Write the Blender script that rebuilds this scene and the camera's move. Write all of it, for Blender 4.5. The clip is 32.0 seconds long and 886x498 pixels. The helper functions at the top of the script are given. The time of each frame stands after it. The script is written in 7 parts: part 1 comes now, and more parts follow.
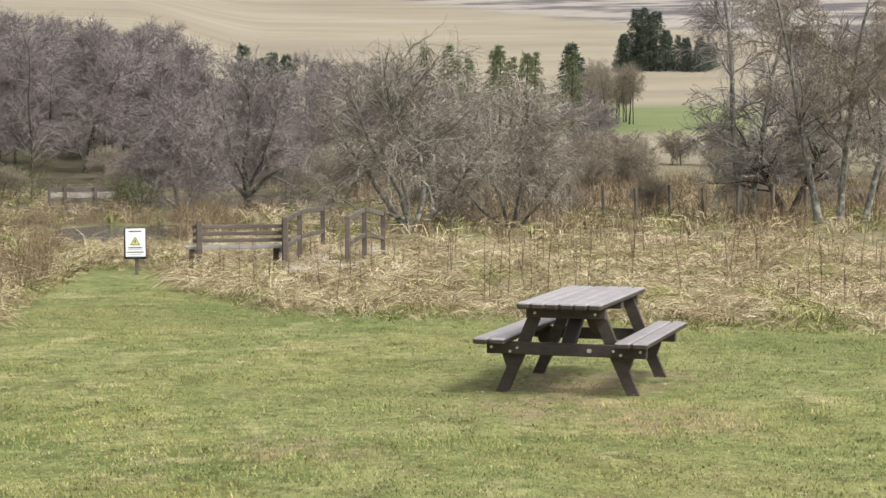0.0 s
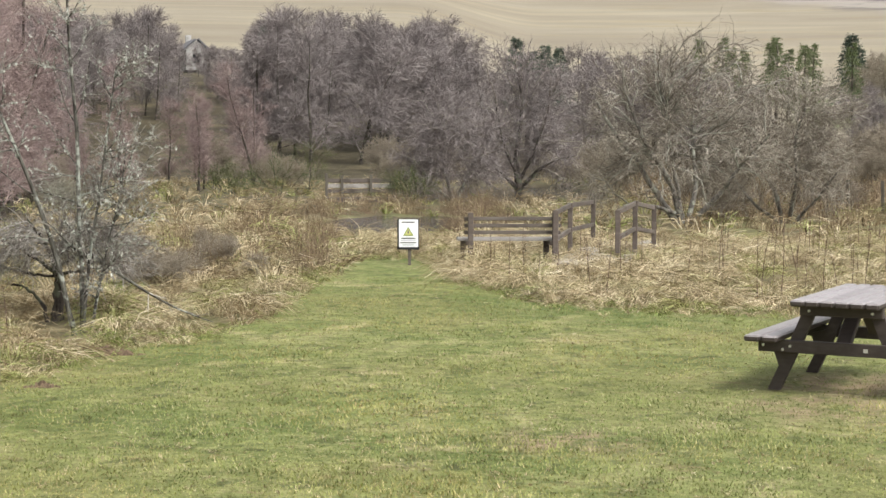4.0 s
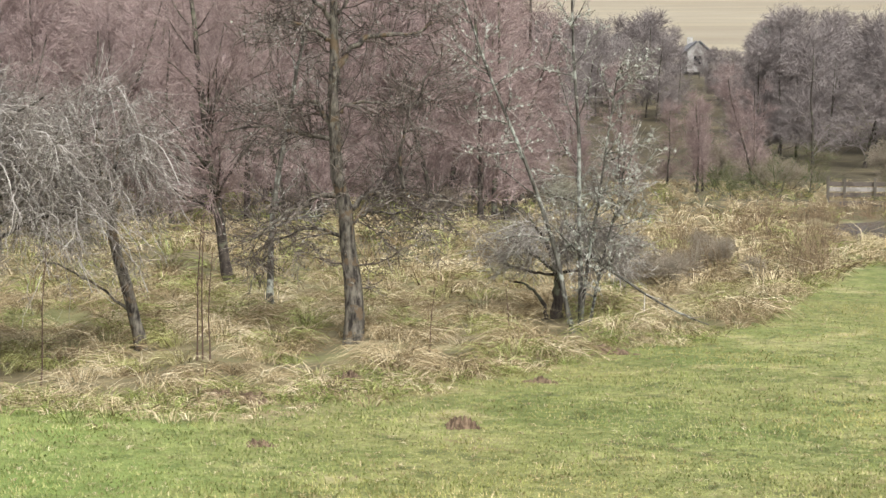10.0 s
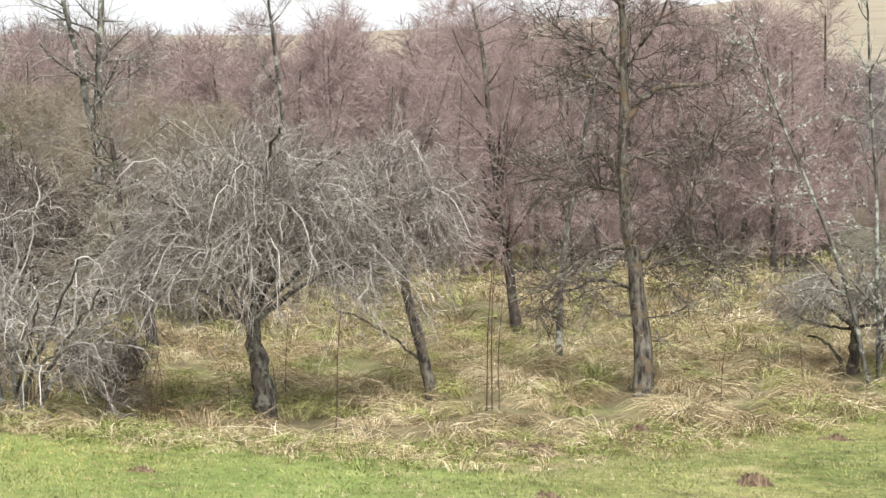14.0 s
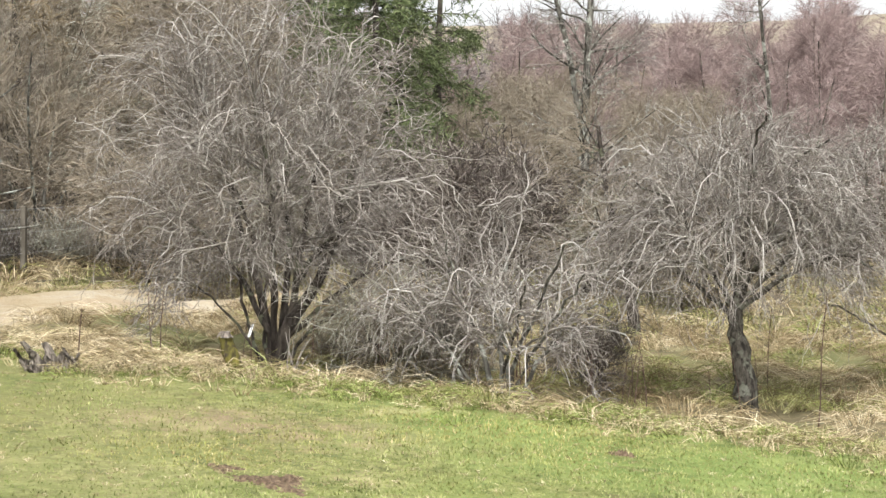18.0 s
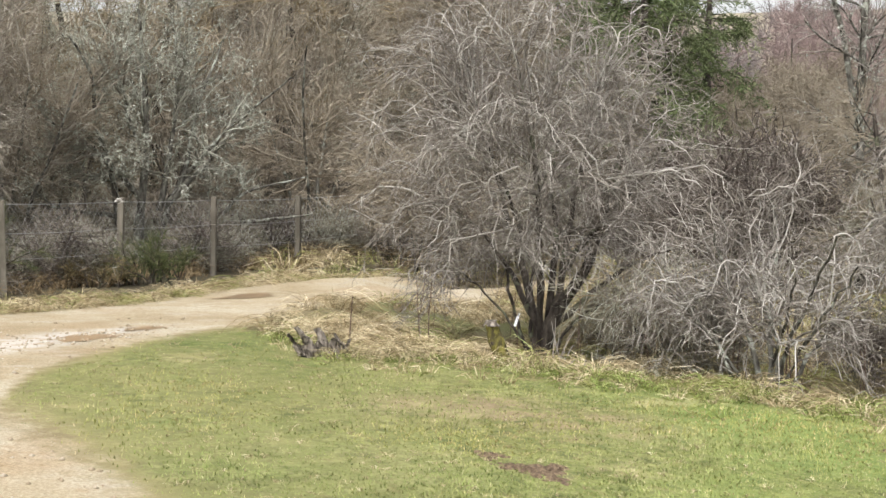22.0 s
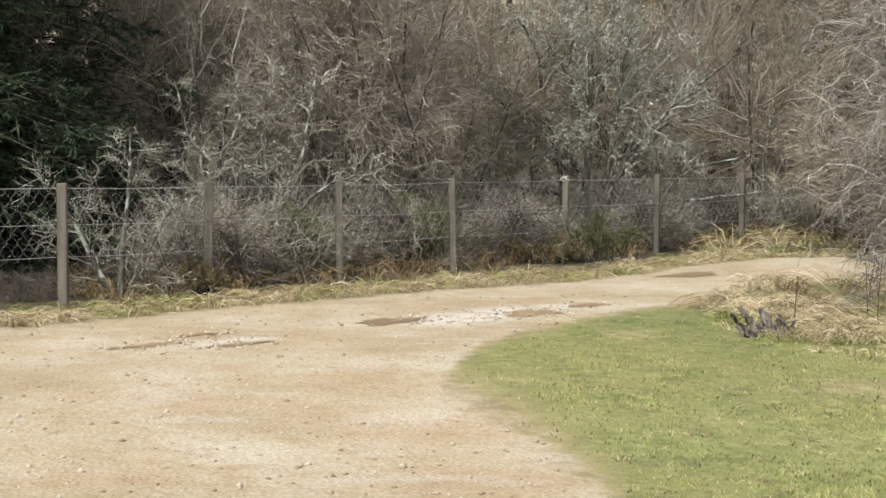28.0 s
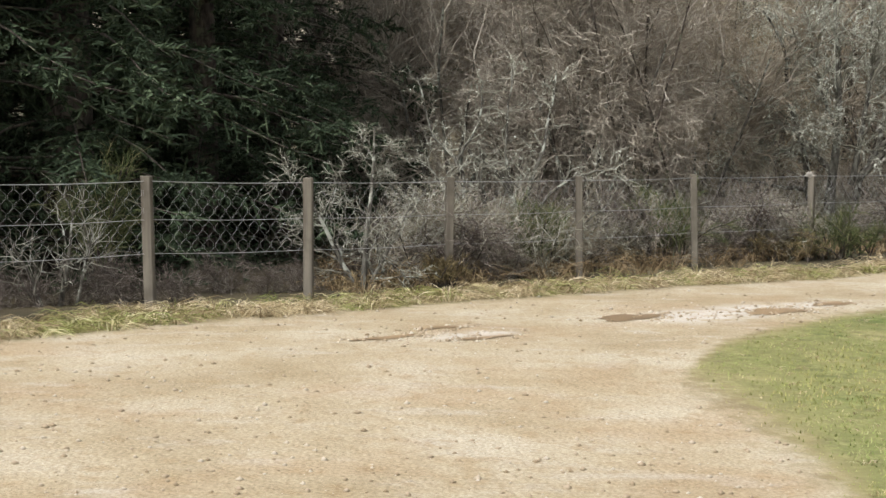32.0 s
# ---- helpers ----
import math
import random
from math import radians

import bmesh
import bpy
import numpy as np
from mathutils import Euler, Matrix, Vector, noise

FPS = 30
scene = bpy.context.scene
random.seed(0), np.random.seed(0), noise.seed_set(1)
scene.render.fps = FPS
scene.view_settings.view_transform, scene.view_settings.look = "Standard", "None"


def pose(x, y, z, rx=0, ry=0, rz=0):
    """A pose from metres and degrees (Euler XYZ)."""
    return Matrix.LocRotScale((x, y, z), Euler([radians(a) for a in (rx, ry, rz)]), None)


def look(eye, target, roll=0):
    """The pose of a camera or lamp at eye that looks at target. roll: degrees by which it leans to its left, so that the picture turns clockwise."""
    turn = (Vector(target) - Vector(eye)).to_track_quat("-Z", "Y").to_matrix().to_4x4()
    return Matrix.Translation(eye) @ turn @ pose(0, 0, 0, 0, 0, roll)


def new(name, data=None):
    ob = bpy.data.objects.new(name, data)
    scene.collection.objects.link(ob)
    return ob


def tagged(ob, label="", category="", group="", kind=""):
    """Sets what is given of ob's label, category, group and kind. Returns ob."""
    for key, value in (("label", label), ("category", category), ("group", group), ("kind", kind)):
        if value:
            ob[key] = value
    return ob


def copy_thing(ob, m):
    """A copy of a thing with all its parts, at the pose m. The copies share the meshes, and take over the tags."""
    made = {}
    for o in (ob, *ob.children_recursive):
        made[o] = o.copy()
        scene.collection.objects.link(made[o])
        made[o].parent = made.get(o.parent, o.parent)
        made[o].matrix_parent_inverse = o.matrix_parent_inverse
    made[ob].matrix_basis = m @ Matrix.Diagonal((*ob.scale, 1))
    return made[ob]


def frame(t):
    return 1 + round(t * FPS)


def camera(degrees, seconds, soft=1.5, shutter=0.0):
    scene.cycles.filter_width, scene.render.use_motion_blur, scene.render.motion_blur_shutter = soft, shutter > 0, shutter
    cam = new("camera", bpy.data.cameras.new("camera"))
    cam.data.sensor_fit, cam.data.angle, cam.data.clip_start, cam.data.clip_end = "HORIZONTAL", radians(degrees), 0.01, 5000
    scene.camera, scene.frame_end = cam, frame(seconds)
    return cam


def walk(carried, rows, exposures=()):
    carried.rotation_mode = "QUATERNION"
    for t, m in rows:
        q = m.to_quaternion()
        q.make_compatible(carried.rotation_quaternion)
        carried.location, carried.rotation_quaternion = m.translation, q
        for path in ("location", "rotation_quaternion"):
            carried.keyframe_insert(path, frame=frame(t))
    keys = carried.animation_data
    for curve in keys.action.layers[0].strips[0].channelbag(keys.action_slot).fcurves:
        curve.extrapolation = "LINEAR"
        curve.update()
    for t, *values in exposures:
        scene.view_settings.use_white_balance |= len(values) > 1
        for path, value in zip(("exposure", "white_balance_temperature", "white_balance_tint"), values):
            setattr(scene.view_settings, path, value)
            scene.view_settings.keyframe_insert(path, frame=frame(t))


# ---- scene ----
# The camera turns on the spot; angles in degrees: yaw to the left, pitch, roll.
EYE = 1.6
cam = camera(30.25, 32.0, soft=1.5)
ROWS = [
    (0.0, -0.01, -3.69, 0.22),
    (0.5, 0.76, -3.85, 0.16),
    (1.0, 3.46, -3.89, 0.04),
    (1.5, 5.07, -3.93, 0.08),
    (2.0, 6.02, -3.92, 0.05),
    (2.5, 6.82, -3.91, 0.02),
    (4.5, 10.56, -3.90, -0.01),
    (5.0, 12.02, -3.90, 0.02),
    (5.5, 14.16, -4.00, -0.07),
    (6.0, 16.05, -4.04, -0.21),
    (6.5, 17.74, -4.11, -0.28),
    (7.0, 18.93, -4.12, -0.34),
    (7.5, 20.56, -4.14, -0.35),
    (8.0, 22.35, -4.18, -0.34),
    (8.5, 24.09, -4.19, -0.32),
    (9.0, 25.86, -4.17, -0.23),
    (9.5, 26.67, -4.06, -0.16),
    (10.0, 26.73, -3.86, -0.09),
    (10.5, 28.03, -3.71, 0.02),
    (11.0, 30.25, -3.41, 0.09),
    (11.5, 32.40, -3.09, 0.15),
    (12.0, 34.11, -2.78, 0.25),
    (12.5, 34.60, -2.22, 0.26),
    (13.0, 34.77, -1.91, 0.38),
    (13.5, 35.63, -1.95, 0.40),
    (15.5, 42.38, -2.17, -0.27),
    (16.0, 45.47, -2.28, -0.25),
    (16.5, 48.59, -2.35, -0.37),
    (17.0, 50.48, -2.37, -0.32),
    (17.5, 51.99, -2.40, -0.22),
    (18.0, 53.61, -2.47, -0.24),
    (18.5, 55.48, -2.56, -0.20),
    (19.0, 57.59, -2.63, -0.16),
    (19.5, 59.89, -2.63, 0.02),
    (20.0, 61.94, -2.58, 0.03),
    (20.5, 62.90, -2.62, -0.02),
    (21.0, 62.54, -2.66, -0.13),
    (21.5, 62.43, -2.75, -0.16),
    (22.0, 62.91, -2.86, -0.20),
    (22.5, 63.22, -2.95, -0.29),
    (23.0, 63.40, -3.00, -0.34),
    (23.5, 63.83, -3.06, -0.32),
    (24.0, 64.31, -3.07, -0.34),
    (24.5, 67.53, -3.15, -0.23),
    (25.0, 69.81, -3.23, -0.24),
    (25.5, 71.26, -3.31, -0.20),
    (26.0, 72.85, -3.38, -0.14),
    (26.5, 74.76, -3.46, -0.08),
    (28.5, 79.33, -3.65, 0.12),
    (29.0, 80.53, -3.66, 0.09),
    (29.5, 81.58, -3.69, 0.15),
    (30.0, 82.51, -3.69, 0.13),
    (30.5, 83.28, -3.73, 0.09),
    (31.0, 84.03, -3.74, 0.09),
    (31.5, 85.03, -3.75, 0.17),
    (32.0, 86.69, -3.78, 0.16),
]
walk(cam, [(t, pose(0, 0, EYE, 90 + pitch, roll, yaw)) for t, yaw, pitch, roll in ROWS],
     exposures=[(0.0, 0.66), (6.0, 0.67), (8.0, 0.76), (9.0, 0.81), (11.0, 0.88), (13.0, 0.96), (17.0, 1.04), (20.0, 0.94), (22.0, 0.86), (24.0, 0.85), (27.0, 0.76), (32.0, 0.7)])

# ---- sky and sun: bright thin overcast ----
world = bpy.data.worlds.new("overcast_sky")
scene.world = world
world.use_nodes = True
wn, wl = world.node_tree.nodes, world.node_tree.links
wn.clear()
sky = wn.new("ShaderNodeTexSky")
sky.sky_type = "NISHITA"
sky.sun_disc = False
sky.sun_elevation = radians(51)
sky.sun_rotation = radians(131)
sky.dust_density = 4.0
pale = wn.new("ShaderNodeHueSaturation")
pale.inputs["Saturation"].default_value = 0.12
wb = wn.new("ShaderNodeBackground")
wb.inputs["Strength"].default_value = 0.15
wo = wn.new("ShaderNodeOutputWorld")
wl.new(sky.outputs[0], pale.inputs["Color"])
wl.new(pale.outputs[0], wb.inputs["Color"])
wl.new(wb.outputs[0], wo.inputs["Surface"])

sun_data = bpy.data.lights.new("sun", "SUN")
sun_data.energy, sun_data.angle, sun_data.color = 1.5, radians(14), (1.0, 0.96, 0.9)
sun = new("sun", sun_data)
sun.matrix_world = look((0, 0, 50), (-30, 26, 0))

# ---- materials ----


class Mat:
    """A small builder for node materials."""

    def __init__(self, name, rough=0.85, metal=0.0):
        self.m = bpy.data.materials.new(name)
        self.m.use_nodes = True
        self.n, self.l = self.m.node_tree.nodes, self.m.node_tree.links
        self.b = self.n["Principled BSDF"]
        self.b.inputs["Roughness"].default_value = rough
        self.b.inputs["Metallic"].default_value = metal
        self.b.inputs["Specular IOR Level"].default_value = 0.25
        self.geo = self.n.new("ShaderNodeNewGeometry")

    def noise(self, scale, detail=4.0, stretch=None, rough=0.6):
        t = self.n.new("ShaderNodeTexNoise")
        t.inputs["Scale"].default_value, t.inputs["Detail"].default_value = scale, detail
        t.inputs["Roughness"].default_value = rough
        v = self.geo.outputs["Position"]
        if stretch:
            mp = self.n.new("ShaderNodeMapping")
            mp.inputs["Scale"].default_value = stretch
            self.l.new(v, mp.inputs["Vector"])
            v = mp.outputs[0]
        self.l.new(v, t.inputs["Vector"])
        return t.outputs["Fac"]

    def ramp(self, fac, stops):
        r = self.n.new("ShaderNodeValToRGB")
        e = r.color_ramp.elements
        while len(e) < len(stops):
            e.new(0.5)
        for el, (p, c) in zip(e, stops):
            el.position, el.color = p, (*c, 1)
        self.l.new(fac, r.inputs["Fac"])
        return r.outputs["Color"]

    def band(self, fac, lo, hi):
        r = self.n.new("ShaderNodeMapRange")
        r.inputs["From Min"].default_value, r.inputs["From Max"].default_value = lo, hi
        r.interpolation_type = "SMOOTHSTEP"
        self.l.new(fac, r.inputs["Value"])
        return r.outputs["Result"]

    def mix(self, fac, a, b, how="MIX"):
        x = self.n.new("ShaderNodeMix")
        x.data_type, x.blend_type = "RGBA", how
        for sock, val in ((x.inputs["Factor"], fac), (x.inputs["A"], a), (x.inputs["B"], b)):
            if isinstance(val, tuple):
                sock.default_value = (*val, 1)
            elif isinstance(val, (int, float)):
                sock.default_value = val
            else:
                self.l.new(val, sock)
        return x.outputs["Result"]

    def math(self, op, a, b=0.5):
        x = self.n.new("ShaderNodeMath")
        x.operation = op
        for sock, val in ((x.inputs[0], a), (x.inputs[1], b)):
            if isinstance(val, (int, float)):
                sock.default_value = val
            else:
                self.l.new(val, sock)
        return x.outputs[0]

    def attr(self, name):
        a = self.n.new("ShaderNodeAttribute")
        a.attribute_name = name
        return a.outputs["Fac"]

    def island(self):
        return self.geo.outputs["Random Per Island"]

    def each(self):
        return self.n.new("ShaderNodeObjectInfo").outputs["Random"]

    def colour(self, c):
        if isinstance(c, tuple):
            self.b.inputs["Base Color"].default_value = (*c, 1)
        else:
            self.l.new(c, self.b.inputs["Base Color"])
        return self

    def bump(self, h, strength=0.4, dist=0.02):
        b = self.n.new("ShaderNodeBump")
        b.inputs["Strength"].default_value, b.inputs["Distance"].default_value = strength, dist
        self.l.new(h, b.inputs["Height"])
        self.l.new(b.outputs[0], self.b.inputs["Normal"])
        return self


def mat_bark(name, dark, light, scale=9.0, patch=None):
    m = Mat(name, 0.9)
    n = m.noise(scale, 6, (1, 1, 0.35))
    c = m.ramp(n, [(0.38, dark), (0.62, light)])
    if patch:
        c = m.mix(m.band(m.noise(scale * 0.35, 3), 0.54, 0.62), c, patch)
    m.colour(c).bump(n, 1.0, 0.035)
    return m.m


def mat_twig(name, a, b, c=None):
    m = Mat(name, 0.8)
    col = m.ramp(m.island(), [(0.0, a), (0.6, b), (1.0, c or b)])
    m.colour(m.mix(m.math("MULTIPLY", m.noise(1.3, 3), 0.35), col, tuple(v * 0.55 for v in a)))
    return m.m


def mat_blade(name, stops, tone=(0.8, 0.8, 0.8), clump=2.6, low=0.68):
    m = Mat(name, 0.75)
    col = m.ramp(m.island(), stops)
    col = m.mix(m.band(m.noise(0.45, 4), 0.35, 0.7), col, m.mix(1.0, col, tone, "MULTIPLY"))
    m.colour(m.mix(1.0, col, m.ramp(m.noise(clump, 4), [(0.3, (low, low * 0.97, low * 0.91)), (0.55, (1.04, 1.04, 1.04)), (0.75, (1.25, 1.25, 1.25))]), "MULTIPLY"))
    return m.m


def mat_wood(name, dark, light, scale=14.0, along=(0.08, 1, 1), rough=0.8):
    m = Mat(name, rough)
    n = m.noise(scale, 6, along)
    w = m.noise(2.2, 4)
    c = m.ramp(n, [(0.25, dark), (0.75, light)])
    c = m.mix(m.band(w, 0.45, 0.7), c, m.mix(1.0, c, (0.6, 0.6, 0.58), "MULTIPLY"))
    c = m.mix(0.25, c, m.ramp(m.each(), [(0, dark), (1, light)]))
    m.colour(c).bump(n, 0.4, 0.004)
    return m.m


BARK_DARK = mat_bark("dark_bark", (0.026, 0.021, 0.018), (0.1, 0.084, 0.07), 14, (0.12, 0.125, 0.085))
BARK_GREY = mat_bark("grey_bark", (0.09, 0.08, 0.07), (0.26, 0.25, 0.22), 12, (0.34, 0.35, 0.29))
BARK_ORANGE = mat_bark("alder_bark", (0.025, 0.021, 0.018), (0.19, 0.172, 0.14), 22, (0.13, 0.095, 0.06))
BARK_LICHEN = mat_bark("lichened_bark", (0.045, 0.04, 0.034), (0.17, 0.165, 0.14), 16, (0.34, 0.355, 0.31))
BARK_MOTTLED = mat_bark("dark_mottled_bark", (0.03, 0.026, 0.022), (0.13, 0.118, 0.098), 30, (0.18, 0.185, 0.15))
TWIG_GREY = mat_twig("grey_twigs", (0.13, 0.112, 0.096), (0.275, 0.246, 0.218), (0.58, 0.55, 0.505))
TWIG_PALE = mat_twig("pale_twigs", (0.15, 0.131, 0.113), (0.345, 0.315, 0.282), (0.62, 0.595, 0.55))
TWIG_RED = mat_twig("purple_birch_twigs", (0.215, 0.157, 0.147), (0.345, 0.26, 0.243), (0.46, 0.37, 0.345))
TWIG_BROWN = mat_twig("brown_twigs", (0.2, 0.167, 0.125), (0.305, 0.26, 0.195), (0.4, 0.355, 0.285))
# distance haze is put into the colour of these lightened mauve twigs
TWIG_FAR = mat_twig("mauve_hazed_far_twigs", (0.21, 0.183, 0.176), (0.262, 0.23, 0.22), (0.31, 0.274, 0.26))
TWIG_SILVER = mat_twig("silvery_branches", (0.19, 0.17, 0.152), (0.4, 0.372, 0.342), (0.6, 0.575, 0.54))
TWIG_DRAB = mat_twig("grey_brown_twigs", (0.18, 0.153, 0.122), (0.32, 0.284, 0.232), (0.5, 0.465, 0.4))
TWIG_OCHRE = mat_twig("ochre_twigs", (0.2, 0.155, 0.09), (0.32, 0.255, 0.16), (0.44, 0.37, 0.26))
TWIG_OLIVE = mat_twig("olive_lichened_twigs", (0.14, 0.125, 0.09), (0.3, 0.285, 0.215), (0.6, 0.6, 0.52))
TWIG_LICHEN = mat_twig("lichened_twigs", (0.14, 0.132, 0.105), (0.29, 0.283, 0.232), (0.52, 0.53, 0.455))
LICHEN = mat_twig("lichen_tufts", (0.38, 0.4, 0.34), (0.52, 0.54, 0.47), (0.66, 0.68, 0.62))
NEEDLE_DARK = mat_blade("dark_spruce_needles", [(0, (0.02, 0.034, 0.018)), (0.6, (0.042, 0.066, 0.034)), (1, (0.085, 0.115, 0.064))])
NEEDLE_FAR = mat_blade("far_conifer_needles", [(0, (0.055, 0.078, 0.06)), (0.7, (0.09, 0.12, 0.086)), (1, (0.14, 0.17, 0.12))])
NEEDLE_PINE = mat_blade("pine_needles", [(0, (0.075, 0.105, 0.042)), (0.7, (0.15, 0.19, 0.08)), (1, (0.24, 0.265, 0.135))])
BROOM = mat_blade("broom_stems", [(0, (0.045, 0.062, 0.02)), (0.6, (0.1, 0.128, 0.045)), (1, (0.26, 0.24, 0.13))])
BROOM_DRY = mat_blade("dry_broom_stems", [(0, (0.08, 0.062, 0.025)), (0.6, (0.17, 0.135, 0.06)), (1, (0.34, 0.27, 0.16))])
STRAW = mat_blade("dead_grass", [(0, (0.15, 0.11, 0.06)), (0.3, (0.36, 0.29, 0.18)), (0.75, (0.57, 0.48, 0.32)), (1, (0.75, 0.68, 0.52))], (0.66, 0.62, 0.52))
def mat_tussock():
    """Dead and living grass; hue is set clump by clump."""
    m = Mat("tussock_blades", 0.75)
    col = m.ramp(m.island(), [(0, (0.13, 0.1, 0.055)), (0.3, (0.33, 0.27, 0.165)), (0.75, (0.54, 0.46, 0.31)), (1, (0.74, 0.67, 0.52))])
    tone = m.ramp(m.attr("hue"), [(0.0, (0.42, 0.36, 0.3)), (0.25, (0.72, 0.67, 0.58)), (0.5, (1.02, 1.0, 0.94)), (0.66, (1.18, 1.17, 1.14)), (0.75, (0.66, 0.76, 0.44)), (1.0, (0.42, 0.6, 0.24))])
    m.colour(m.mix(1.0, col, tone, "MULTIPLY"))
    return m.m


TUSSOCK = mat_tussock()
STRAW_GREEN = mat_blade("rough_grass", [(0, (0.1, 0.08, 0.045)), (0.3, (0.25, 0.205, 0.12)), (0.7, (0.43, 0.36, 0.235)), (1, (0.64, 0.57, 0.43))], (0.7, 0.71, 0.5))
LAWN_BLADE = mat_blade("lawn_grass", [(0, (0.17, 0.215, 0.065)), (0.5, (0.23, 0.275, 0.09)), (0.8, (0.31, 0.325, 0.135)), (0.93, (0.36, 0.35, 0.17)), (1, (0.46, 0.43, 0.27))], (1.4, 1.14, 1.15), 3.2, 0.5)
REED = mat_blade("dead_rushes", [(0, (0.11, 0.075, 0.05)), (0.6, (0.22, 0.16, 0.1)), (1, (0.4, 0.31, 0.2))])
TWIG_DARK = mat_twig("dark_twigs", (0.06, 0.048, 0.04), (0.14, 0.115, 0.098), (0.34, 0.305, 0.27))
STALK = mat_twig("dead_stalks", (0.07, 0.04, 0.035), (0.14, 0.09, 0.07), (0.2, 0.14, 0.11))
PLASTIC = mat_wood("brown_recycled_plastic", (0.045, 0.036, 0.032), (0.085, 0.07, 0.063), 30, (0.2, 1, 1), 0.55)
# top faces: weathering plus the sky's sheen, mixed into a lighter grey
PLASTIC_TOP = mat_wood("weathered_sheen_board", (0.2, 0.18, 0.18), (0.4, 0.375, 0.38), 30, (0.3, 1, 1), 0.42)
WOOD = mat_wood("weathered_wood", (0.065, 0.052, 0.045), (0.17, 0.14, 0.12), 16)
WOOD_MID = mat_wood("grey_weathered_wood", (0.08, 0.067, 0.057), (0.19, 0.162, 0.14), 16)
WOOD_PALE = mat_wood("silvered_wood", (0.24, 0.22, 0.2), (0.42, 0.4, 0.37), 16)
POST = mat_wood("fence_post_wood", (0.07, 0.06, 0.048), (0.21, 0.19, 0.155), 18, (1, 1, 0.08))
WIRE = Mat("galvanised_wire", 0.5, 0.7).colour((0.4, 0.4, 0.4)).m
BOLT = Mat("zinc_bolt", 0.35, 0.8).colour((0.7, 0.7, 0.7)).m
WHITE = Mat("white_sign_face", 0.5).colour((0.85, 0.86, 0.88)).m
YELLOW = Mat("warning_yellow", 0.5).colour((0.6, 0.58, 0.2)).m
GREENISH = Mat("sign_olive", 0.5).colour((0.28, 0.33, 0.12)).m
INK = Mat("sign_ink", 0.6).colour((0.12, 0.12, 0.12)).m
FADED = Mat("faded_print", 0.6).colour((0.5, 0.52, 0.53)).m
BLACK = Mat("black_backing", 0.6).colour((0.025, 0.025, 0.028)).m
RENDERED = mat_wood("limewashed_wall", (0.34, 0.33, 0.31), (0.46, 0.45, 0.43), 3, (1, 1, 1))
SLATE = mat_wood("slate_roof", (0.12, 0.12, 0.13), (0.2, 0.2, 0.21), 3, (1, 1, 1))
MOSS = mat_bark("mossy_stump", (0.05, 0.042, 0.018), (0.19, 0.17, 0.04), 22, (0.06, 0.048, 0.033))
DEADWOOD = mat_bark("grey_dead_root", (0.07, 0.058, 0.048), (0.32, 0.28, 0.24), 30)
EARTH = mat_bark("turned_earth", (0.09, 0.06, 0.04), (0.23, 0.165, 0.11), 30)


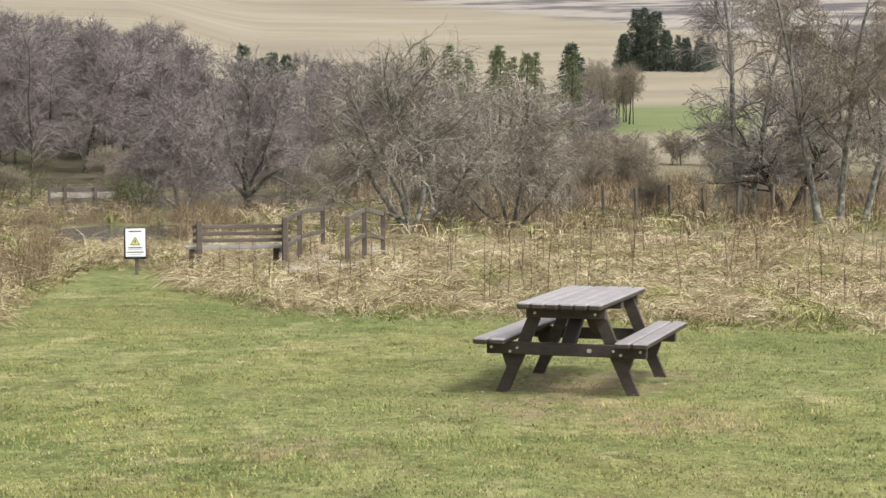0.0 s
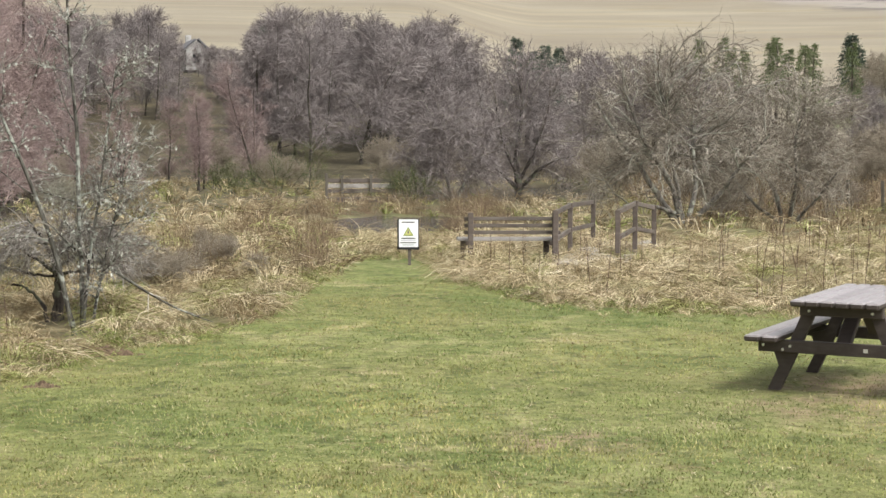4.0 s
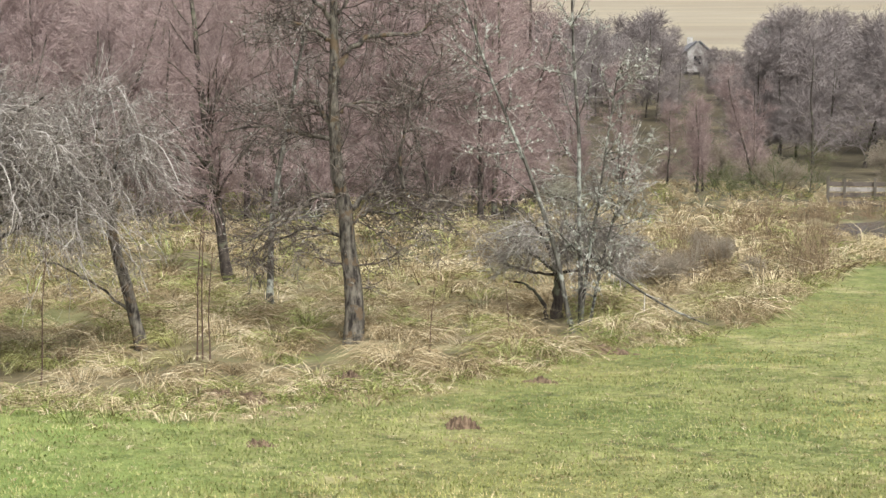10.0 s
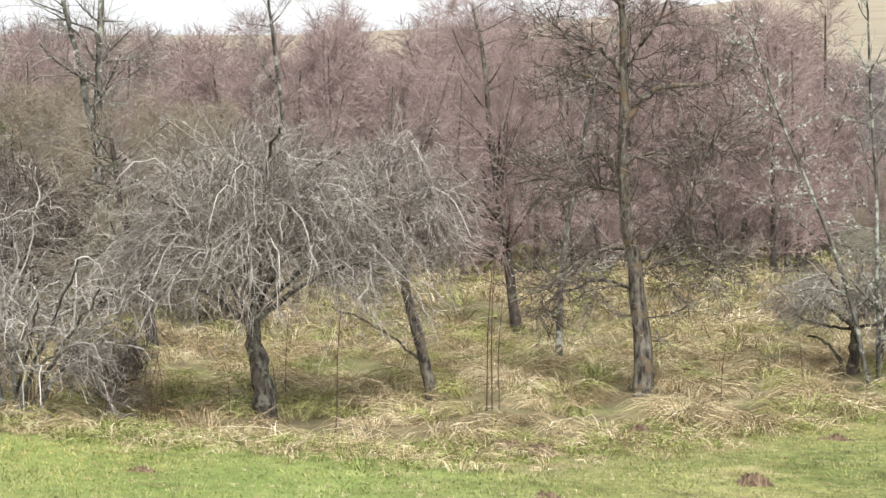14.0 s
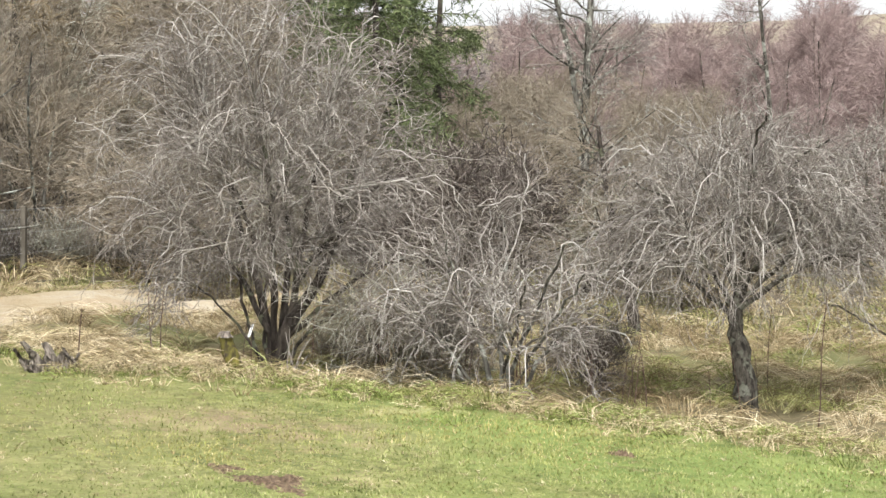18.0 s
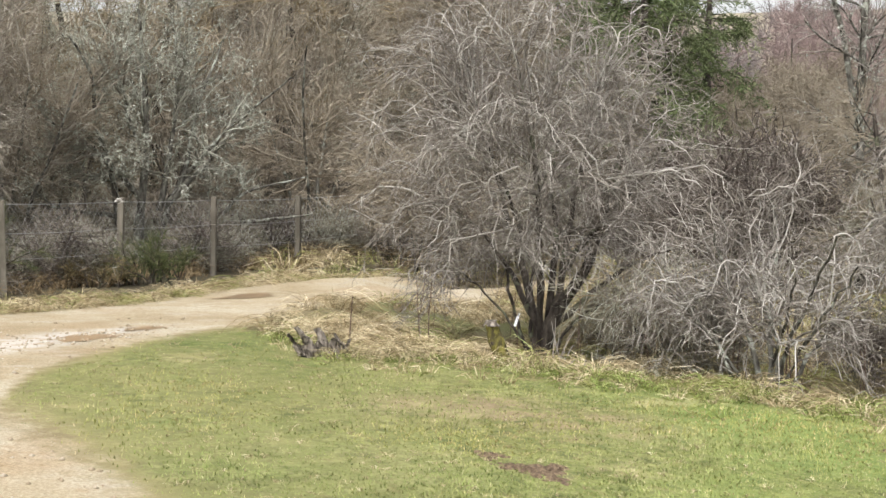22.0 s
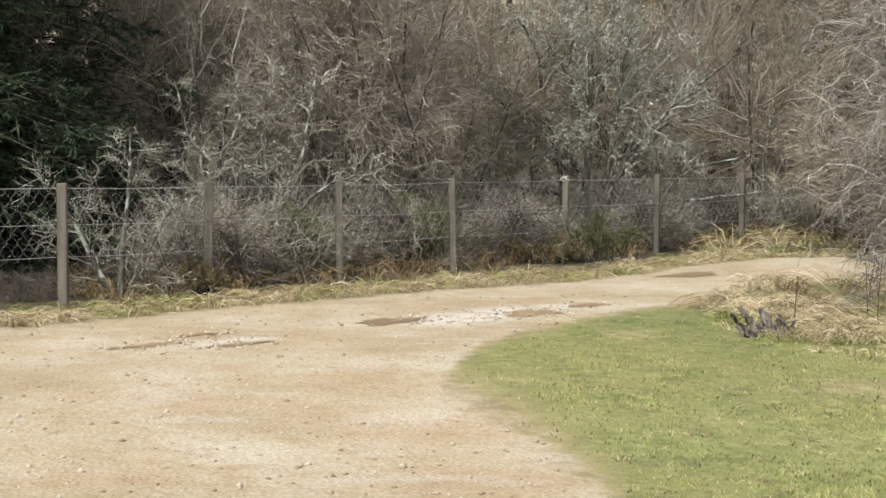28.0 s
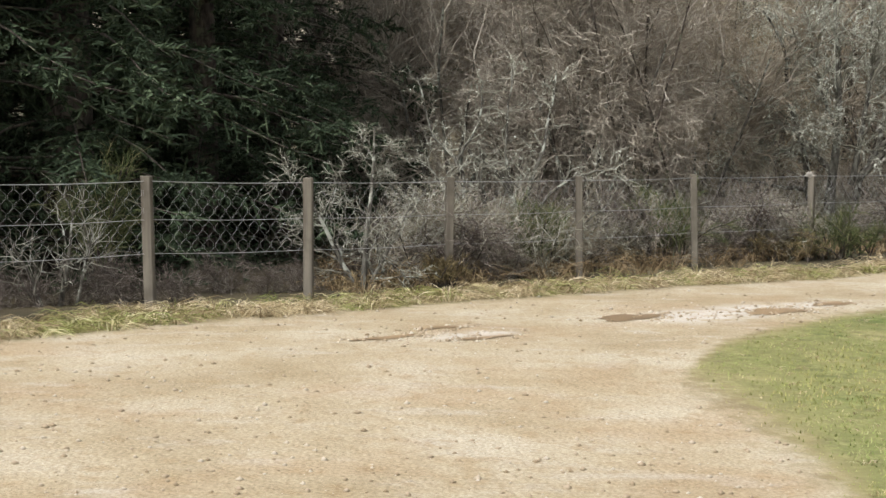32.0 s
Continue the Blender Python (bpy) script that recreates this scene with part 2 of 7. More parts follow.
def mat_terrain():
    """Lawn, gravel and rough moor in one material, by the masks on the sheet."""
    m = Mat("terrain", 0.92)
    big, mid, fine = m.noise(0.28, 4), m.noise(1.6, 5), m.noise(38, 5)
    # lawn
    g = m.ramp(mid, [(0.25, (0.14, 0.185, 0.05)), (0.5, (0.235, 0.27, 0.09)), (0.75, (0.4, 0.375, 0.185))])
    g = m.mix(m.band(m.noise(0.16, 4, (1.0, 2.2, 1.0)), 0.48, 0.62), g, m.mix(0.75, g, (0.12, 0.17, 0.04)))
    g = m.mix(m.band(big, 0.4, 0.66), g, m.mix(0.6, g, (0.27, 0.26, 0.1)))
    g = m.mix(m.band(fine, 0.35, 0.75), m.mix(1.0, g, (0.62, 0.62, 0.6), "MULTIPLY"), g)
    g = m.mix(m.band(m.noise(0.8, 4), 0.6, 0.72), g, (0.36, 0.31, 0.17))
    g = m.mix(m.band(m.noise(3.4, 5), 0.55, 0.66), g, m.mix(0.75, g, (0.075, 0.085, 0.03)))
    g = m.mix(m.band(m.noise(2.1, 6, (1.0, 1.7, 1.0)), 0.6, 0.68), g, m.mix(0.6, g, (0.2, 0.15, 0.08)))
    g = m.mix(m.math("MULTIPLY", m.attr("bare"), m.band(m.noise(4, 5), 0.35, 0.6)), g, (0.25, 0.19, 0.12))
    g = m.mix(1.0, g, m.ramp(m.noise(8, 5), [(0.3, (0.62, 0.62, 0.6)), (0.55, (1.0, 1.0, 1.0)), (0.75, (1.25, 1.22, 1.2))]), "MULTIPLY")
    g = m.mix(m.math("MULTIPLY", m.attr("dry"), m.band(m.noise(1.3, 4), 0.25, 0.6)), g, m.mix(0.6, g, (0.215, 0.205, 0.085)))
    g = m.mix(m.band(m.noise(11, 5), 0.5, 0.72), g, m.mix(0.3, g, (0.42, 0.4, 0.2)))
    g = m.mix(m.math("MULTIPLY", m.attr("lush"), m.band(m.noise(0.9, 4), 0.3, 0.6)), g, m.mix(0.45, g, (0.2, 0.29, 0.075)))
    # rough ground, then moor and fields far off
    r = m.ramp(m.noise(2.4, 6), [(0.25, (0.075, 0.064, 0.034)), (0.5, (0.16, 0.135, 0.074)), (0.75, (0.29, 0.245, 0.145))])
    r = m.mix(m.band(m.noise(0.5, 3), 0.48, 0.62), r, m.mix(0.5, r, (0.15, 0.175, 0.06)))
    moor = m.ramp(m.noise(0.009, 7, (0.8, 1.6, 1.0), 0.68), [(0.3, (0.205, 0.175, 0.13)), (0.5, (0.245, 0.213, 0.158)), (0.68, (0.287, 0.254, 0.192))])
    moor = m.mix(m.band(m.noise(0.03, 6, (0.5, 1.6, 1.0)), 0.58, 0.66), moor, (0.25, 0.21, 0.14))
    moor = m.mix(m.band(m.noise(0.012, 5, (0.5, 2.0, 1.0)), 0.5, 0.62), moor, m.mix(0.25, moor, (0.4, 0.35, 0.23)))
    moor = m.mix(m.attr("heather"), moor, m.ramp(m.noise(0.02, 6, (1, 1, 3)), [(0.44, (0.1, 0.09, 0.092)), (0.56, (0.3, 0.27, 0.235))]))
    moor = m.mix(m.attr("pasture"), moor, m.ramp(m.noise(0.1, 4), [(0.3, (0.115, 0.15, 0.055)), (0.7, (0.18, 0.2, 0.085))]))
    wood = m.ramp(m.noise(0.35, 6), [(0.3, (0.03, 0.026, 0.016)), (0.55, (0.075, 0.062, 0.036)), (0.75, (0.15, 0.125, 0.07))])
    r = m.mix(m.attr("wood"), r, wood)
    r = m.mix(m.attr("far"), r, moor)
    # gravel
    s = m.ramp(m.noise(0.7, 6), [(0.3, (0.35, 0.282, 0.178)), (0.5, (0.45, 0.382, 0.268)), (0.68, (0.53, 0.478, 0.38))])
    s = m.mix(m.band(m.noise(1.3, 6, (2.4, 1.0, 1.0)), 0.5, 0.74), s, (0.5, 0.45, 0.37))
    s = m.mix(m.band(m.noise(6, 6), 0.52, 0.68), s, m.mix(0.5, s, (0.34, 0.25, 0.14)))
    s = m.mix(m.band(m.noise(0.45, 3), 0.5, 0.62), s, m.mix(0.3, s, (0.38, 0.26, 0.15)))
    s = m.mix(m.band(m.noise(45, 5), 0.3, 0.7), m.mix(1.0, s, (0.66, 0.63, 0.58), "MULTIPLY"), s)
    s = m.mix(m.math("MULTIPLY", m.attr("pale"), m.band(m.noise(3.5, 5), 0.3, 0.55)), s, (0.5, 0.465, 0.415))
    ragged = m.math("MULTIPLY", m.math("SUBTRACT", m.noise(5, 4), 0.5), 1.3)
    lawn = m.band(m.math("ADD", m.attr("lawn"), ragged), 0.35, 0.65)
    road = m.band(m.math("ADD", m.attr("road"), m.math("MULTIPLY", ragged, 0.7)), 0.3, 0.7)
    c = m.mix(lawn, r, g)
    c = m.mix(m.band(m.attr("road"), 0.0, 0.5), c, m.mix(0.5, c, (0.3, 0.24, 0.13)))
    c = m.mix(road, c, s)
    m.colour(c).bump(m.math("ADD", m.noise(26, 5), m.math("MULTIPLY", m.noise(5, 3), 1.5)), 0.6, 0.03)
    return m.m


TERRAIN = mat_terrain()


def mat_water(name, tint, rough):
    m = Mat(name, rough)
    m.b.inputs["Specular IOR Level"].default_value = 0.5
    m.colour(m.mix(m.band(m.noise(0.6, 4), 0.35, 0.7), tint, tuple(v * 1.5 for v in tint)))
    m.bump(m.noise(6, 4), 0.12, 0.01)
    return m.m


WATER = mat_water("pond_water", (0.05, 0.045, 0.04), 0.12)
PUDDLE = mat_water("muddy_puddle", (0.2, 0.135, 0.072), 0.5)
# ---- plan: bearings in degrees to the left of straight ahead, distances in metres from the viewpoint ----


def at(az, r):
    a = radians(az)
    return -math.sin(a) * r, math.cos(a) * r


def smooth(x):
    x = np.clip(x, 0.0, 1.0)
    return x * x * (3 - 2 * x)


FENCE_NORMAL, FENCE_OFF = 127.0, 13.5


def base_height(x, y):
    """Height of the land: a level track, a lawn half a metre lower, a valley floor and rising moor."""
    x, y = np.asarray(x, float), np.asarray(y, float)
    a = radians(FENCE_NORMAL)
    s = FENCE_OFF - (-math.sin(a) * x + math.cos(a) * y)
    r = np.hypot(x, y)
    az = np.degrees(np.arctan2(-x, y))
    z = -0.44 * smooth((s - 3) / 13) + 0.22 * np.exp(-r * r / 45)
    z = z - 0.3 * smooth((r - 30) / 25) * smooth((70 - az) / 10)
    slope = np.interp(r, [90, 120, 200, 300, 450, 900, 2500, 4200], [-0.3, 0.0, 0.9, 1.7, 2.7, 4.6, 7.2, 7.0])
    steep = np.interp(r, [90, 115, 160, 215, 300, 450, 900, 2500, 4200], [-0.4, 0.0, 1.2, 2.3, 3.2, 4.1, 5.3, 7.2, 7.0])
    slope = slope + (steep - slope) * smooth((az - 6) / 5)
    ridge = np.interp(az, [-40, 15, 24, 32, 42, 60, 120], [7.2, 7.2, 6.7, 5.9, 5.4, 5.2, 5.2])
    far = EYE + r * np.tan(np.radians(np.minimum(slope, ridge)))
    w = smooth((r - 85) / 70)
    return z * (1 - w) + far * w


def reach(az, el):
    """How far off the land lies at that bearing and angle of depression."""
    r = 15.0
    for _ in range(40):
        x, y = at(az, r)
        r = 0.5 * r + 0.5 * min(120.0, (EYE - float(base_height(x, y))) / math.tan(radians(-el)))
    return r


def edge(pairs):
    return [p[0] for p in pairs], [reach(*p) for p in pairs]


LAWN_OUT = edge([(-40, -6.4), (-15, -6.4), (-6, -6.2), (1.7, -6.04), (6.6, -5.75), (8.6, -5.2), (9.8, -4.5), (10.6, -4.2), (12.6, -4.3),
                 (13.6, -5.0), (15.7, -6.3), (17.9, -6.9), (20.5, -7.2), (23.6, -8.0), (27.5, -8.6), (31.4, -9.0), (34.7, -9.4),
                 (38, -9.3), (42.3, -8.9), (50, -8.25), (56, -7.55), (61.5, -6.9), (67, -6.6), (68.6, -6.0), (70, -5.55), (73, -5.95),
                 (75, -6.4), (76.8, -6.9), (77.8, -7.6), (78.4, -8.2)])
LAWN_IN = edge([(72.0, -13.0), (73.5, -11.3), (75.5, -9.7), (77, -8.9), (78.4, -8.2)])
ROAD_FAR = edge([(53, -3.05), (56, -3.25), (60, -3.6), (63.9, -3.75), (68, -3.95), (72.7, -4.65), (82.4, -5.4), (92.3, -6.1), (102, -6.75), (125, -8.0)])
ROAD_NEAR = edge([(53, -3.4), (56, -3.62), (60, -3.95), (64, -4.35), (68.6, -5.1), (70, -5.5)])


def masks(x, y):
    """Lawn and road as signed metres inside their edges, turned into 0..1."""
    r, az = np.hypot(x, y), np.degrees(np.arctan2(-x, y))
    out = np.interp(az, *LAWN_OUT)
    inn = np.where(az > 71.5, np.interp(az, *LAWN_IN), 0.0)
    inn = np.where(az < 72, 0.0, inn)
    d = np.minimum(out - r, np.where(az > 72, (r - inn) * 0.4, 50.0))
    d = np.minimum(d, (78.4 - az) * 0.2)
    lawn = smooth(d / np.where(az > 69, 2.3, 0.5) + 0.5)
    near = np.interp(az, [53, 56, 60, 64, 68.6, 70, 73, 75, 76.8, 77.8, 78.4], [*ROAD_NEAR[1], *LAWN_OUT[1][25:]])
    near = np.where(az > 78.4, 0.0, near)
    e = np.minimum(np.interp(az, *ROAD_FAR) - r, r - near)
    e2 = np.where((az > 72) & (az < 78.4), np.maximum(e, (inn - r) * 0.4), e)
    e2 = np.where(az < 53, -1.0, e2)
    e2 = np.where((az > 95) & (az < 240) & (r < 8), 1.0, e2)
    road = smooth(e2 / np.where(az > 69, 2.2, 0.6) + 0.5)
    return lawn, road


def height(x, y):
    x, y = np.asarray(x, float), np.asarray(y, float)
    z = base_height(x, y)
    r, az = np.hypot(x, y), np.degrees(np.arctan2(-x, y))
    out = np.interp(az, *LAWN_OUT)
    dip = smooth((r - out) / 1.8) * smooth((az - 36) / 6) * smooth((66 - az) / 4) * smooth((60 - r) / 20)
    z = z - 0.22 * dip
    rough = smooth((r - out) / 0.6) * smooth((70 - az) / 4) * smooth((80 - r) / 30)
    lump = 0.05 * np.sin(x * 1.7 + 1.3 * np.sin(y * 0.9)) * np.sin(y * 1.9 + 1.1 * np.sin(x * 1.2)) + 0.05 * np.sin(x * 3.9 + y * 2.3)
    z = z + lump * rough + 0.015 * np.sin(x * 1.1 + 2) * np.sin(y * 0.8) * (1 - rough)
    # pond basin
    for pa, pr, pw, pd in ((11.3, 40.0, 1.5, 4.1), (7.2, 71.0, 3.6, 7.5)):
        dx, dy = np.radians(az - pa) * r, r - pr
        z = z - 0.55 * smooth(1.6 - np.sqrt((dx / pw) ** 2 + (dy / pd) ** 2))
    return z


def hz(x, y):
    return float(height(x, y))


def quick_mesh(name, verts, faces, mats, attrs=None, smooth_shade=False):
    """A mesh from arrays; faces all of one size."""
    me = bpy.data.meshes.new(name)
    verts, faces = np.asarray(verts, np.float32), np.asarray(faces, np.int32)
    n, k = faces.shape
    me.vertices.add(len(verts))
    me.vertices.foreach_set("co", verts.ravel())
    me.loops.add(n * k)
    me.loops.foreach_set("vertex_index", faces.ravel())
    me.polygons.add(n)
    me.polygons.foreach_set("loop_start", np.arange(0, n * k, k, dtype=np.int32))
    if smooth_shade:
        me.polygons.foreach_set("use_smooth", np.ones(n, bool))
    me.update(calc_edges=True)
    for mt in mats:
        me.materials.append(mt)
    for key, vals in (attrs or {}).items():
        me.attributes.new(key, "FLOAT", "POINT").data.foreach_set("value", np.asarray(vals, np.float32))
    return me


def build_land():
    az = np.concatenate([np.arange(-180, -24, 6.0), np.arange(-24, 112, 0.3), np.linspace(112, 180, 14)])
    rr = np.concatenate([[0.03], np.geomspace(0.4, 6, 10), np.arange(6.4, 30, 0.22), np.geomspace(30.2, 90, 60), np.geomspace(93, 4200, 70)])
    A, R_ = np.meshgrid(az, rr, indexing="ij")
    x, y = -np.sin(np.radians(A)) * R_, np.cos(np.radians(A)) * R_
    z = height(x, y)
    lawn, road = masks(x, y)
    lawn = lawn * (R_ < 60)
    road = np.where(R_ < 60, road, 0)
    far = np.where(A > 4, smooth((R_ - 190) / 50), smooth((R_ - 95) / 40))
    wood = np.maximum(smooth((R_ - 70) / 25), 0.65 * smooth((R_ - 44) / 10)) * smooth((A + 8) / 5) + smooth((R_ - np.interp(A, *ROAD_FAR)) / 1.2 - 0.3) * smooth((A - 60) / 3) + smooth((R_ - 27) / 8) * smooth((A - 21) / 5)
    el = np.degrees(np.arctan2(z - EYE, R_))
    pasture = smooth((el - 0.25) / 0.15) * smooth((1.35 - el) / 0.2) * smooth((-2.6 - A) / 0.8 + 0.5) * smooth((A + 12) / 2) * (R_ > 150)
    heather = smooth((el - 4.28 - 0.11 * (A + 4)) / 0.14) * (R_ > 400)
    pale = np.zeros_like(x)
    for pa, pe, w, h in ((77.6, -6.02, 0.75, 0.5), (76.2, -5.8, 0.5, 0.35), (74.2, -5.65, 0.4, 0.25), (85.6, -6.75, 0.5, 0.16)):
        px, py = at(pa, reach(pa, pe))
        t_ = radians(37)
        u = (x - px) * -math.sin(t_) + (y - py) * math.cos(t_)
        v = (x - px) * math.cos(t_) + (y - py) * math.sin(t_)
        pale = np.maximum(pale, smooth(1.4 - np.sqrt((u / w) ** 2 + (v / h) ** 2)))
    bare = np.zeros_like(x)
    for pa, pe, w in ((-4.9, -8.4, 0.7), (-5.6, -8.4, 0.45), (-3.2, -8.5, 0.3), (-8.6, -8.1, 0.4), (-3.4, -9.2, 0.6), (-8.0, -9.6, 0.6), (5.0, -10.6, 0.5), (57.0, -9.0, 0.6), (62.0, -8.4, 0.7), (30, -8.7, 0.8), (26, -8.0, 0.5), (34, -9.3, 0.7)):
        px, py = at(pa, reach(pa, pe))
        bare = np.maximum(bare, smooth(1.5 - np.hypot(x - px, y - py) / w))
    ni, nj = A.shape
    idx = np.arange(ni * nj).reshape(ni, nj)
    quads = np.stack([idx[:-1, :-1], idx[1:, :-1], idx[1:, 1:], idx[:-1, 1:]], -1).reshape(-1, 4)
    # the small gap where the rings meet under the viewpoint
    z0 = hz(0.0, 0.0)
    verts = np.concatenate([np.stack([x, y, z], -1).reshape(-1, 3), [(-0.04, -0.03, z0), (0.05, -0.04, z0), (0.04, 0.06, z0), (-0.05, 0.04, z0)]])
    quads = np.concatenate([quads, [[ni * nj + i for i in range(4)]]])
    fl, fr = (np.append(v.ravel(), np.full(4, v.flat[0]))[quads].mean(1) for v in (lawn, road))
    which = np.where(fr > 0.5, 2, np.where(fl > 0.5, 1, 0))
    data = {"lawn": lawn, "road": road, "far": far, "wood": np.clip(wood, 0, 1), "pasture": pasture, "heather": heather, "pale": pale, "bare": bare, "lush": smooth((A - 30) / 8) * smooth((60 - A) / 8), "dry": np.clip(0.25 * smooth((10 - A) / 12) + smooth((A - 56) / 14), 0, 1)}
    for k, (name, label, cat) in enumerate((("ground", "rough dead grass ground rising to bleached moorland", "ground"),
                                            ("lawn", "short mown grass, green with straw-coloured patches", "lawn"),
                                            ("road", "pale sandy gravel track with potholes", "road"))):
        q = quads[which == k]
        used, inv = np.unique(q, return_inverse=True)
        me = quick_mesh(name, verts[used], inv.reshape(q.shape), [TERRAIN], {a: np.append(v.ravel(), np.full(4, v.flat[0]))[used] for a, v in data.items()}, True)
        tagged(new(name, me), label, cat, kind="structure")


build_land()


def part(name, bm, material, parent=None, label=""):
    me = bpy.data.meshes.new(name)
    if isinstance(bm, bpy.types.Mesh):
        me = bm
    else:
        bm.to_mesh(me)
        bm.free()
    if material and not me.materials:
        me.materials.append(material)
    ob = new(name, me)
    if parent:
        ob.parent = parent
    if label:
        ob["label"] = label
    return ob


def thing(name, m, label, category, group="", kind=""):
    ob = new(name)
    ob.matrix_world = m
    ob.empty_display_size = 0.1
    return tagged(ob, label, category, group, kind)


def box(sx, sy, sz, c=(0, 0, 0), m=None, bevel=0.006, bm=None):
    bm = bm or bmesh.new()
    g = bmesh.ops.create_cube(bm, size=1.0)["verts"]
    mm = (m or Matrix()) @ Matrix.Translation(c) @ Matrix.Diagonal((sx, sy, sz, 1))
    bmesh.ops.transform(bm, matrix=mm, verts=g)
    if bevel:
        es = {e for v in g for e in v.link_edges}
        bmesh.ops.bevel(bm, geom=list(es), offset=bevel, segments=1, affect="EDGES")
    return bm


def bar(a, b, w, d, up=(0, 0, 1), bevel=0.006, bm=None):
    """A plank from a to b, w across, d thick along up."""
    a, b, up = Vector(a), Vector(b), Vector(up)
    x = (b - a).normalized()
    y = up.cross(x).normalized()
    z = x.cross(y)
    m = Matrix((x, y, z)).transposed().to_4x4()
    m.translation = (a + b) / 2
    return box((b - a).length, w, d, m=m, bevel=bevel, bm=bm)


def sheet_patch(name, az, el, rx, ry, turn, mat, label, category, lift=0.006, seed=0, level=0.0):
    """A puddle or pool with an uneven outline, lying on the land."""
    g = np.random.default_rng(seed)
    px, py = at(az, reach(az, el))
    n, t_ = 40, radians(turn)
    ang = np.linspace(0, 2 * np.pi, n, endpoint=False)
    rad = 1 + 0.18 * np.sin(3 * ang + g.uniform(0, 6)) + 0.12 * np.sin(5 * ang + g.uniform(0, 6)) + 0.06 * np.sin(9 * ang)
    u, v = np.cos(ang) * rad * rx, np.sin(ang) * rad * ry
    x = px - np.sin(t_) * u + np.cos(t_) * v
    y = py + np.cos(t_) * u + np.sin(t_) * v
    z = height(x, y) + lift
    if level:
        z = np.full(n, height(px, py) + level)
    bm = bmesh.new()
    mid = bm.verts.new((px, py, float(z.mean())))
    ring = [bm.verts.new(c) for c in zip(x, y, z)]
    for i in range(n):
        bm.faces.new((mid, ring[i], ring[(i + 1) % n]))
    bmesh.ops.recalc_face_normals(bm, faces=bm.faces)
    me = bpy.data.meshes.new(name)
    bm.to_mesh(me)
    bm.free()
    me.materials.append(mat)
    return tagged(new(name, me), label, category, kind="structure")
# ---- bare trees and shrubs ----


def unit(v):
    return v / (np.linalg.norm(v, axis=-1, keepdims=True) + 1e-9)


def shoots(g, P, R, n, span, ang, length, k, droop, wander, thick=0.6, tip=0.35, least=0.0, shorten=0.5, lift=0.0, cap=9.0, flat=1.0):
    """n side shoots on each parent line: P (N, k, 3) points and R (N, k) radii."""
    N, kp = R.shape
    idx = np.repeat(np.arange(N), n)
    u = g.uniform(span[0], span[1], len(idx))
    f = np.clip(u * (kp - 1), 0, kp - 1.001)
    i = f.astype(int)
    a = (f - i)[:, None]
    p0 = P[idx, i] * (1 - a) + P[idx, i + 1] * a
    r0 = R[idx, i] * (1 - a[:, 0]) + R[idx, i + 1] * a[:, 0]
    t = unit(P[idx, i + 1] - P[idx, i])
    v = g.normal(size=t.shape)
    v[:, 2] = v[:, 2] * flat + lift
    v = unit(v - t * (v * t).sum(1, keepdims=True))
    an = np.radians(g.normal(ang[0], ang[1], len(idx)))[:, None]
    d = np.cos(an) * t + np.sin(an) * v
    L = length * g.uniform(0.55, 1.25, len(idx)) * (1 - shorten * u)
    Q, S = np.empty((len(idx), k, 3)), np.empty((len(idx), k))
    rr = np.minimum(np.maximum(r0 * thick, least), cap)
    for j in range(k):
        Q[:, j] = p0
        S[:, j] = rr * (1 - (1 - tip) * j / (k - 1))
        p0 = p0 + d * (L / (k - 1))[:, None]
        d = d + g.normal(size=d.shape) * wander
        d[:, 2] -= droop
        d = unit(d)
    return Q, S


def stem(g, start, lean, length, k, wander, r0, tip=0.25, rise=0.0):
    P, R = np.empty((1, k, 3)), np.empty((1, k))
    p, d = np.array(start, float), unit(np.array(lean, float))
    for j in range(k):
        P[0, j], R[0, j] = p, r0 * (1 - (1 - tip) * j / (k - 1))
        p = p + d * length / (k - 1)
        d = d + g.normal(size=3) * wander
        d[2] += rise
        d = unit(d)
    R[0, 0] *= 1.35
    return P, R


def tubes(lines, sides):
    """Verts and quads of tapered tubes along lines [(P, R), ...]; two sides give a flat ribbon."""
    vs, fs, base = [], [], 0
    for P, R in lines:
        N, k = R.shape
        t = np.empty_like(P)
        t[:, 1:-1] = P[:, 2:] - P[:, :-2]
        t[:, 0], t[:, -1] = P[:, 1] - P[:, 0], P[:, -1] - P[:, -2]
        t = unit(t)
        ref = np.where(np.abs(t[..., 2:]) > 0.8, np.array([1.0, 0, 0]), np.array([0, 0, 1.0]))
        a = unit(np.cross(t, ref))
        b = np.cross(t, a)
        if sides == 2:
            th = (np.arange(N) * 2.39996)[:, None, None]
            a = a * np.cos(th) + b * np.sin(th)
            ring = np.stack([P - a * R[..., None], P + a * R[..., None]], 2)
        else:
            th = 2 * np.pi * np.arange(sides) / sides
            ring = np.stack([P + (a * math.cos(x) + b * math.sin(x)) * R[..., None] for x in th], 2)
        vs.append(ring.reshape(-1, 3))
        q = base + np.arange(N * k * sides).reshape(N, k, sides)
        if sides == 2:
            f = np.stack([q[:, :-1, 0], q[:, :-1, 1], q[:, 1:, 1], q[:, 1:, 0]], -1)
        else:
            nx = np.roll(q, -1, axis=2)
            f = np.stack([q[:, :-1], nx[:, :-1], nx[:, 1:], q[:, 1:]], -1)
        fs.append(f.reshape(-1, 4))
        base += N * k * sides
    return np.concatenate(vs), np.concatenate(fs)


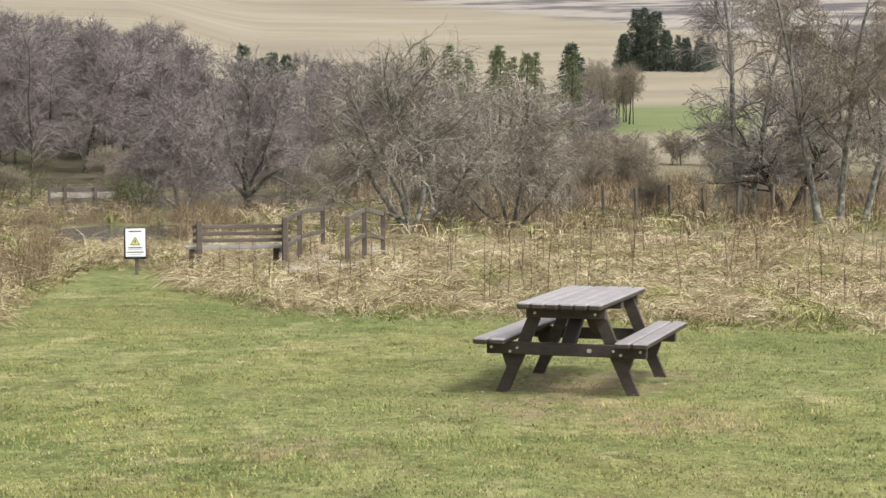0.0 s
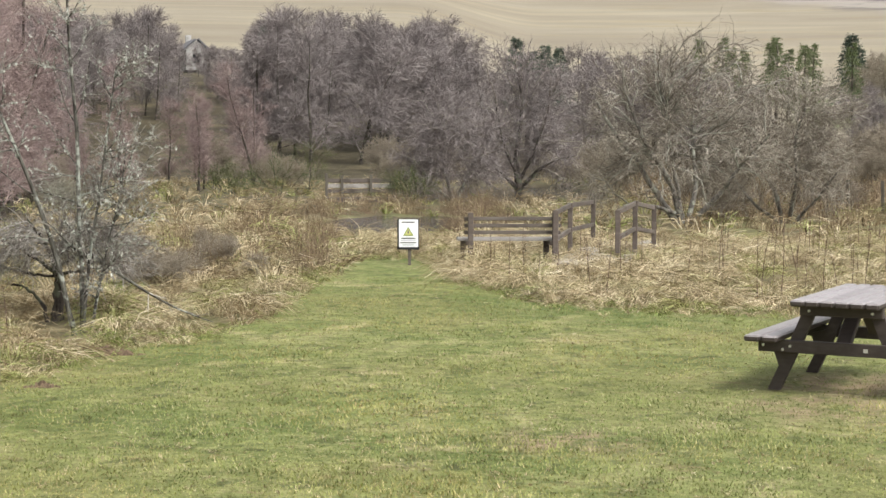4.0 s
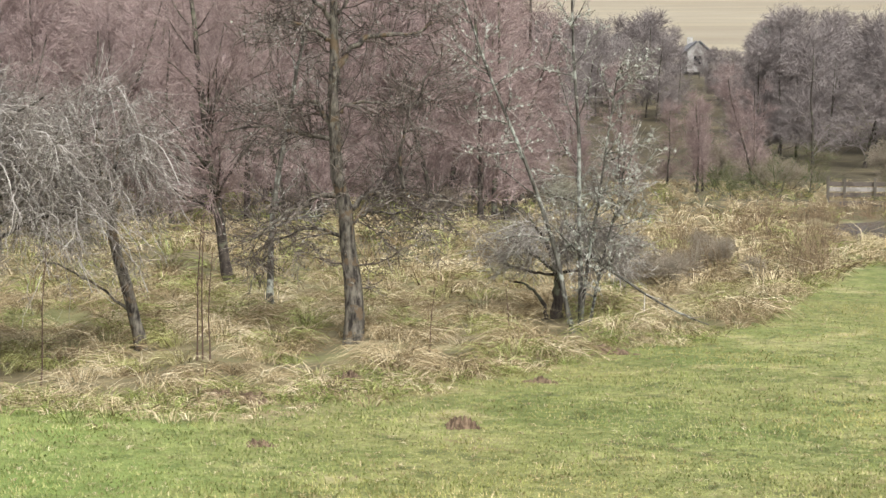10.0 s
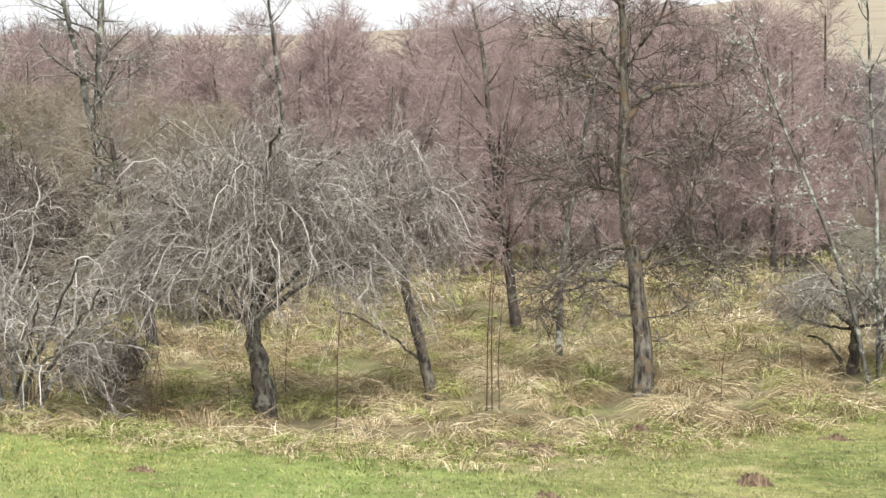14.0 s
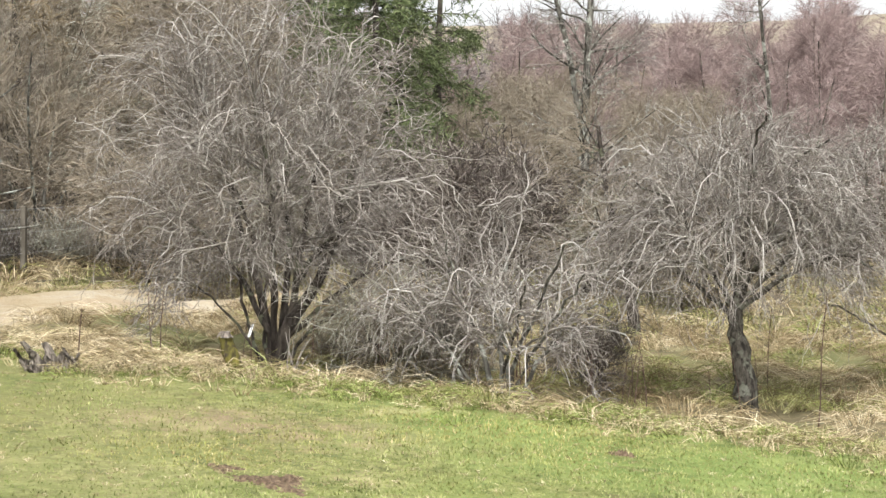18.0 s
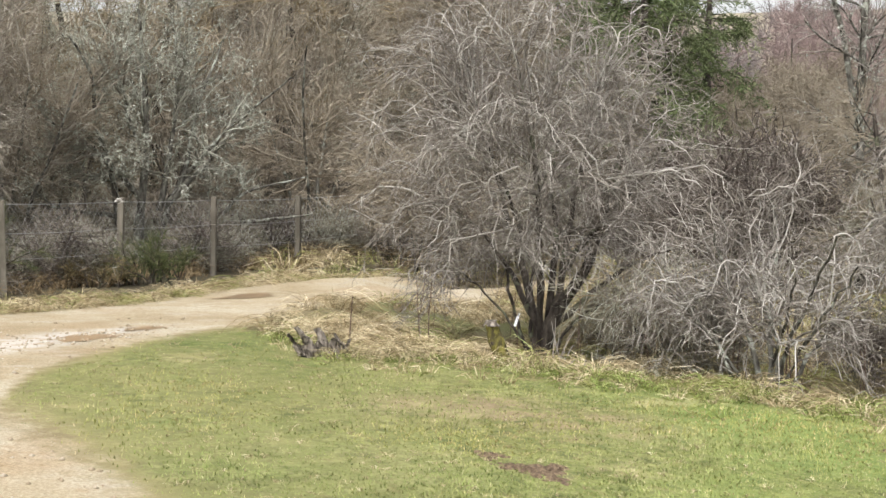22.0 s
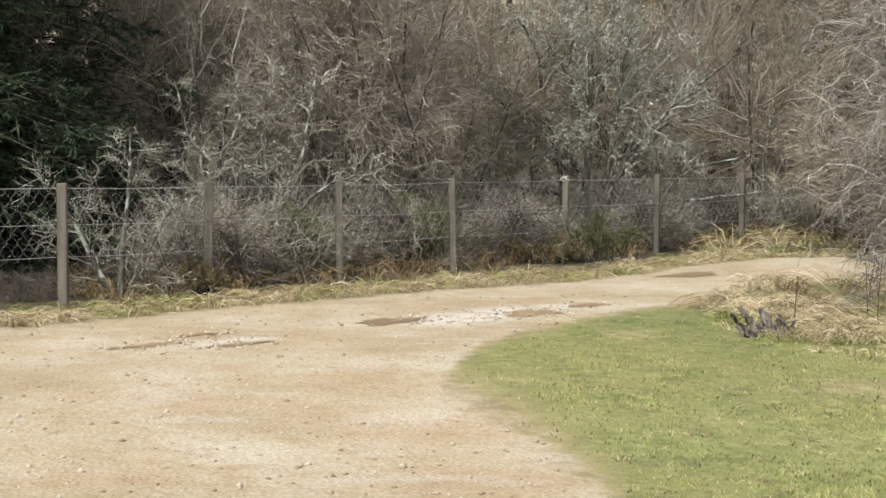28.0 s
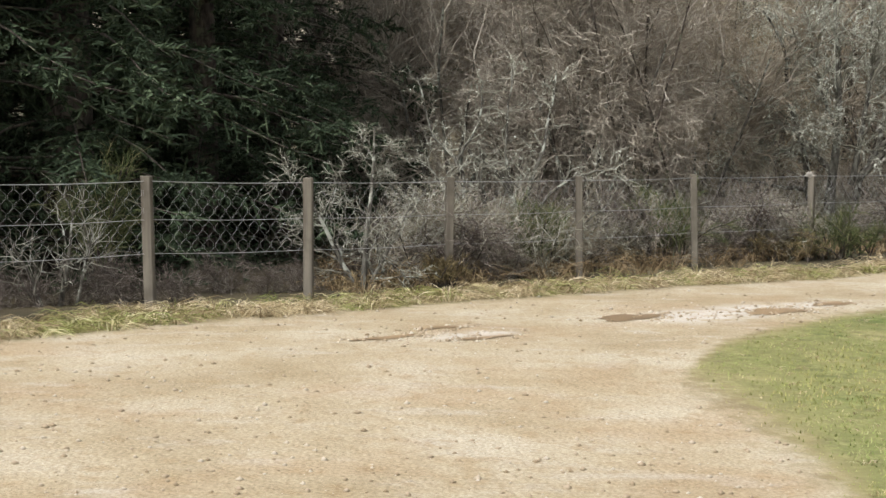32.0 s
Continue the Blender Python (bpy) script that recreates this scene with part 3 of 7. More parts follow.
def tufts(g, lines, per, size):
    """Small lichen clumps along lines, as crumpled stars of blades."""
    pts = np.concatenate([(P[:, :-1] + (P[:, 1:] - P[:, :-1]) * g.uniform(0, 1, (*P[:, :-1].shape[:2], 1))).reshape(-1, 3) for P, R in lines])
    pts = pts[g.permutation(len(pts))[: max(1, int(len(pts) * per))]]
    n = len(pts)
    c = np.repeat(pts, 5, 0) + g.normal(size=(n * 5, 3)) * size * 0.5
    d, e = g.normal(size=(n * 5, 3)) * size, g.normal(size=(n * 5, 3)) * size
    v = np.stack([c - d * 0.5, c + e * 0.6, c + d * 0.6, c - e * 0.5], 1).reshape(-1, 3)
    return v, np.arange(n * 20).reshape(-1, 4)


def tree(az, r, stems, levels, bark, twig, label, category="tree", name="tree", lichen=0.0, lichen_size=0.03, seed=1, group="", ribbons=False, trunk_levels=1):
    """stems: (dx, dy, lean_side, lean_away, height, radius); levels: keyword sets for shoots(), coarse to fine."""
    g = np.random.default_rng(seed)
    x, y = at(az, r)
    a = radians(az)
    side, away = np.array([math.cos(a), math.sin(a), 0]), np.array([-math.sin(a), math.cos(a), 0])
    top = thing(name, Matrix.Translation((x, y, hz(x, y))), label, category, group)
    make_tree(top, g, [((side * s[0] + away * s[1]), side * s[2] + away * s[3] + np.array([0, 0, 1.0]), s[4], s[5]) for s in stems],
              levels, bark, twig, lichen, lichen_size, ribbons, trunk_levels)
    return top


def make_tree(top, g, stems, levels, bark, twig, lichen=0.0, lichen_size=0.03, ribbons=False, trunk_levels=1):
    trunk, finest = [], []
    cur = [stem(g, (s[0][0], s[0][1], -0.15), s[1], s[2], 11, 0.05, s[3]) for s in stems]
    for c in cur:
        part("trunk", quick_mesh("trunk", *tubes([c], 7), [bark], smooth_shade=True), bark, top)
    P, R = np.concatenate([c[0] for c in cur]), np.concatenate([c[1] for c in cur])
    pool = []
    for i, lv in enumerate(levels):
        lv = dict(lv)
        both = lv.pop("both", False)
        P, R = shoots(g, P, R, **lv)
        (trunk if i < trunk_levels else finest).append((P, R))
        pool.append((P, R))
    if not ribbons:
        for P0, R0 in trunk:
            for j in range(len(P0)):
                part("limb", quick_mesh("limb", *tubes([(P0[j:j + 1], R0[j:j + 1])], 5), [bark], smooth_shade=True), bark, top)
    coarse, fine = (trunk if ribbons else []) + finest[:-1], finest[-1:]
    vs, fs = tubes(coarse, 3) if coarse else (np.zeros((0, 3)), np.zeros((0, 4), int))
    v2, f2 = tubes(fine, 2 if ribbons else 3)
    part("crown", quick_mesh("crown", np.concatenate([vs, v2]), np.concatenate([fs, f2 + len(vs)]), [twig]), twig, top)
    if lichen:
        v, f = tufts(g, [*cur, *pool[:2]], lichen, lichen_size)
        tagged(part("lichen", quick_mesh("lichen", v, f, [LICHEN]), LICHEN, top, "pale grey-green lichen tufts"), kind="stuff")


def L(n, span, ang, length, k, droop, wander, **kw):
    return dict(n=n, span=span, ang=ang, length=length, k=k, droop=droop, wander=wander, **kw)


def weeping(len1, len2, n1=16, n2=16, n3=7, tw=0.0024):
    """Arching, drooping crown of a weeping willow or cherry."""
    return [L(n1, (0.45, 1.0), (55, 18), len1, 8, 0.13, 0.13, thick=0.5, tip=0.3, lift=0.6, least=0.008, shorten=0.1),
            L(n2, (0.2, 1.0), (45, 18), len2, 7, 0.2, 0.17, thick=0.5, least=0.0036, tip=0.4),
            L(n3, (0.1, 1.0), (40, 20), len2 * 0.5, 4, 0.14, 0.2, thick=0.8, least=tw, tip=0.5)]


def rounded(len1, len2, n1=14, n2=14, n3=8, n4=4, tw=0.0026, up=0.02, cap=0.04):
    """Dense rounded crown with upswept limbs."""
    return [L(n1, (0.3, 1.0), (48, 14), len1, 6, -up, 0.15, thick=0.5, least=0.012, shorten=0.35, cap=cap),
            L(n2, (0.25, 1.0), (45, 16), len2, 5, 0.03, 0.2, thick=0.45, least=max(0.0042, tw * 1.4), cap=0.016),
            L(n3, (0.15, 1.0), (42, 18), len2 * 0.55, 4, 0.05, 0.25, thick=0.65, least=tw * 1.3),
            L(n4, (0.1, 1.0), (40, 20), len2 * 0.3, 3, 0.05, 0.25, thick=0.8, least=tw)]


def birch(len1, len2, n1=22, n2=9, n3=9, tw=0.0027, low=0.22, cap=9.0, ang=58):
    return [L(n1, (low, 1.0), (ang, 14), len1, 7, -0.03, 0.1, thick=0.4, least=0.008, shorten=0.55, cap=cap),
            L(n2, (0.2, 1.0), (40, 14), len2, 5, 0.03, 0.16, thick=0.55, least=0.005),
            L(n3, (0.1, 1.0), (35, 18), len2 * 0.6, 4, 0.08, 0.18, thick=0.7, least=tw * 1.3)]


def hero(az, r, lines, levels, bark, twig, label, category="tree", name="tree", seed=1, lichen=0.0, lichen_size=0.02, depth=0.5, clear=0):
    """A tree whose main limbs follow given lines: (base radius, tip radius, (side, up), (side, up), ...) in metres."""
    g = np.random.default_rng(seed)
    x, y = at(az, r)
    a = radians(az)
    side, away = np.array([math.cos(a), math.sin(a), 0]), np.array([-math.sin(a), math.cos(a), 0])
    top = thing(name, Matrix.Translation((x, y, hz(x, y))), label, category)
    k, P, R = 14, [], []
    for i, (r0, r1, *pts) in enumerate(lines):
        q = np.array(pts, float)
        t = np.linspace(0, len(q) - 1, k)
        j = np.clip(t.astype(int), 0, len(q) - 2)
        f = (t - j)[:, None]
        p0, p1, p2, p3 = q[np.maximum(j - 1, 0)], q[j], q[j + 1], q[np.minimum(j + 2, len(q) - 1)]
        c = 0.5 * (2 * p1 + (p2 - p0) * f + (2 * p0 - 5 * p1 + 4 * p2 - p3) * f ** 2 + (3 * p1 - p0 - 3 * p2 + p3) * f ** 3)
        far = (g.uniform(-depth, depth) if i else 0.0) * np.linspace(0, 1, k) ** 1.2 * np.linalg.norm(q[-1] - q[0])
        line = side * c[:, :1] + away * far[:, None] + np.array([0, 0, 1.0]) * c[:, 1:]
        line[1:] += g.normal(size=(k - 1, 3)) * 0.012
        if i == 0 or pts[0][1] < 0.15:
            line[0, 2] -= 0.12
        P.append(line)
        R.append(r0 + (r1 - r0) * np.linspace(0, 1, k) ** 0.65)
        sec = quick_mesh("limb", *tubes([(P[-1][None], R[-1][None])], 7), [bark], smooth_shade=True)
        part("trunk" if i == 0 else "limb", sec, bark, top)
    P, R = np.array(P)[clear:], np.array(R)[clear:]
    pool = []
    for lv in levels:
        P, R = shoots(g, P, R, **lv)
        pool.append((P, R))
    vs, fs = tubes(pool[:-1], 3)
    v2, f2 = tubes(pool[-1:], 2)
    part("crown", quick_mesh("crown", np.concatenate([vs, v2]), np.concatenate([fs, f2 + len(vs)]), [twig]), twig, top)
    if lichen:
        v, f = tufts(g, pool[:2], lichen, lichen_size)
        tagged(part("lichen", quick_mesh("lichen", v, f, [LICHEN]), LICHEN, top, "pale grey-green lichen tufts"), kind="stuff")
    return top


def domed(az, r, lines, dome, ribs, levels, bark, rib_mat, twig, label, category="tree", name="tree", seed=1, lichen=0.0, lichen_size=0.02, depth=0.5, clear=0, group="", root=(0.2, 0.6), bend=0.028):
    """A tree whose branches run from its limbs out to a rounded crown and arch over or sweep up there.
    dome: centre (side, up), radii (side, away, up) and the lowest height on the unit dome; ribs: count, inner share, base and tip radius, arch, fall."""
    g = np.random.default_rng(seed)
    x, y = at(az, r)
    a = radians(az)
    frame3 = np.array([[math.cos(a), math.sin(a), 0], [-math.sin(a), math.cos(a), 0], [0, 0, 1.0]])
    top = thing(name, Matrix.Translation((x, y, hz(x, y))), label, category, group)
    k, P, R = 14, [], []
    for i, (r0, r1, *pts) in enumerate(lines):
        q = np.array(pts, float)
        t = np.linspace(0, len(q) - 1, k)
        j = np.clip(t.astype(int), 0, len(q) - 2)
        f = (t - j)[:, None]
        p0, p1, p2, p3 = q[np.maximum(j - 1, 0)], q[j], q[j + 1], q[np.minimum(j + 2, len(q) - 1)]
        c = 0.5 * (2 * p1 + (p2 - p0) * f + (2 * p0 - 5 * p1 + 4 * p2 - p3) * f ** 2 + (3 * p1 - p0 - 3 * p2 + p3) * f ** 3)
        far = (g.uniform(-depth, depth) if i else 0.0) * np.linspace(0, 1, k) ** 1.2 * np.linalg.norm(q[-1] - q[0])
        line = np.stack([c[:, 0], far, c[:, 1]], 1) @ frame3
        line[1:] += g.normal(size=(k - 1, 3)) * 0.1 * r1 + g.normal(size=(k - 1, 3)) * 0.01
        if i == 0 or pts[0][1] < 0.15:
            line[0, 2] -= 0.15
        P.append(line)
        R.append((r0 + (r1 - r0) * np.linspace(0, 1, k) ** 0.65) * (1 + 0.08 * g.normal(size=k)))
        part("trunk" if i == 0 else "limb", quick_mesh("limb", *tubes([(P[-1][None], R[-1][None])], 8), [bark], smooth_shade=True), bark, top)
    hold = np.concatenate([p[(1 if n >= clear else 9):] for n, p in enumerate(P)])
    (cs, cu), radii, low = dome
    n, inner, b0, b1, arch, fall = ribs
    z = g.uniform(low, 1.0, n)
    ph = g.uniform(0, 2 * np.pi, n)
    d = np.stack([np.sqrt(1 - z * z) * np.cos(ph), np.sqrt(1 - z * z) * np.sin(ph), z], 1)
    mid = np.array([cs, 0, cu])
    T = (mid + d * np.array(radii) * (g.uniform(inner, 1.0, n) ** 0.5 * g.normal(1.0, 0.06, n))[:, None]) @ frame3
    out = (d * np.array([1, 1, 0.2])) @ frame3
    near = T + (mid @ frame3 - T) * g.uniform(*root, n)[:, None] - np.array([0, 0, 0.12 * radii[2]])
    S = hold[(np.linalg.norm(near[:, None] - hold[None], axis=2) + np.abs(g.normal(0, 0.12, (n, len(hold))))).argmin(1)]
    span = np.linalg.norm(T - S, axis=1)[:, None]
    up = np.array([0, 0, 1.0])
    B1, B2 = S + (T - S) * 0.4 + up * span * arch, T + up * span * arch * 0.7
    drop = fall * g.uniform(0.3, 1.5, n)[:, None]
    E = T + out * drop * 0.5 - up * drop
    kk = 10
    u = np.linspace(0, 1, kk)[None, :, None]
    Q = S[:, None] * (1 - u) ** 3 + 3 * B1[:, None] * u * (1 - u) ** 2 + 3 * B2[:, None] * u ** 2 * (1 - u) + E[:, None] * u ** 3
    Q[:, 1:] += np.cumsum(g.normal(size=(n, kk - 1, 3)), 1) * span[:, None] * bend
    Q[..., 2] = np.maximum(Q[..., 2], 0.06)
    W = (b0 + (b1 - b0) * np.linspace(0, 1, kk))[None] * g.uniform(0.55, 1.12, (n, 1))
    tagged(part("branchwork", quick_mesh("branchwork", *tubes([(Q, W)], 4), [rib_mat]), rib_mat, top, "arching bare branches"), kind="stuff")
    pool, cur = [], (Q, W)
    for lv in levels:
        cur = shoots(g, *cur, **lv)
        cur[0][..., 2] = np.maximum(cur[0][..., 2], 0.04)
        pool.append(cur)
    v2, f2 = tubes(pool[-1:], 2)
    vs, fs = tubes(pool[:-1], 3)
    part("crown", quick_mesh("crown", np.concatenate([vs, v2]), np.concatenate([fs, f2 + len(vs)]), [twig]), twig, top)
    if lichen:
        v, f = tufts(g, [(Q, W), pool[0]], lichen, lichen_size)
        tagged(part("lichen", quick_mesh("lichen", v, f, [LICHEN]), LICHEN, top, "pale grey-green lichen tufts"), kind="stuff")
    return top


def sized(k, lines):
    """The same limbs, k times as large."""
    return [(r0, r1, *((k * u, k * v) for u, v in pts)) for r0, r1, *pts in lines]


# -- trees near the lawn's edge --
hero(29.9, 16.3, sized(0.96, [
    (0.12, 0.02, (0, 0), (0.02, 0.45), (-0.02, 1.0), (-0.13, 1.53), (-0.17, 2.05), (-0.21, 2.7), (-0.19, 3.25), (-0.19, 3.9), (-0.26, 4.9), (-0.2, 6.2)),
    (0.035, 0.008, (0.0, 1.4), (0.17, 1.55), (0.47, 1.57), (0.82, 1.48), (1.25, 1.4)),
    (0.025, 0.007, (0.0, 1.25), (0.2, 1.36), (0.73, 1.29)),
    (0.045, 0.012, (-0.18, 2.78), (0, 3.06), (0.3, 3.2), (0.67, 3.22), (0.85, 3.35)),
    (0.04, 0.01, (-0.17, 2.05), (-0.3, 2.4), (-0.45, 2.5), (-0.69, 2.45), (-1.16, 2.4)),
    (0.03, 0.008, (-0.2, 2.1), (-0.52, 2.18), (-0.9, 2.24), (-1.35, 2.2)),
    (0.03, 0.008, (-0.2, 3.1), (-0.35, 3.2), (-0.6, 3.3), (-0.9, 3.25)),
    (0.035, 0.008, (-0.19, 3.3), (-0.39, 3.53), (-0.69, 3.64), (-1.08, 4.0)),
    (0.035, 0.008, (-0.14, 1.55), (-0.39, 1.53), (-0.65, 1.36), (-1.03, 1.1)),
    (0.025, 0.006, (-0.05, 1.1), (-0.39, 1.19), (-0.82, 1.06), (-1.1, 1.1)),
    (0.03, 0.008, (-0.17, 3.3), (-0.05, 3.55), (0.2, 3.9), (0.35, 4.4)),
    (0.025, 0.007, (0.56, 1.57), (0.5, 1.95), (0.6, 2.4), (0.86, 2.9)),
    (0.03, 0.008, (-0.2, 4.0), (-0.5, 4.4), (-0.8, 5.0)), (0.03, 0.008, (-0.22, 4.2), (0.2, 4.7), (0.6, 5.2)),
    (0.02, 0.006, (-0.18, 2.4), (0.15, 2.5), (0.5, 2.45), (0.9, 2.55)),
]), [L(18, (0.12, 1.0), (52, 18), 0.75, 7, -0.01, 0.2, thick=0.35, least=0.006, cap=0.012), L(7, (0.15, 1.0), (48, 18), 0.42, 5, 0.0, 0.24, thick=0.6, least=0.004),
    L(4, (0.1, 1.0), (40, 20), 0.26, 3, 0.02, 0.22, thick=0.75, least=0.0036)], BARK_ORANGE, TWIG_DARK,
     "tall bare alder with dark lichened trunk and orange patch", seed=3, lichen=0.03, lichen_size=0.009)
ARCHED = [L(10, (0.1, 1.0), (48, 20), 0.6, 7, 0.09, 0.24, thick=0.5, least=0.004, tip=0.5, shorten=0.2, cap=0.0062), L(5, (0.1, 1.0), (46, 20), 0.34, 4, 0.08, 0.26, thick=0.7, least=0.0026)]
TANGLED = [L(8, (0.1, 1.0), (60, 22), 0.5, 7, 0.05, 0.32, thick=0.55, least=0.0042, tip=0.5, cap=0.0062), L(4, (0.1, 1.0), (52, 20), 0.28, 4, 0.05, 0.3, thick=0.7, least=0.0027)]
domed(37.15, 16.1, sized(0.94, [
    (0.075, 0.035, (0, 0), (-0.09, 0.4), (-0.25, 1.0), (-0.34, 1.53), (-0.42, 1.85), (-0.4, 2.3)),
    (0.018, 0.006, (-0.1, 0.36), (-0.4, 0.6), (-0.75, 0.82), (-1.1, 0.93)),
    (0.03, 0.01, (-0.36, 1.55), (-0.55, 2.0), (-0.6, 2.4)), (0.03, 0.01, (-0.36, 1.55), (-0.23, 2.0), (-0.14, 2.4)),
]), ((-0.4, 1.9), (0.75, 0.7, 0.95), -0.5), (56, 0.4, 0.009, 0.005, 0.28, 0.45), ARCHED, BARK_ORANGE, TWIG_SILVER, TWIG_GREY,
      "slender leaning tree with drooping pale bare twigs", seed=5, clear=2)
domed(42.85, 15.5, [
    (0.12, 0.06, (0, 0), (-0.09, 0.43), (-0.16, 0.8), (-0.13, 1.2)),
    (0.032, 0.009, (-0.15, 0.95), (-0.45, 1.45), (-0.75, 1.95), (-1.1, 2.15)), (0.034, 0.009, (-0.13, 1.1), (-0.27, 1.7), (-0.5, 2.35), (-0.8, 2.6)),
    (0.034, 0.009, (-0.13, 1.15), (0.12, 1.7), (0.35, 2.3), (0.65, 2.55)), (0.032, 0.009, (-0.1, 1.1), (0.35, 1.5), (0.75, 1.95), (1.1, 2.0)),
    (0.03, 0.01, (-0.1, 1.0), (0.3, 1.3), (0.75, 1.5), (1.05, 1.4)), (0.03, 0.01, (-0.16, 0.92), (-0.55, 1.2), (-0.95, 1.4), (-1.25, 1.3)), (0.028, 0.009, (-0.13, 1.2), (-0.06, 1.9), (0.0, 2.5), (0.1, 2.75)),
    (0.028, 0.009, (-0.13, 1.1), (0.1, 1.5), (0.2, 1.9), (0.45, 2.0)), (0.028, 0.009, (-0.13, 1.1), (-0.3, 1.5), (-0.45, 1.8), (-0.6, 1.85)), (0.028, 0.009, (-0.13, 1.15), (-0.1, 1.5), (-0.2, 2.0)),
    (0.028, 0.009, (-0.12, 1.15), (0.05, 1.45), (0.35, 1.7), (0.6, 1.65)),
], ((-0.1, 1.6), (1.42, 1.25, 1.36), -0.36), (200, 0.42, 0.0105, 0.005, 0.27, 0.36), ARCHED, BARK_MOTTLED, TWIG_SILVER, TWIG_GREY,
      "weeping tree with dark trunk and dome of grey twigs", seed=8, depth=1.0, clear=1, root=(0.25, 0.75))
domed(59.45, 16.2, [
    (0.1, 0.03, (0.02, 0), (0.06, 0.3), (0.2, 0.56), (0.4, 0.85), (0.5, 1.1), (0.66, 1.6), (0.8, 2.2)),
    (0.055, 0.014, (-0.02, 0.05), (-0.1, 0.6), (-0.24, 1.07), (-0.4, 1.6), (-0.55, 2.3)), (0.05, 0.014, (0, 0.05), (-0.02, 0.8), (-0.02, 1.5), (-0.16, 2.4), (-0.25, 3.0)),
    (0.05, 0.014, (0.02, 0.05), (0.12, 0.98), (0.1, 2.0), (0.05, 2.8)), (0.05, 0.014, (0.02, 0.05), (0.22, 0.98), (0.33, 1.7), (0.5, 2.4)),
    (0.018, 0.008, (-0.07, 0.05), (-0.4, 0.5), (-0.8, 0.9)), (0.04, 0.01, (0, 0.3), (-0.45, 1.1), (-0.95, 1.55)), (0.04, 0.01, (0.1, 0.33), (0.75, 0.9), (1.2, 1.15)),
    (0.04, 0.01, (0, 0.8), (-0.4, 1.8), (-0.7, 2.6)), (0.04, 0.01, (0.2, 0.9), (0.8, 1.6), (1.2, 2.0)),
    (0.03, 0.012, (-0.1, 0.0), (-0.25, 0.4), (-0.35, 0.9)), (0.03, 0.012, (0.1, 0.0), (0.3, 0.35), (0.6, 0.55)), (0.03, 0.012, (-0.05, 0.0), (-0.1, 0.5), (-0.05, 1.0)),
], ((-0.08, 1.95), (1.75, 1.5, 2.15), -0.74), (310, 0.25, 0.0105, 0.005, 0.16, 0.22), [
    L(9, (0.1, 1.0), (48, 20), 0.55, 7, 0.05, 0.24, thick=0.5, least=0.004, tip=0.5, shorten=0.2, cap=0.006), L(5, (0.1, 1.0), (46, 20), 0.32, 4, 0.05, 0.26, thick=0.7, least=0.0026)],
      BARK_DARK, TWIG_PALE, TWIG_GREY, "large rounded willow with dense bare grey twigs", seed=23, depth=0.6)
domed(51.75, 14.7, [
    (0.035, 0.009, (0, 0), (-0.1, 0.4), (-0.3, 0.9), (-0.45, 1.45)), (0.03, 0.009, (0.1, 0), (0.2, 0.5), (0.4, 1.0), (0.55, 1.45)), (0.03, 0.009, (0.05, 0), (0.05, 0.7), (0.1, 1.3), (0.05, 1.7)),
    (0.025, 0.008, (-0.1, 0), (-0.45, 0.5), (-0.85, 0.9), (-1.05, 0.9)), (0.025, 0.008, (0.2, 0), (0.5, 0.5), (0.85, 0.85), (1.05, 0.8)), (0.024, 0.008, (-0.2, 0.0), (-0.5, 0.6), (-0.7, 1.2)),
    (0.024, 0.008, (0.1, 0), (0.1, 0.5), (-0.1, 1.0)), (0.024, 0.008, (0.1, 0), (0.4, 0.6), (0.75, 1.2)), (0.024, 0.008, (0, 0), (0.15, 0.6), (0.25, 1.1)),
], ((0.0, 0.7), (1.2, 1.0, 1.18), -0.35), (120, 0.3, 0.0105, 0.0055, 0.3, 0.25), TANGLED, BARK_LICHEN, TWIG_SILVER, TWIG_GREY,
      "low weeping shrub of arching silvery twigs", "shrub", "shrub", seed=29, depth=1.0, root=(0.3, 0.75), bend=0.05)
domed(55.4, 15.7, [
    (0.025, 0.01, (0, 0), (-0.15, 0.3), (-0.35, 0.6)), (0.025, 0.01, (0.1, 0), (0.25, 0.3), (0.4, 0.6)), (0.02, 0.008, (0, 0), (0.05, 0.4), (0.0, 0.8)),
], ((0.0, 0.35), (0.95, 0.8, 0.75), -0.3), (40, 0.15, 0.006, 0.0035, 0.2, 0.2), ARCHED, BARK_DARK, TWIG_OCHRE, TWIG_OLIVE,
      "low tangled bramble mound with straw-coloured stems", "shrub", "shrub", seed=30)
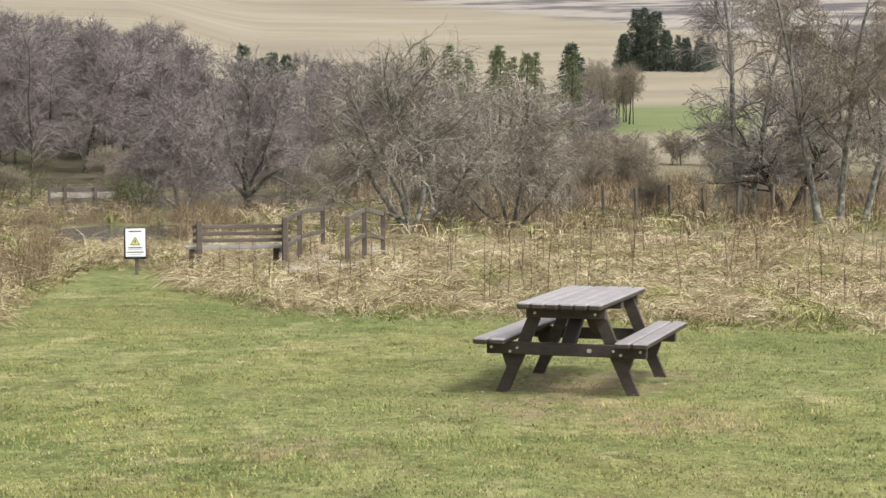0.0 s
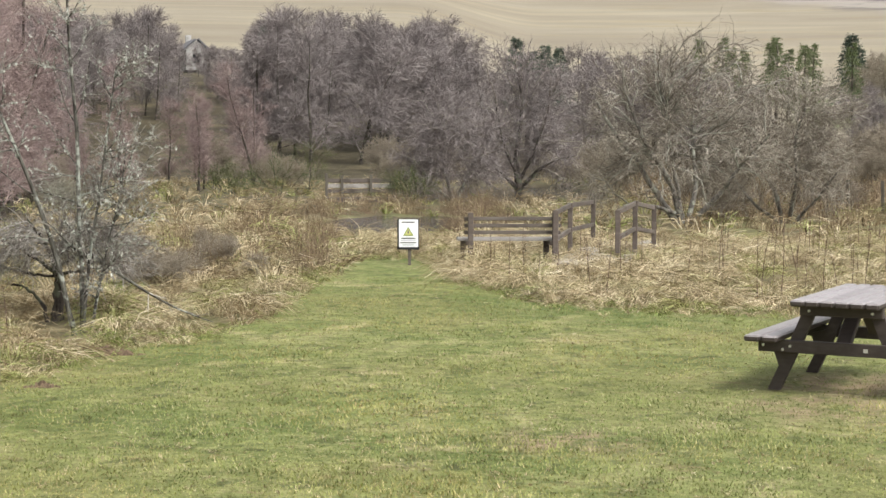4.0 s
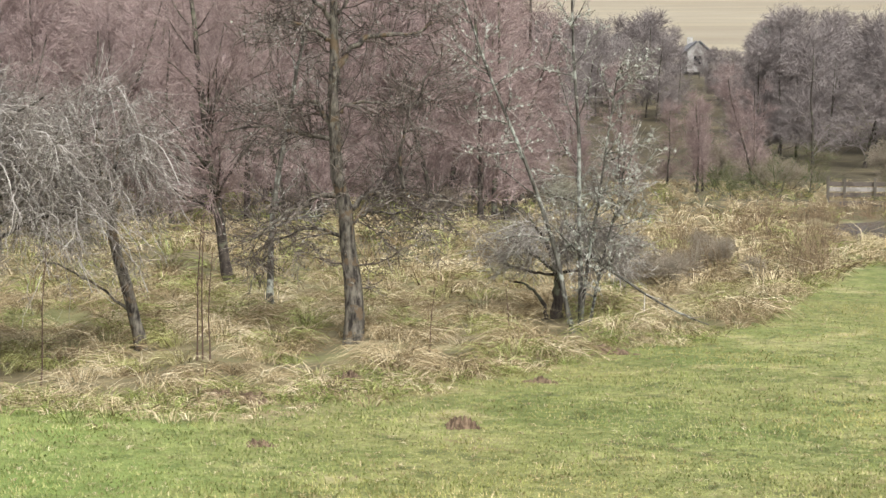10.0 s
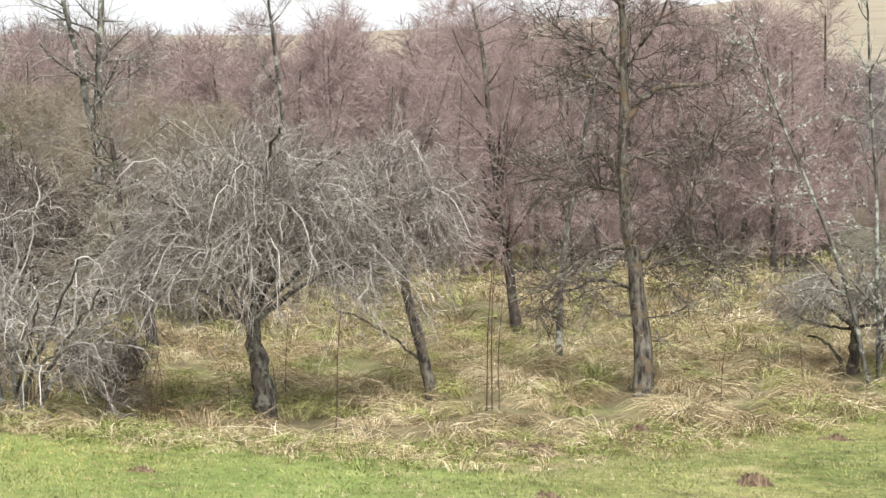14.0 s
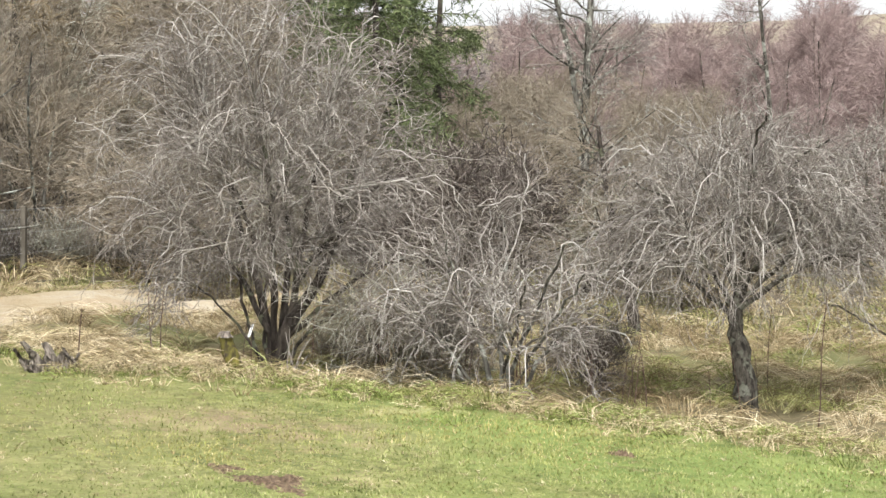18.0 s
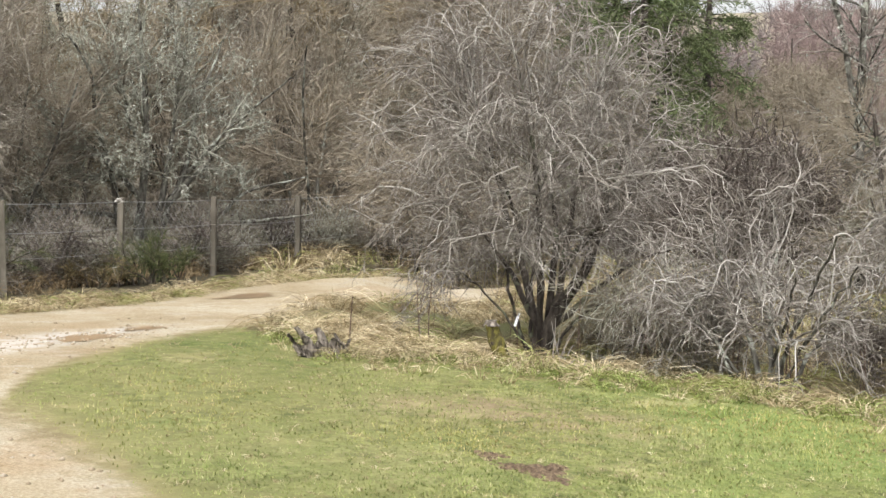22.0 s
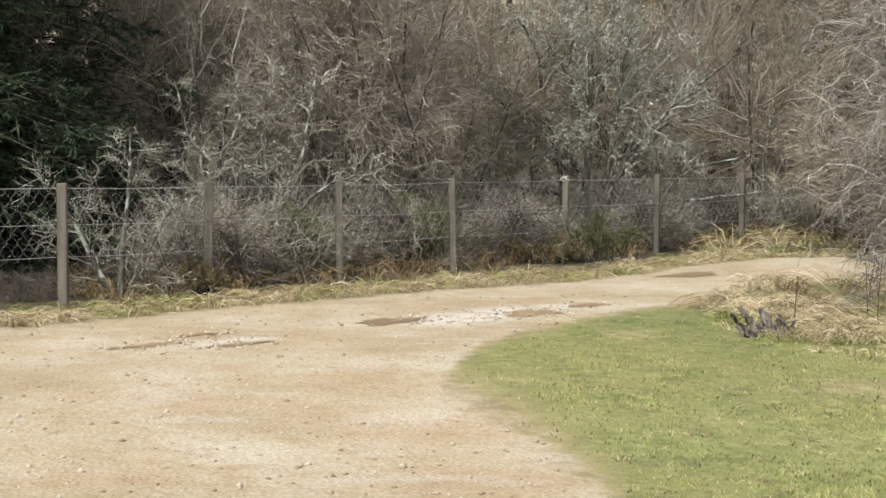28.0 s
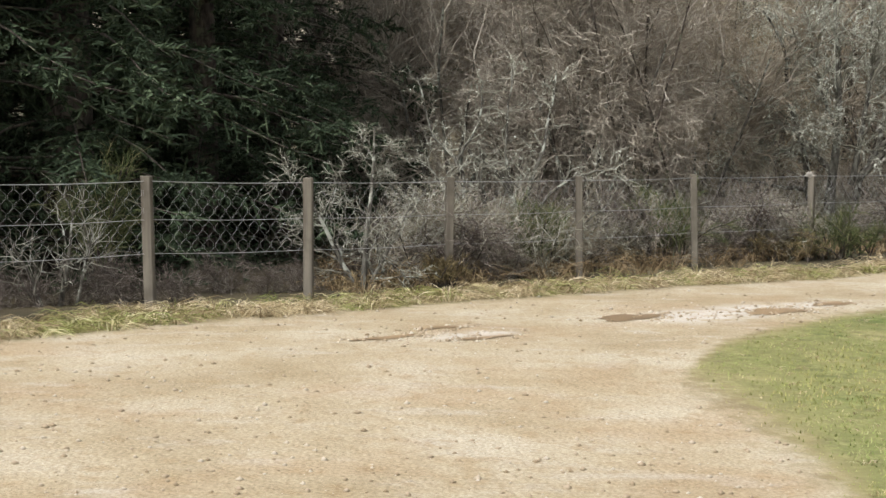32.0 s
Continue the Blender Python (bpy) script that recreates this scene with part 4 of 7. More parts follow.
domed(73.4, 26, [
    (0.1, 0.02, (0, 0), (0, 0.8), (0.11, 1.7), (0.11, 2.6), (0.06, 3.3), (0, 4.1)),
    (0.085, 0.016, (0.3, 0), (0.4, 0.8), (0.75, 1.55), (0.92, 2.5), (1.4, 3.7)),
    (0.07, 0.016, (-0.3, 0.2), (-0.4, 1.4), (-0.63, 2.2), (-0.69, 2.9), (-1.0, 3.5)),
    (0.07, 0.012, (0.2, 0.1), (0.8, 0.4), (1.2, 0.75), (1.7, 1.2), (2.6, 1.42)),
    (0.05, 0.012, (-0.3, 0.8), (-0.86, 0.9), (-1.4, 1.0)), (0.06, 0.012, (0.4, 1.0), (1.0, 1.6), (1.5, 2.2), (2.1, 2.55)),
    (0.06, 0.012, (0, 1.1), (-0.4, 1.6), (-1.0, 2.1), (-1.4, 2.3)), (0.05, 0.012, (0.75, 1.5), (1.5, 2.3), (2.3, 2.95)),
    (0.05, 0.012, (0.11, 1.7), (-0.17, 2.4), (-0.4, 3.3)), (0.05, 0.012, (1.2, 0.7), (1.9, 0.75), (2.7, 0.85)), (0.06, 0.012, (0.3, 0.9), (0.5, 2.0), (0.6, 3.2), (0.5, 4.0)),
], ((0.15, 2.25), (2.0, 1.6, 2.3), -0.55), (120, 0.3, 0.019, 0.008, -0.06, 0.0), [
    L(9, (0.15, 1.0), (46, 16), 0.55, 7, -0.03, 0.3, thick=0.55, least=0.008, cap=0.012), L(5, (0.15, 1.0), (46, 18), 0.26, 5, 0.0, 0.3, thick=0.7, least=0.005)],
      BARK_LICHEN, TWIG_LICHEN, TWIG_LICHEN, "lichened willow with forked grey limbs behind the fence", seed=43, lichen=0.5, lichen_size=0.013)
hero(84.5, 20.0, [
    (0.05, 0.02, (0, 0), (0.1, 0.75), (-0.1, 1.2), (-0.47, 1.5)), (0.035, 0.01, (-0.5, 0.9), (-0.6, 1.35), (-0.9, 1.7), (-1.1, 2.4)), (0.025, 0.008, (-0.6, 1.35), (-0.33, 1.85), (-0.3, 2.3)),
    (0.05, 0.01, (0.05, 0.2), (0.23, 0.9), (0.5, 1.6), (0.65, 2.5)), (0.04, 0.01, (0, 0.1), (-0.28, 0.9), (-0.23, 1.3), (0.2, 1.0)), (0.035, 0.008, (0, 0.2), (-0.6, 0.5), (-1.2, 0.8)),
    (0.035, 0.008, (0.1, 0.5), (0.7, 1.1), (1.3, 1.3)), (0.03, 0.008, (-0.2, 0.9), (-0.7, 1.0), (-1.0, 1.4)), (0.03, 0.008, (0.1, 0.7), (0, 1.7), (0.1, 2.5)), (0.03, 0.008, (0.1, 0.3), (0.8, 0.5), (1.3, 0.9)),
], [L(15, (0.15, 1.0), (52, 16), 0.6, 7, 0.0, 0.3, thick=0.4, least=0.006, cap=0.01), L(8, (0.15, 1.0), (48, 18), 0.32, 5, 0.0, 0.3, thick=0.65, least=0.005)],
     BARK_LICHEN, TWIG_LICHEN, "small tree crusted with pale lichen behind the fence", seed=47, lichen=0.2, lichen_size=0.008)

tree(34.15, 23.5, [(0, 0, -0.16, 0.0, 5.0, 0.085)], birch(1.6, 0.9, 30, 11, 11), BARK_DARK, TWIG_RED,
     "bare birch with leaning dark trunk and purple twigs", seed=11)
tree(32.8, 20.0, [(0, 0, 0.03, 0.0, 4.2, 0.045)], birch(0.9, 0.5, 16, 6, 6), BARK_LICHEN, TWIG_GREY,
     "slender young birch coated in pale lichen", seed=13, lichen=0.2, lichen_size=0.01)
tree(22.05, 17.8, [(0, 0, -0.24, 0.0, 4.4, 0.03), (0.05, 0.1, 0.0, 0.05, 4.6, 0.032), (0.02, 0.05, 0.12, 0.0, 3.0, 0.024), (0.1, 0.05, 0.2, 0.0, 2.2, 0.02)],
     birch(0.8, 0.42, 22, 6, 4), BARK_LICHEN, TWIG_GREY, "young multi-stemmed birch thickly covered in pale lichen", seed=17, lichen=0.6, lichen_size=0.013)
domed(22.75, 18.9, [
    (0.075, 0.05, (0, 0), (0.02, 0.4), (-0.02, 0.8)), (0.03, 0.008, (0, 0.55), (-0.4, 0.8), (-0.8, 0.95)), (0.03, 0.008, (0, 0.6), (0.4, 0.85), (0.8, 0.95)), (0.03, 0.008, (-0.02, 0.7), (-0.2, 1.0), (-0.3, 1.15)),
    (0.03, 0.008, (0, 0.7), (0.2, 1.0), (0.35, 1.15)), (0.025, 0.008, (0, 0.5), (-0.35, 0.55), (-0.7, 0.65)), (0.03, 0.01, (-0.1, 0.0), (-0.25, 0.3), (-0.5, 0.4)), (0.025, 0.008, (0, 0.5), (0.4, 0.6), (0.75, 0.6)),
], ((0.05, 0.82), (1.02, 0.9, 0.42), -0.7), (100, 0.3, 0.008, 0.0045, 0.12, 0.1), [
    L(9, (0.1, 1.0), (46, 20), 0.45, 6, 0.04, 0.24, thick=0.55, least=0.0042, cap=0.006), L(4, (0.1, 1.0), (44, 20), 0.24, 4, 0.04, 0.24, thick=0.7, least=0.003)],
      BARK_DARK, TWIG_SILVER, TWIG_PALE, "low round tangle of silvery bare twigs", "shrub", "shrub", seed=19, depth=1.0, clear=1)
tree(48.55, 27, [(0, 0, -0.02, 0, 9, 0.09), (0.1, 0, -0.1, 0, 8.5, 0.07)], birch(1.6, 0.9, 26, 7, 7), BARK_LICHEN, TWIG_GREY,
     "tall birch with pale patchy bark and lichen", seed=31, lichen=0.4, lichen_size=0.016)
tree(41.9, 30, [(0, 0, -0.06, 0, 6.5, 0.07)], birch(1.2, 0.8, 22, 6, 6), BARK_LICHEN, TWIG_GREY, "tall thin bare birch", seed=37)
tree(46.8, 21, [(0, 0, -0.1, 0, 3, 0.09)], birch(1.2, 0.8, 18, 8, 8), BARK_DARK, TWIG_BROWN, "small dark bare tree in the thicket", seed=41)

# -- behind the fence --
tree(89.5, 17.6, [(0, 0, -0.5, 0, 1.5, 0.04), (0, 0, 0.0, 0, 1.9, 0.04), (0, 0, 0.4, 0, 1.2, 0.03)],
     [L(10, (0.2, 1.0), (50, 15), 0.75, 7, -0.02, 0.28, thick=0.5, least=0.007), L(8, (0.15, 1.0), (48, 18), 0.4, 6, 0.0, 0.32, thick=0.6, least=0.005), L(4, (0.15, 1.0), (45, 20), 0.2, 4, 0.0, 0.3, thick=0.8, least=0.004)], BARK_LICHEN, TWIG_LICHEN, "pale lichened dead shrub by the fence", "shrub", "shrub", seed=53, lichen=0.2, lichen_size=0.008)

UPSWEPT = [L(10, (0.12, 1.0), (46, 16), 0.62, 7, -0.02, 0.22, thick=0.5, least=0.006, cap=0.009), L(6, (0.12, 1.0), (44, 18), 0.32, 4, 0.0, 0.24, thick=0.7, least=0.0042)]
FAN = [(0.045, 0.013, (0, 0), (-0.2, 1.0), (-0.5, 2.0), (-0.8, 3.0)), (0.045, 0.013, (0.1, 0), (0.1, 1.2), (0.0, 2.4), (0.05, 3.6)), (0.04, 0.013, (0.2, 0), (0.5, 1.0), (0.9, 2.0), (1.2, 2.9)),
       (0.045, 0.014, (0.1, 0), (0.6, 0.5), (1.1, 0.9)), (0.045, 0.014, (0, 0), (-0.5, 0.5), (-1.0, 0.9)), (0.05, 0.014, (0.1, 0), (0.3, 1.4), (0.5, 2.8))]
domed(82.0, 23.0, FAN, ((0.1, 2.4), (2.0, 1.5, 2.7), -0.75), (190, 0.15, 0.012, 0.006, 0.04, 0.08), UPSWEPT, BARK_LICHEN, TWIG_DRAB, TWIG_DRAB,
      "tall bare willow with dense grey-brown twigs behind the fence", seed=57, depth=0.7)
domed(78.2, 25.5, FAN, ((0.0, 2.4), (2.1, 1.6, 2.8), -0.75), (170, 0.15, 0.012, 0.007, 0.02, 0.05), UPSWEPT, BARK_LICHEN, TWIG_DRAB, TWIG_BROWN,
      "tall bare willow with dense brown twigs behind the fence", seed=58, depth=0.7)
domed(67.8, 29.5, FAN, ((0.0, 2.4), (2.3, 1.6, 2.8), -0.75), (150, 0.15, 0.013, 0.007, 0.02, 0.05), UPSWEPT, BARK_LICHEN, TWIG_BROWN, TWIG_BROWN,
      "tall bare willow with dense brown twigs behind the fence", seed=60, depth=0.7)
domed(86.8, 24.5, FAN, ((0.0, 2.6), (2.2, 1.5, 3.0), -0.75), (150, 0.15, 0.013, 0.007, 0.04, 0.05), UPSWEPT, BARK_LICHEN, TWIG_DRAB, TWIG_DRAB,
      "tall bare willow with dense grey-brown twigs before the spruces", seed=62, depth=0.7)

tree(100.3, 16.4, [(0, 0, -0.5, 0, 0.9, 0.03), (0.1, 0, 0.1, 0, 1.1, 0.03), (0.2, 0, 0.5, 0, 0.8, 0.025)],
     [L(9, (0.2, 1.0), (48, 15), 0.6, 7, -0.02, 0.2, thick=0.55, least=0.008), L(6, (0.15, 1.0), (45, 18), 0.35, 5, 0.0, 0.22, thick=0.6, least=0.005)], BARK_LICHEN, TWIG_LICHEN,
     "bleached dead shrub under the spruces", "shrub", "shrub", seed=56)

# -- beyond the lawn by the pond --
WISPY = [L(11, (0.12, 1.0), (46, 18), 1.0, 6, 0.02, 0.24, thick=0.5, least=0.0085, cap=0.012), L(6, (0.12, 1.0), (46, 20), 0.5, 4, 0.03, 0.24, thick=0.7, least=0.0062)]
domed(1.4, 40, [
    (0.1, 0.03, (0.1, 0), (-0.3, 0.6), (-0.9, 1.5), (-1.5, 2.3), (-1.9, 3.0)), (0.1, 0.03, (0.2, 0), (-0.1, 1.0), (-0.7, 2.0), (-1.2, 3.2)), (0.09, 0.025, (0.3, 0), (0.5, 1.0), (0.4, 2.4), (0.6, 3.5)),
    (0.09, 0.025, (0.3, 0), (1.0, 0.7), (1.6, 1.5), (2.2, 2.2)), (0.07, 0.02, (0.2, 0.2), (-0.6, 0.5), (-1.2, 0.5)), (0.07, 0.02, (0.2, 0.2), (0.0, 1.2), (-0.2, 2.4), (-0.4, 3.6)),
], ((0.1, 2.4), (2.6, 2.0, 2.5), -0.7), (140, 0.2, 0.02, 0.009, 0.08, 0.3), WISPY, BARK_GREY, TWIG_LICHEN, TWIG_DRAB, "gnarled spreading bare willow beside the pond", seed=59, depth=0.6)
domed(-2.3, 43, [
    (0.08, 0.025, (0, 0), (-0.2, 0.8), (-0.7, 1.7), (-1.0, 2.6)), (0.08, 0.025, (0.1, 0), (0.3, 1.0), (0.3, 2.2), (0.5, 3.0)), (0.07, 0.02, (0.2, 0), (0.8, 0.7), (1.3, 1.4)), (0.07, 0.02, (0, 0), (-0.8, 0.6), (-1.3, 1.2)),
], ((-0.1, 2.1), (2.3, 1.8, 2.3), -0.75), (120, 0.2, 0.016, 0.008, 0.06, 0.15), WISPY, BARK_GREY, TWIG_DRAB, TWIG_DRAB, "spreading bare willow beside the pond", seed=61, depth=0.6)
WISPY_FAR = [L(10, (0.12, 1.0), (46, 18), 1.3, 6, 0.0, 0.22, thick=0.5, least=0.012, cap=0.016), L(6, (0.12, 1.0), (46, 20), 0.7, 4, 0.02, 0.22, thick=0.7, least=0.009)]
domed(6.8, 64, [
    (0.2, 0.05, (0, 0), (0.0, 0.8), (-0.1, 2.0), (0.1, 3.6), (0.0, 5.2)), (0.12, 0.03, (0, 0.6), (0.6, 1.3), (1.4, 1.8), (2.2, 2.0)), (0.12, 0.03, (0, 0.7), (-0.7, 1.4), (-1.5, 2.2), (-2.0, 3.0)),
    (0.1, 0.03, (0, 1.0), (0.6, 2.2), (1.1, 3.6)), (0.1, 0.03, (-0.05, 1.2), (-0.6, 2.6), (-0.9, 4.2)),
], ((0.0, 3.2), (2.7, 2.4, 3.1), -0.7), (120, 0.2, 0.024, 0.012, 0.03, 0.1), WISPY_FAR, BARK_DARK, TWIG_DRAB, TWIG_FAR, "round-crowned bare tree on the pond's bank", seed=67, depth=0.6)
domed(9.1, 60, [
    (0.09, 0.03, (0, 0), (-0.2, 0.8), (-0.4, 1.8), (-0.3, 3.0)), (0.08, 0.03, (0.1, 0), (0.5, 0.8), (0.9, 1.8), (1.1, 2.6)), (0.08, 0.03, (0, 0), (-0.8, 0.7), (-1.3, 1.5)),
], ((0.0, 2.0), (2.0, 1.8, 2.3), -0.8), (90, 0.2, 0.02, 0.011, 0.04, 0.3), WISPY_FAR, BARK_GREY, TWIG_DRAB, TWIG_FAR, "grey bare tree on the pond's bank", seed=71, depth=0.6)
tree(-10.3, 50, [(0, 0, -0.04, 0, 8.5, 0.13), (0.3, 0, 0.1, 0, 7, 0.1)], birch(1.9, 1.2, 24, 8, 8, 0.007), BARK_GREY, TWIG_FAR, "tall bare birch beside the reeds", seed=73)
tree(-11.9, 50, [(0, 0, -0.5, 0, 3.2, 0.12), (0, 0, 0.4, 0, 3.4, 0.12)], rounded(1.8, 1.2, 12, 10, 6, 3, 0.008), BARK_DARK, TWIG_GREY, "low forked dark bare tree", seed=79)
tree(-13.6, 44, [(-0.5, 0, -0.15, 0, 6.4, 0.11), (0, 0, 0.05, 0, 6.6, 0.11), (0.6, 0, 0.2, 0, 6.0, 0.1)], rounded(2.0, 1.3, 12, 9, 6, 3, 0.007), BARK_GREY, TWIG_BROWN,
     "upswept bare willow with light brown twigs", seed=83)


# -- woods: a few trees each built once, then copied --
def stock(name, twig, bark, levels, height_, label, seed, stems=1, ribbons=True, radius=0, base=0.3, fan=0.15):
    g = np.random.default_rng(seed)
    ob = thing(name, Matrix.Translation((0, 0, -400)), label, "tree", "woodland trees")
    ob["tall"] = height_ * 1.12
    make_tree(ob, g, [((g.uniform(-base, base), g.uniform(-base, base)), np.array([g.uniform(-fan, fan), g.uniform(-fan, fan), 1]), height_ * g.uniform(0.85, 1), radius or 0.013 * height_)
                      for _ in range(stems)], levels, bark, twig, ribbons=ribbons)
    return ob


def spread(stocks, places, g, size=(0.8, 1.2), sink=0.0, crest=None):
    """Copies at the places; crest: the rise in degrees that their tops keep to, for trees (8.5 m) of one even canopy."""
    for az, r in places:
        x, y = at(az, r)
        s = g.uniform(*size)
        if r < 60 and masks(x, y)[1] > 0.05:
            continue
        ob = stocks[g.integers(len(stocks))]
        if crest:
            s *= (EYE - hz(x, y) + r * math.tan(radians(crest))) / ob.get("tall", 8.5)
        c = copy_thing(ob, pose(x, y, hz(x, y) - sink, 0, 0, g.uniform(0, 360)))
        c.scale = (s * g.uniform(0.9, 1.15), s * g.uniform(0.9, 1.15), s)


def scatter(g, n, azs, rs):
    return [(g.uniform(*azs), math.sqrt(g.uniform(rs[0] ** 2, rs[1] ** 2))) for _ in range(n)]


def drop_stock(stocks):
    for ob in stocks:
        for o in (*ob.children_recursive, ob):
            bpy.data.objects.remove(o)


def behind_fence(places):
    return [(a, r) for a, r in places if r > FENCE_OFF / math.cos(radians(a - FENCE_NORMAL)) + 2.0]


WG = np.random.default_rng(101)
red = [stock("birch_tree", TWIG_RED, BARK_DARK, birch(2.0, 1.3, 30, 9, 14, 0.006, 0.08, ang=38), 8.5, "bare birch with purple-brown twigs in the thicket", 200 + i) for i in range(4)]
brown = [stock("thicket_tree", TWIG_BROWN, BARK_DARK, rounded(1.9, 1.1, 15, 8, 6, 3, 0.006, 0.05, 0.016), 5.0, "bare brown thicket tree", 210 + i, 3) for i in range(3)]
mauve = [stock("woodland_tree", TWIG_FAR, BARK_DARK, birch(3.2, 2.2, 22, 8, 14, 0.015, 0.08, ang=48), 9.5, "bare woodland tree on the far slope", 220 + i) for i in range(3)]
whips = [stock("sapling_thicket", (TWIG_DRAB, TWIG_OLIVE, TWIG_BROWN)[i], BARK_DARK, [L(15, (0.08, 1.0), (42, 16), 1.0, 6, -0.02, 0.2, thick=0.45, least=0.006, shorten=0.4),
         L(7, (0.15, 1.0), (44, 16), 0.55, 5, 0.0, 0.26, thick=0.6, least=0.0048), L(4, (0.1, 1.0), (42, 18), 0.32, 3, 0.02, 0.24, thick=0.7, least=0.0044)],
         4.6, ("dense thicket of thin brown whips", "dense thicket of thin olive whips", "dense thicket of thin brown whips")[i], 260 + i, 11, radius=0.018, base=0.9, fan=0.32) for i in range(3)]
ochre = [stock("larch_tree", TWIG_OCHRE, BARK_DARK, birch(1.8, 1.0, 30, 8, 9, 0.008, 0.08, 0.016), 8.0, "bare ochre larch in the thicket", 230 + i) for i in range(2)]

spread(red, scatter(WG, 120, (23.5, 42), (36, 82)), WG, (0.8, 1.12), crest=6.6)
spread(red, scatter(WG, 30, (42, 49), (40, 82)), WG, (0.8, 1.05), crest=5.8)
spread(red, scatter(WG, 12, (15, 26), (62, 85)), WG, (0.4, 0.7))
spread(brown, scatter(WG, 40, (44, 58), (30, 60)), WG, (0.6, 1.0), crest=4.2)
spread(red, scatter(WG, 30, (48, 60), (45, 82)), WG, (0.85, 1.08), crest=6.2)
spread(mauve, scatter(WG, 26, (40, 60), (85, 120)), WG, (0.85, 1.05), crest=5.9)
spread(brown, behind_fence(scatter(WG, 20, (57, 66), (34, 60))), WG, (0.8, 1.3))
spread(brown, behind_fence(scatter(WG, 14, (62, 90), (30, 46))), WG, (0.9, 1.3))
spread(whips, [(a, r) for a, r in behind_fence(scatter(WG, 60, (59, 91), (21, 42))) if r > (29.5 if 67 < a < 80 else 23.5)], WG, (0.8, 1.3))
spread(ochre, behind_fence(scatter(WG, 24, (58, 80), (32, 48))), WG, (0.8, 1.15))
spread(ochre, scatter(WG, 12, (36, 50), (60, 85)), WG, (0.7, 0.95), crest=5.2)
wooded = [(a, r) for a, r in scatter(WG, 190, (9, 30), (108, 210)) if not (r < 205 and (abs(a - 18.1) < 0.22 or abs(a - 20.4) < 0.2)) and not (r < 140 and abs(a - 19.2) < 2)]
spread(mauve, [p for p in wooded if not 16.2 < p[0] < 18.7], WG, (0.75, 1.02), crest=4.5)
spread(mauve, [p for p in wooded if 16.2 < p[0] < 18.7], WG, (0.75, 1.0), crest=3.4)
spread(mauve, scatter(WG, 40, (0, 10), (100, 160)), WG, (0.75, 1.0), crest=3.3)
spread(mauve, scatter(WG, 14, (-5.8, 2), (90, 120)), WG, (0.8, 1.0), crest=1.9)
spread(mauve, scatter(WG, 6, (-16, -12), (70, 110)), WG, (0.6, 0.9))
spread(brown, [(-4.9, 175), (-5.3, 177), (-5.7, 174), (-6.1, 178), (-5.5, 180), (-6.5, 176), (-6.3, 182), (-5.1, 172)], WG, (1.0, 1.2))

# -- low scrub that fills the floor of the thickets --
scrub = [stock("scrub_bush", (TWIG_BROWN, TWIG_DARK)[i], BARK_DARK, rounded(1.0, 0.6, 8, 7, 5, 2, 0.0045), 1.1, ("low tangled brown scrub", "low tangled dark scrub")[i], 240 + i, 6) for i in range(2)]
scrub += [stock("scrub_bush", TWIG_OLIVE, BARK_DARK, rounded(1.1, 0.7, 8, 7, 4, 2, 0.0045), 1.0, "low tangled olive-grey scrub", 249, 6)]
scrub += [stock("scrub_bush", TWIG_DARK, BARK_GREY, rounded(1.0, 0.6, 8, 8, 6, 2, 0.005), 1.1, "low tangled grey scrub", 250, 6)]
tangle = [stock("bramble_tangle", (TWIG_DRAB, TWIG_DARK, TWIG_OLIVE)[i], BARK_DARK, [L(9, (0.1, 1.0), (58, 20), 0.8, 7, 0.04, 0.28, thick=0.5, least=0.008, lift=0.3), L(6, (0.1, 1.0), (50, 20), 0.45, 5, 0.03, 0.3, thick=0.6, least=0.005),
           L(3, (0.1, 1.0), (44, 20), 0.25, 3, 0.03, 0.24, thick=0.7, least=0.0038)], 0.95, ("grey-brown tangle of bare undergrowth", "dark tangle of bare undergrowth", "olive-grey tangle of bare undergrowth")[i], 270 + i, 7, radius=0.014, base=0.4, fan=0.7) for i in range(3)]
for o in tangle:
    tagged(o, category="shrub", group="fence undergrowth")
spread(tangle, [(az, FENCE_OFF / math.cos(radians(az - FENCE_NORMAL)) + WG.uniform(0.6, 4.5) + (3.0 if 72 < az < 75.2 else 0)) for az in WG.uniform(60, 87.5, 105)], WG, (0.6, 1.1))
# dark low tangles added under the spruces, standing in for deep shade
spread(tangle[1:2], [(az, FENCE_OFF / math.cos(radians(az - FENCE_NORMAL)) + WG.uniform(0.6, 1.8)) for az in np.arange(88.5, 110, 1.5)], WG, (0.32, 0.5))
drop_stock(tangle)
for o in scrub:
    tagged(o, category="shrub", group="thicket scrub")
spread(scrub[:2], [(az, (5.5 if 70.5 < az < 76.5 else 0) + FENCE_OFF / math.cos(radians(az - FENCE_NORMAL)) + WG.uniform(0.8, 6)) for az in WG.uniform(61, 88, 40)], WG, (0.35, 0.65))
spread(scrub, scatter(WG, 60, (42, 66), (24, 48)), WG, (0.9, 1.6))
spread(scrub, scatter(WG, 18, (21, 46), (44, 62)), WG, (0.5, 0.9))
spread(scrub[:2], [(56.2, 16.6), (55.0, 16.0), (57.2, 16.9), (54.0, 16.4), (48.3, 16.2)], WG, (0.4, 0.6))
spread(scrub[:1], scatter(WG, 30, (-13, -2), (72, 118)), WG, (0.9, 1.9))
spread(scrub[:1], scatter(WG, 34, (-1, 26), (66, 108)), WG, (0.7, 1.5))
spread(scrub[:1], scatter(WG, 16, (-16, 3), (44, 62)), WG, (0.4, 0.9))
spread(scrub[:1], scatter(WG, 12, (15, 20.5), (22, 29)), WG, (0.2, 0.36))
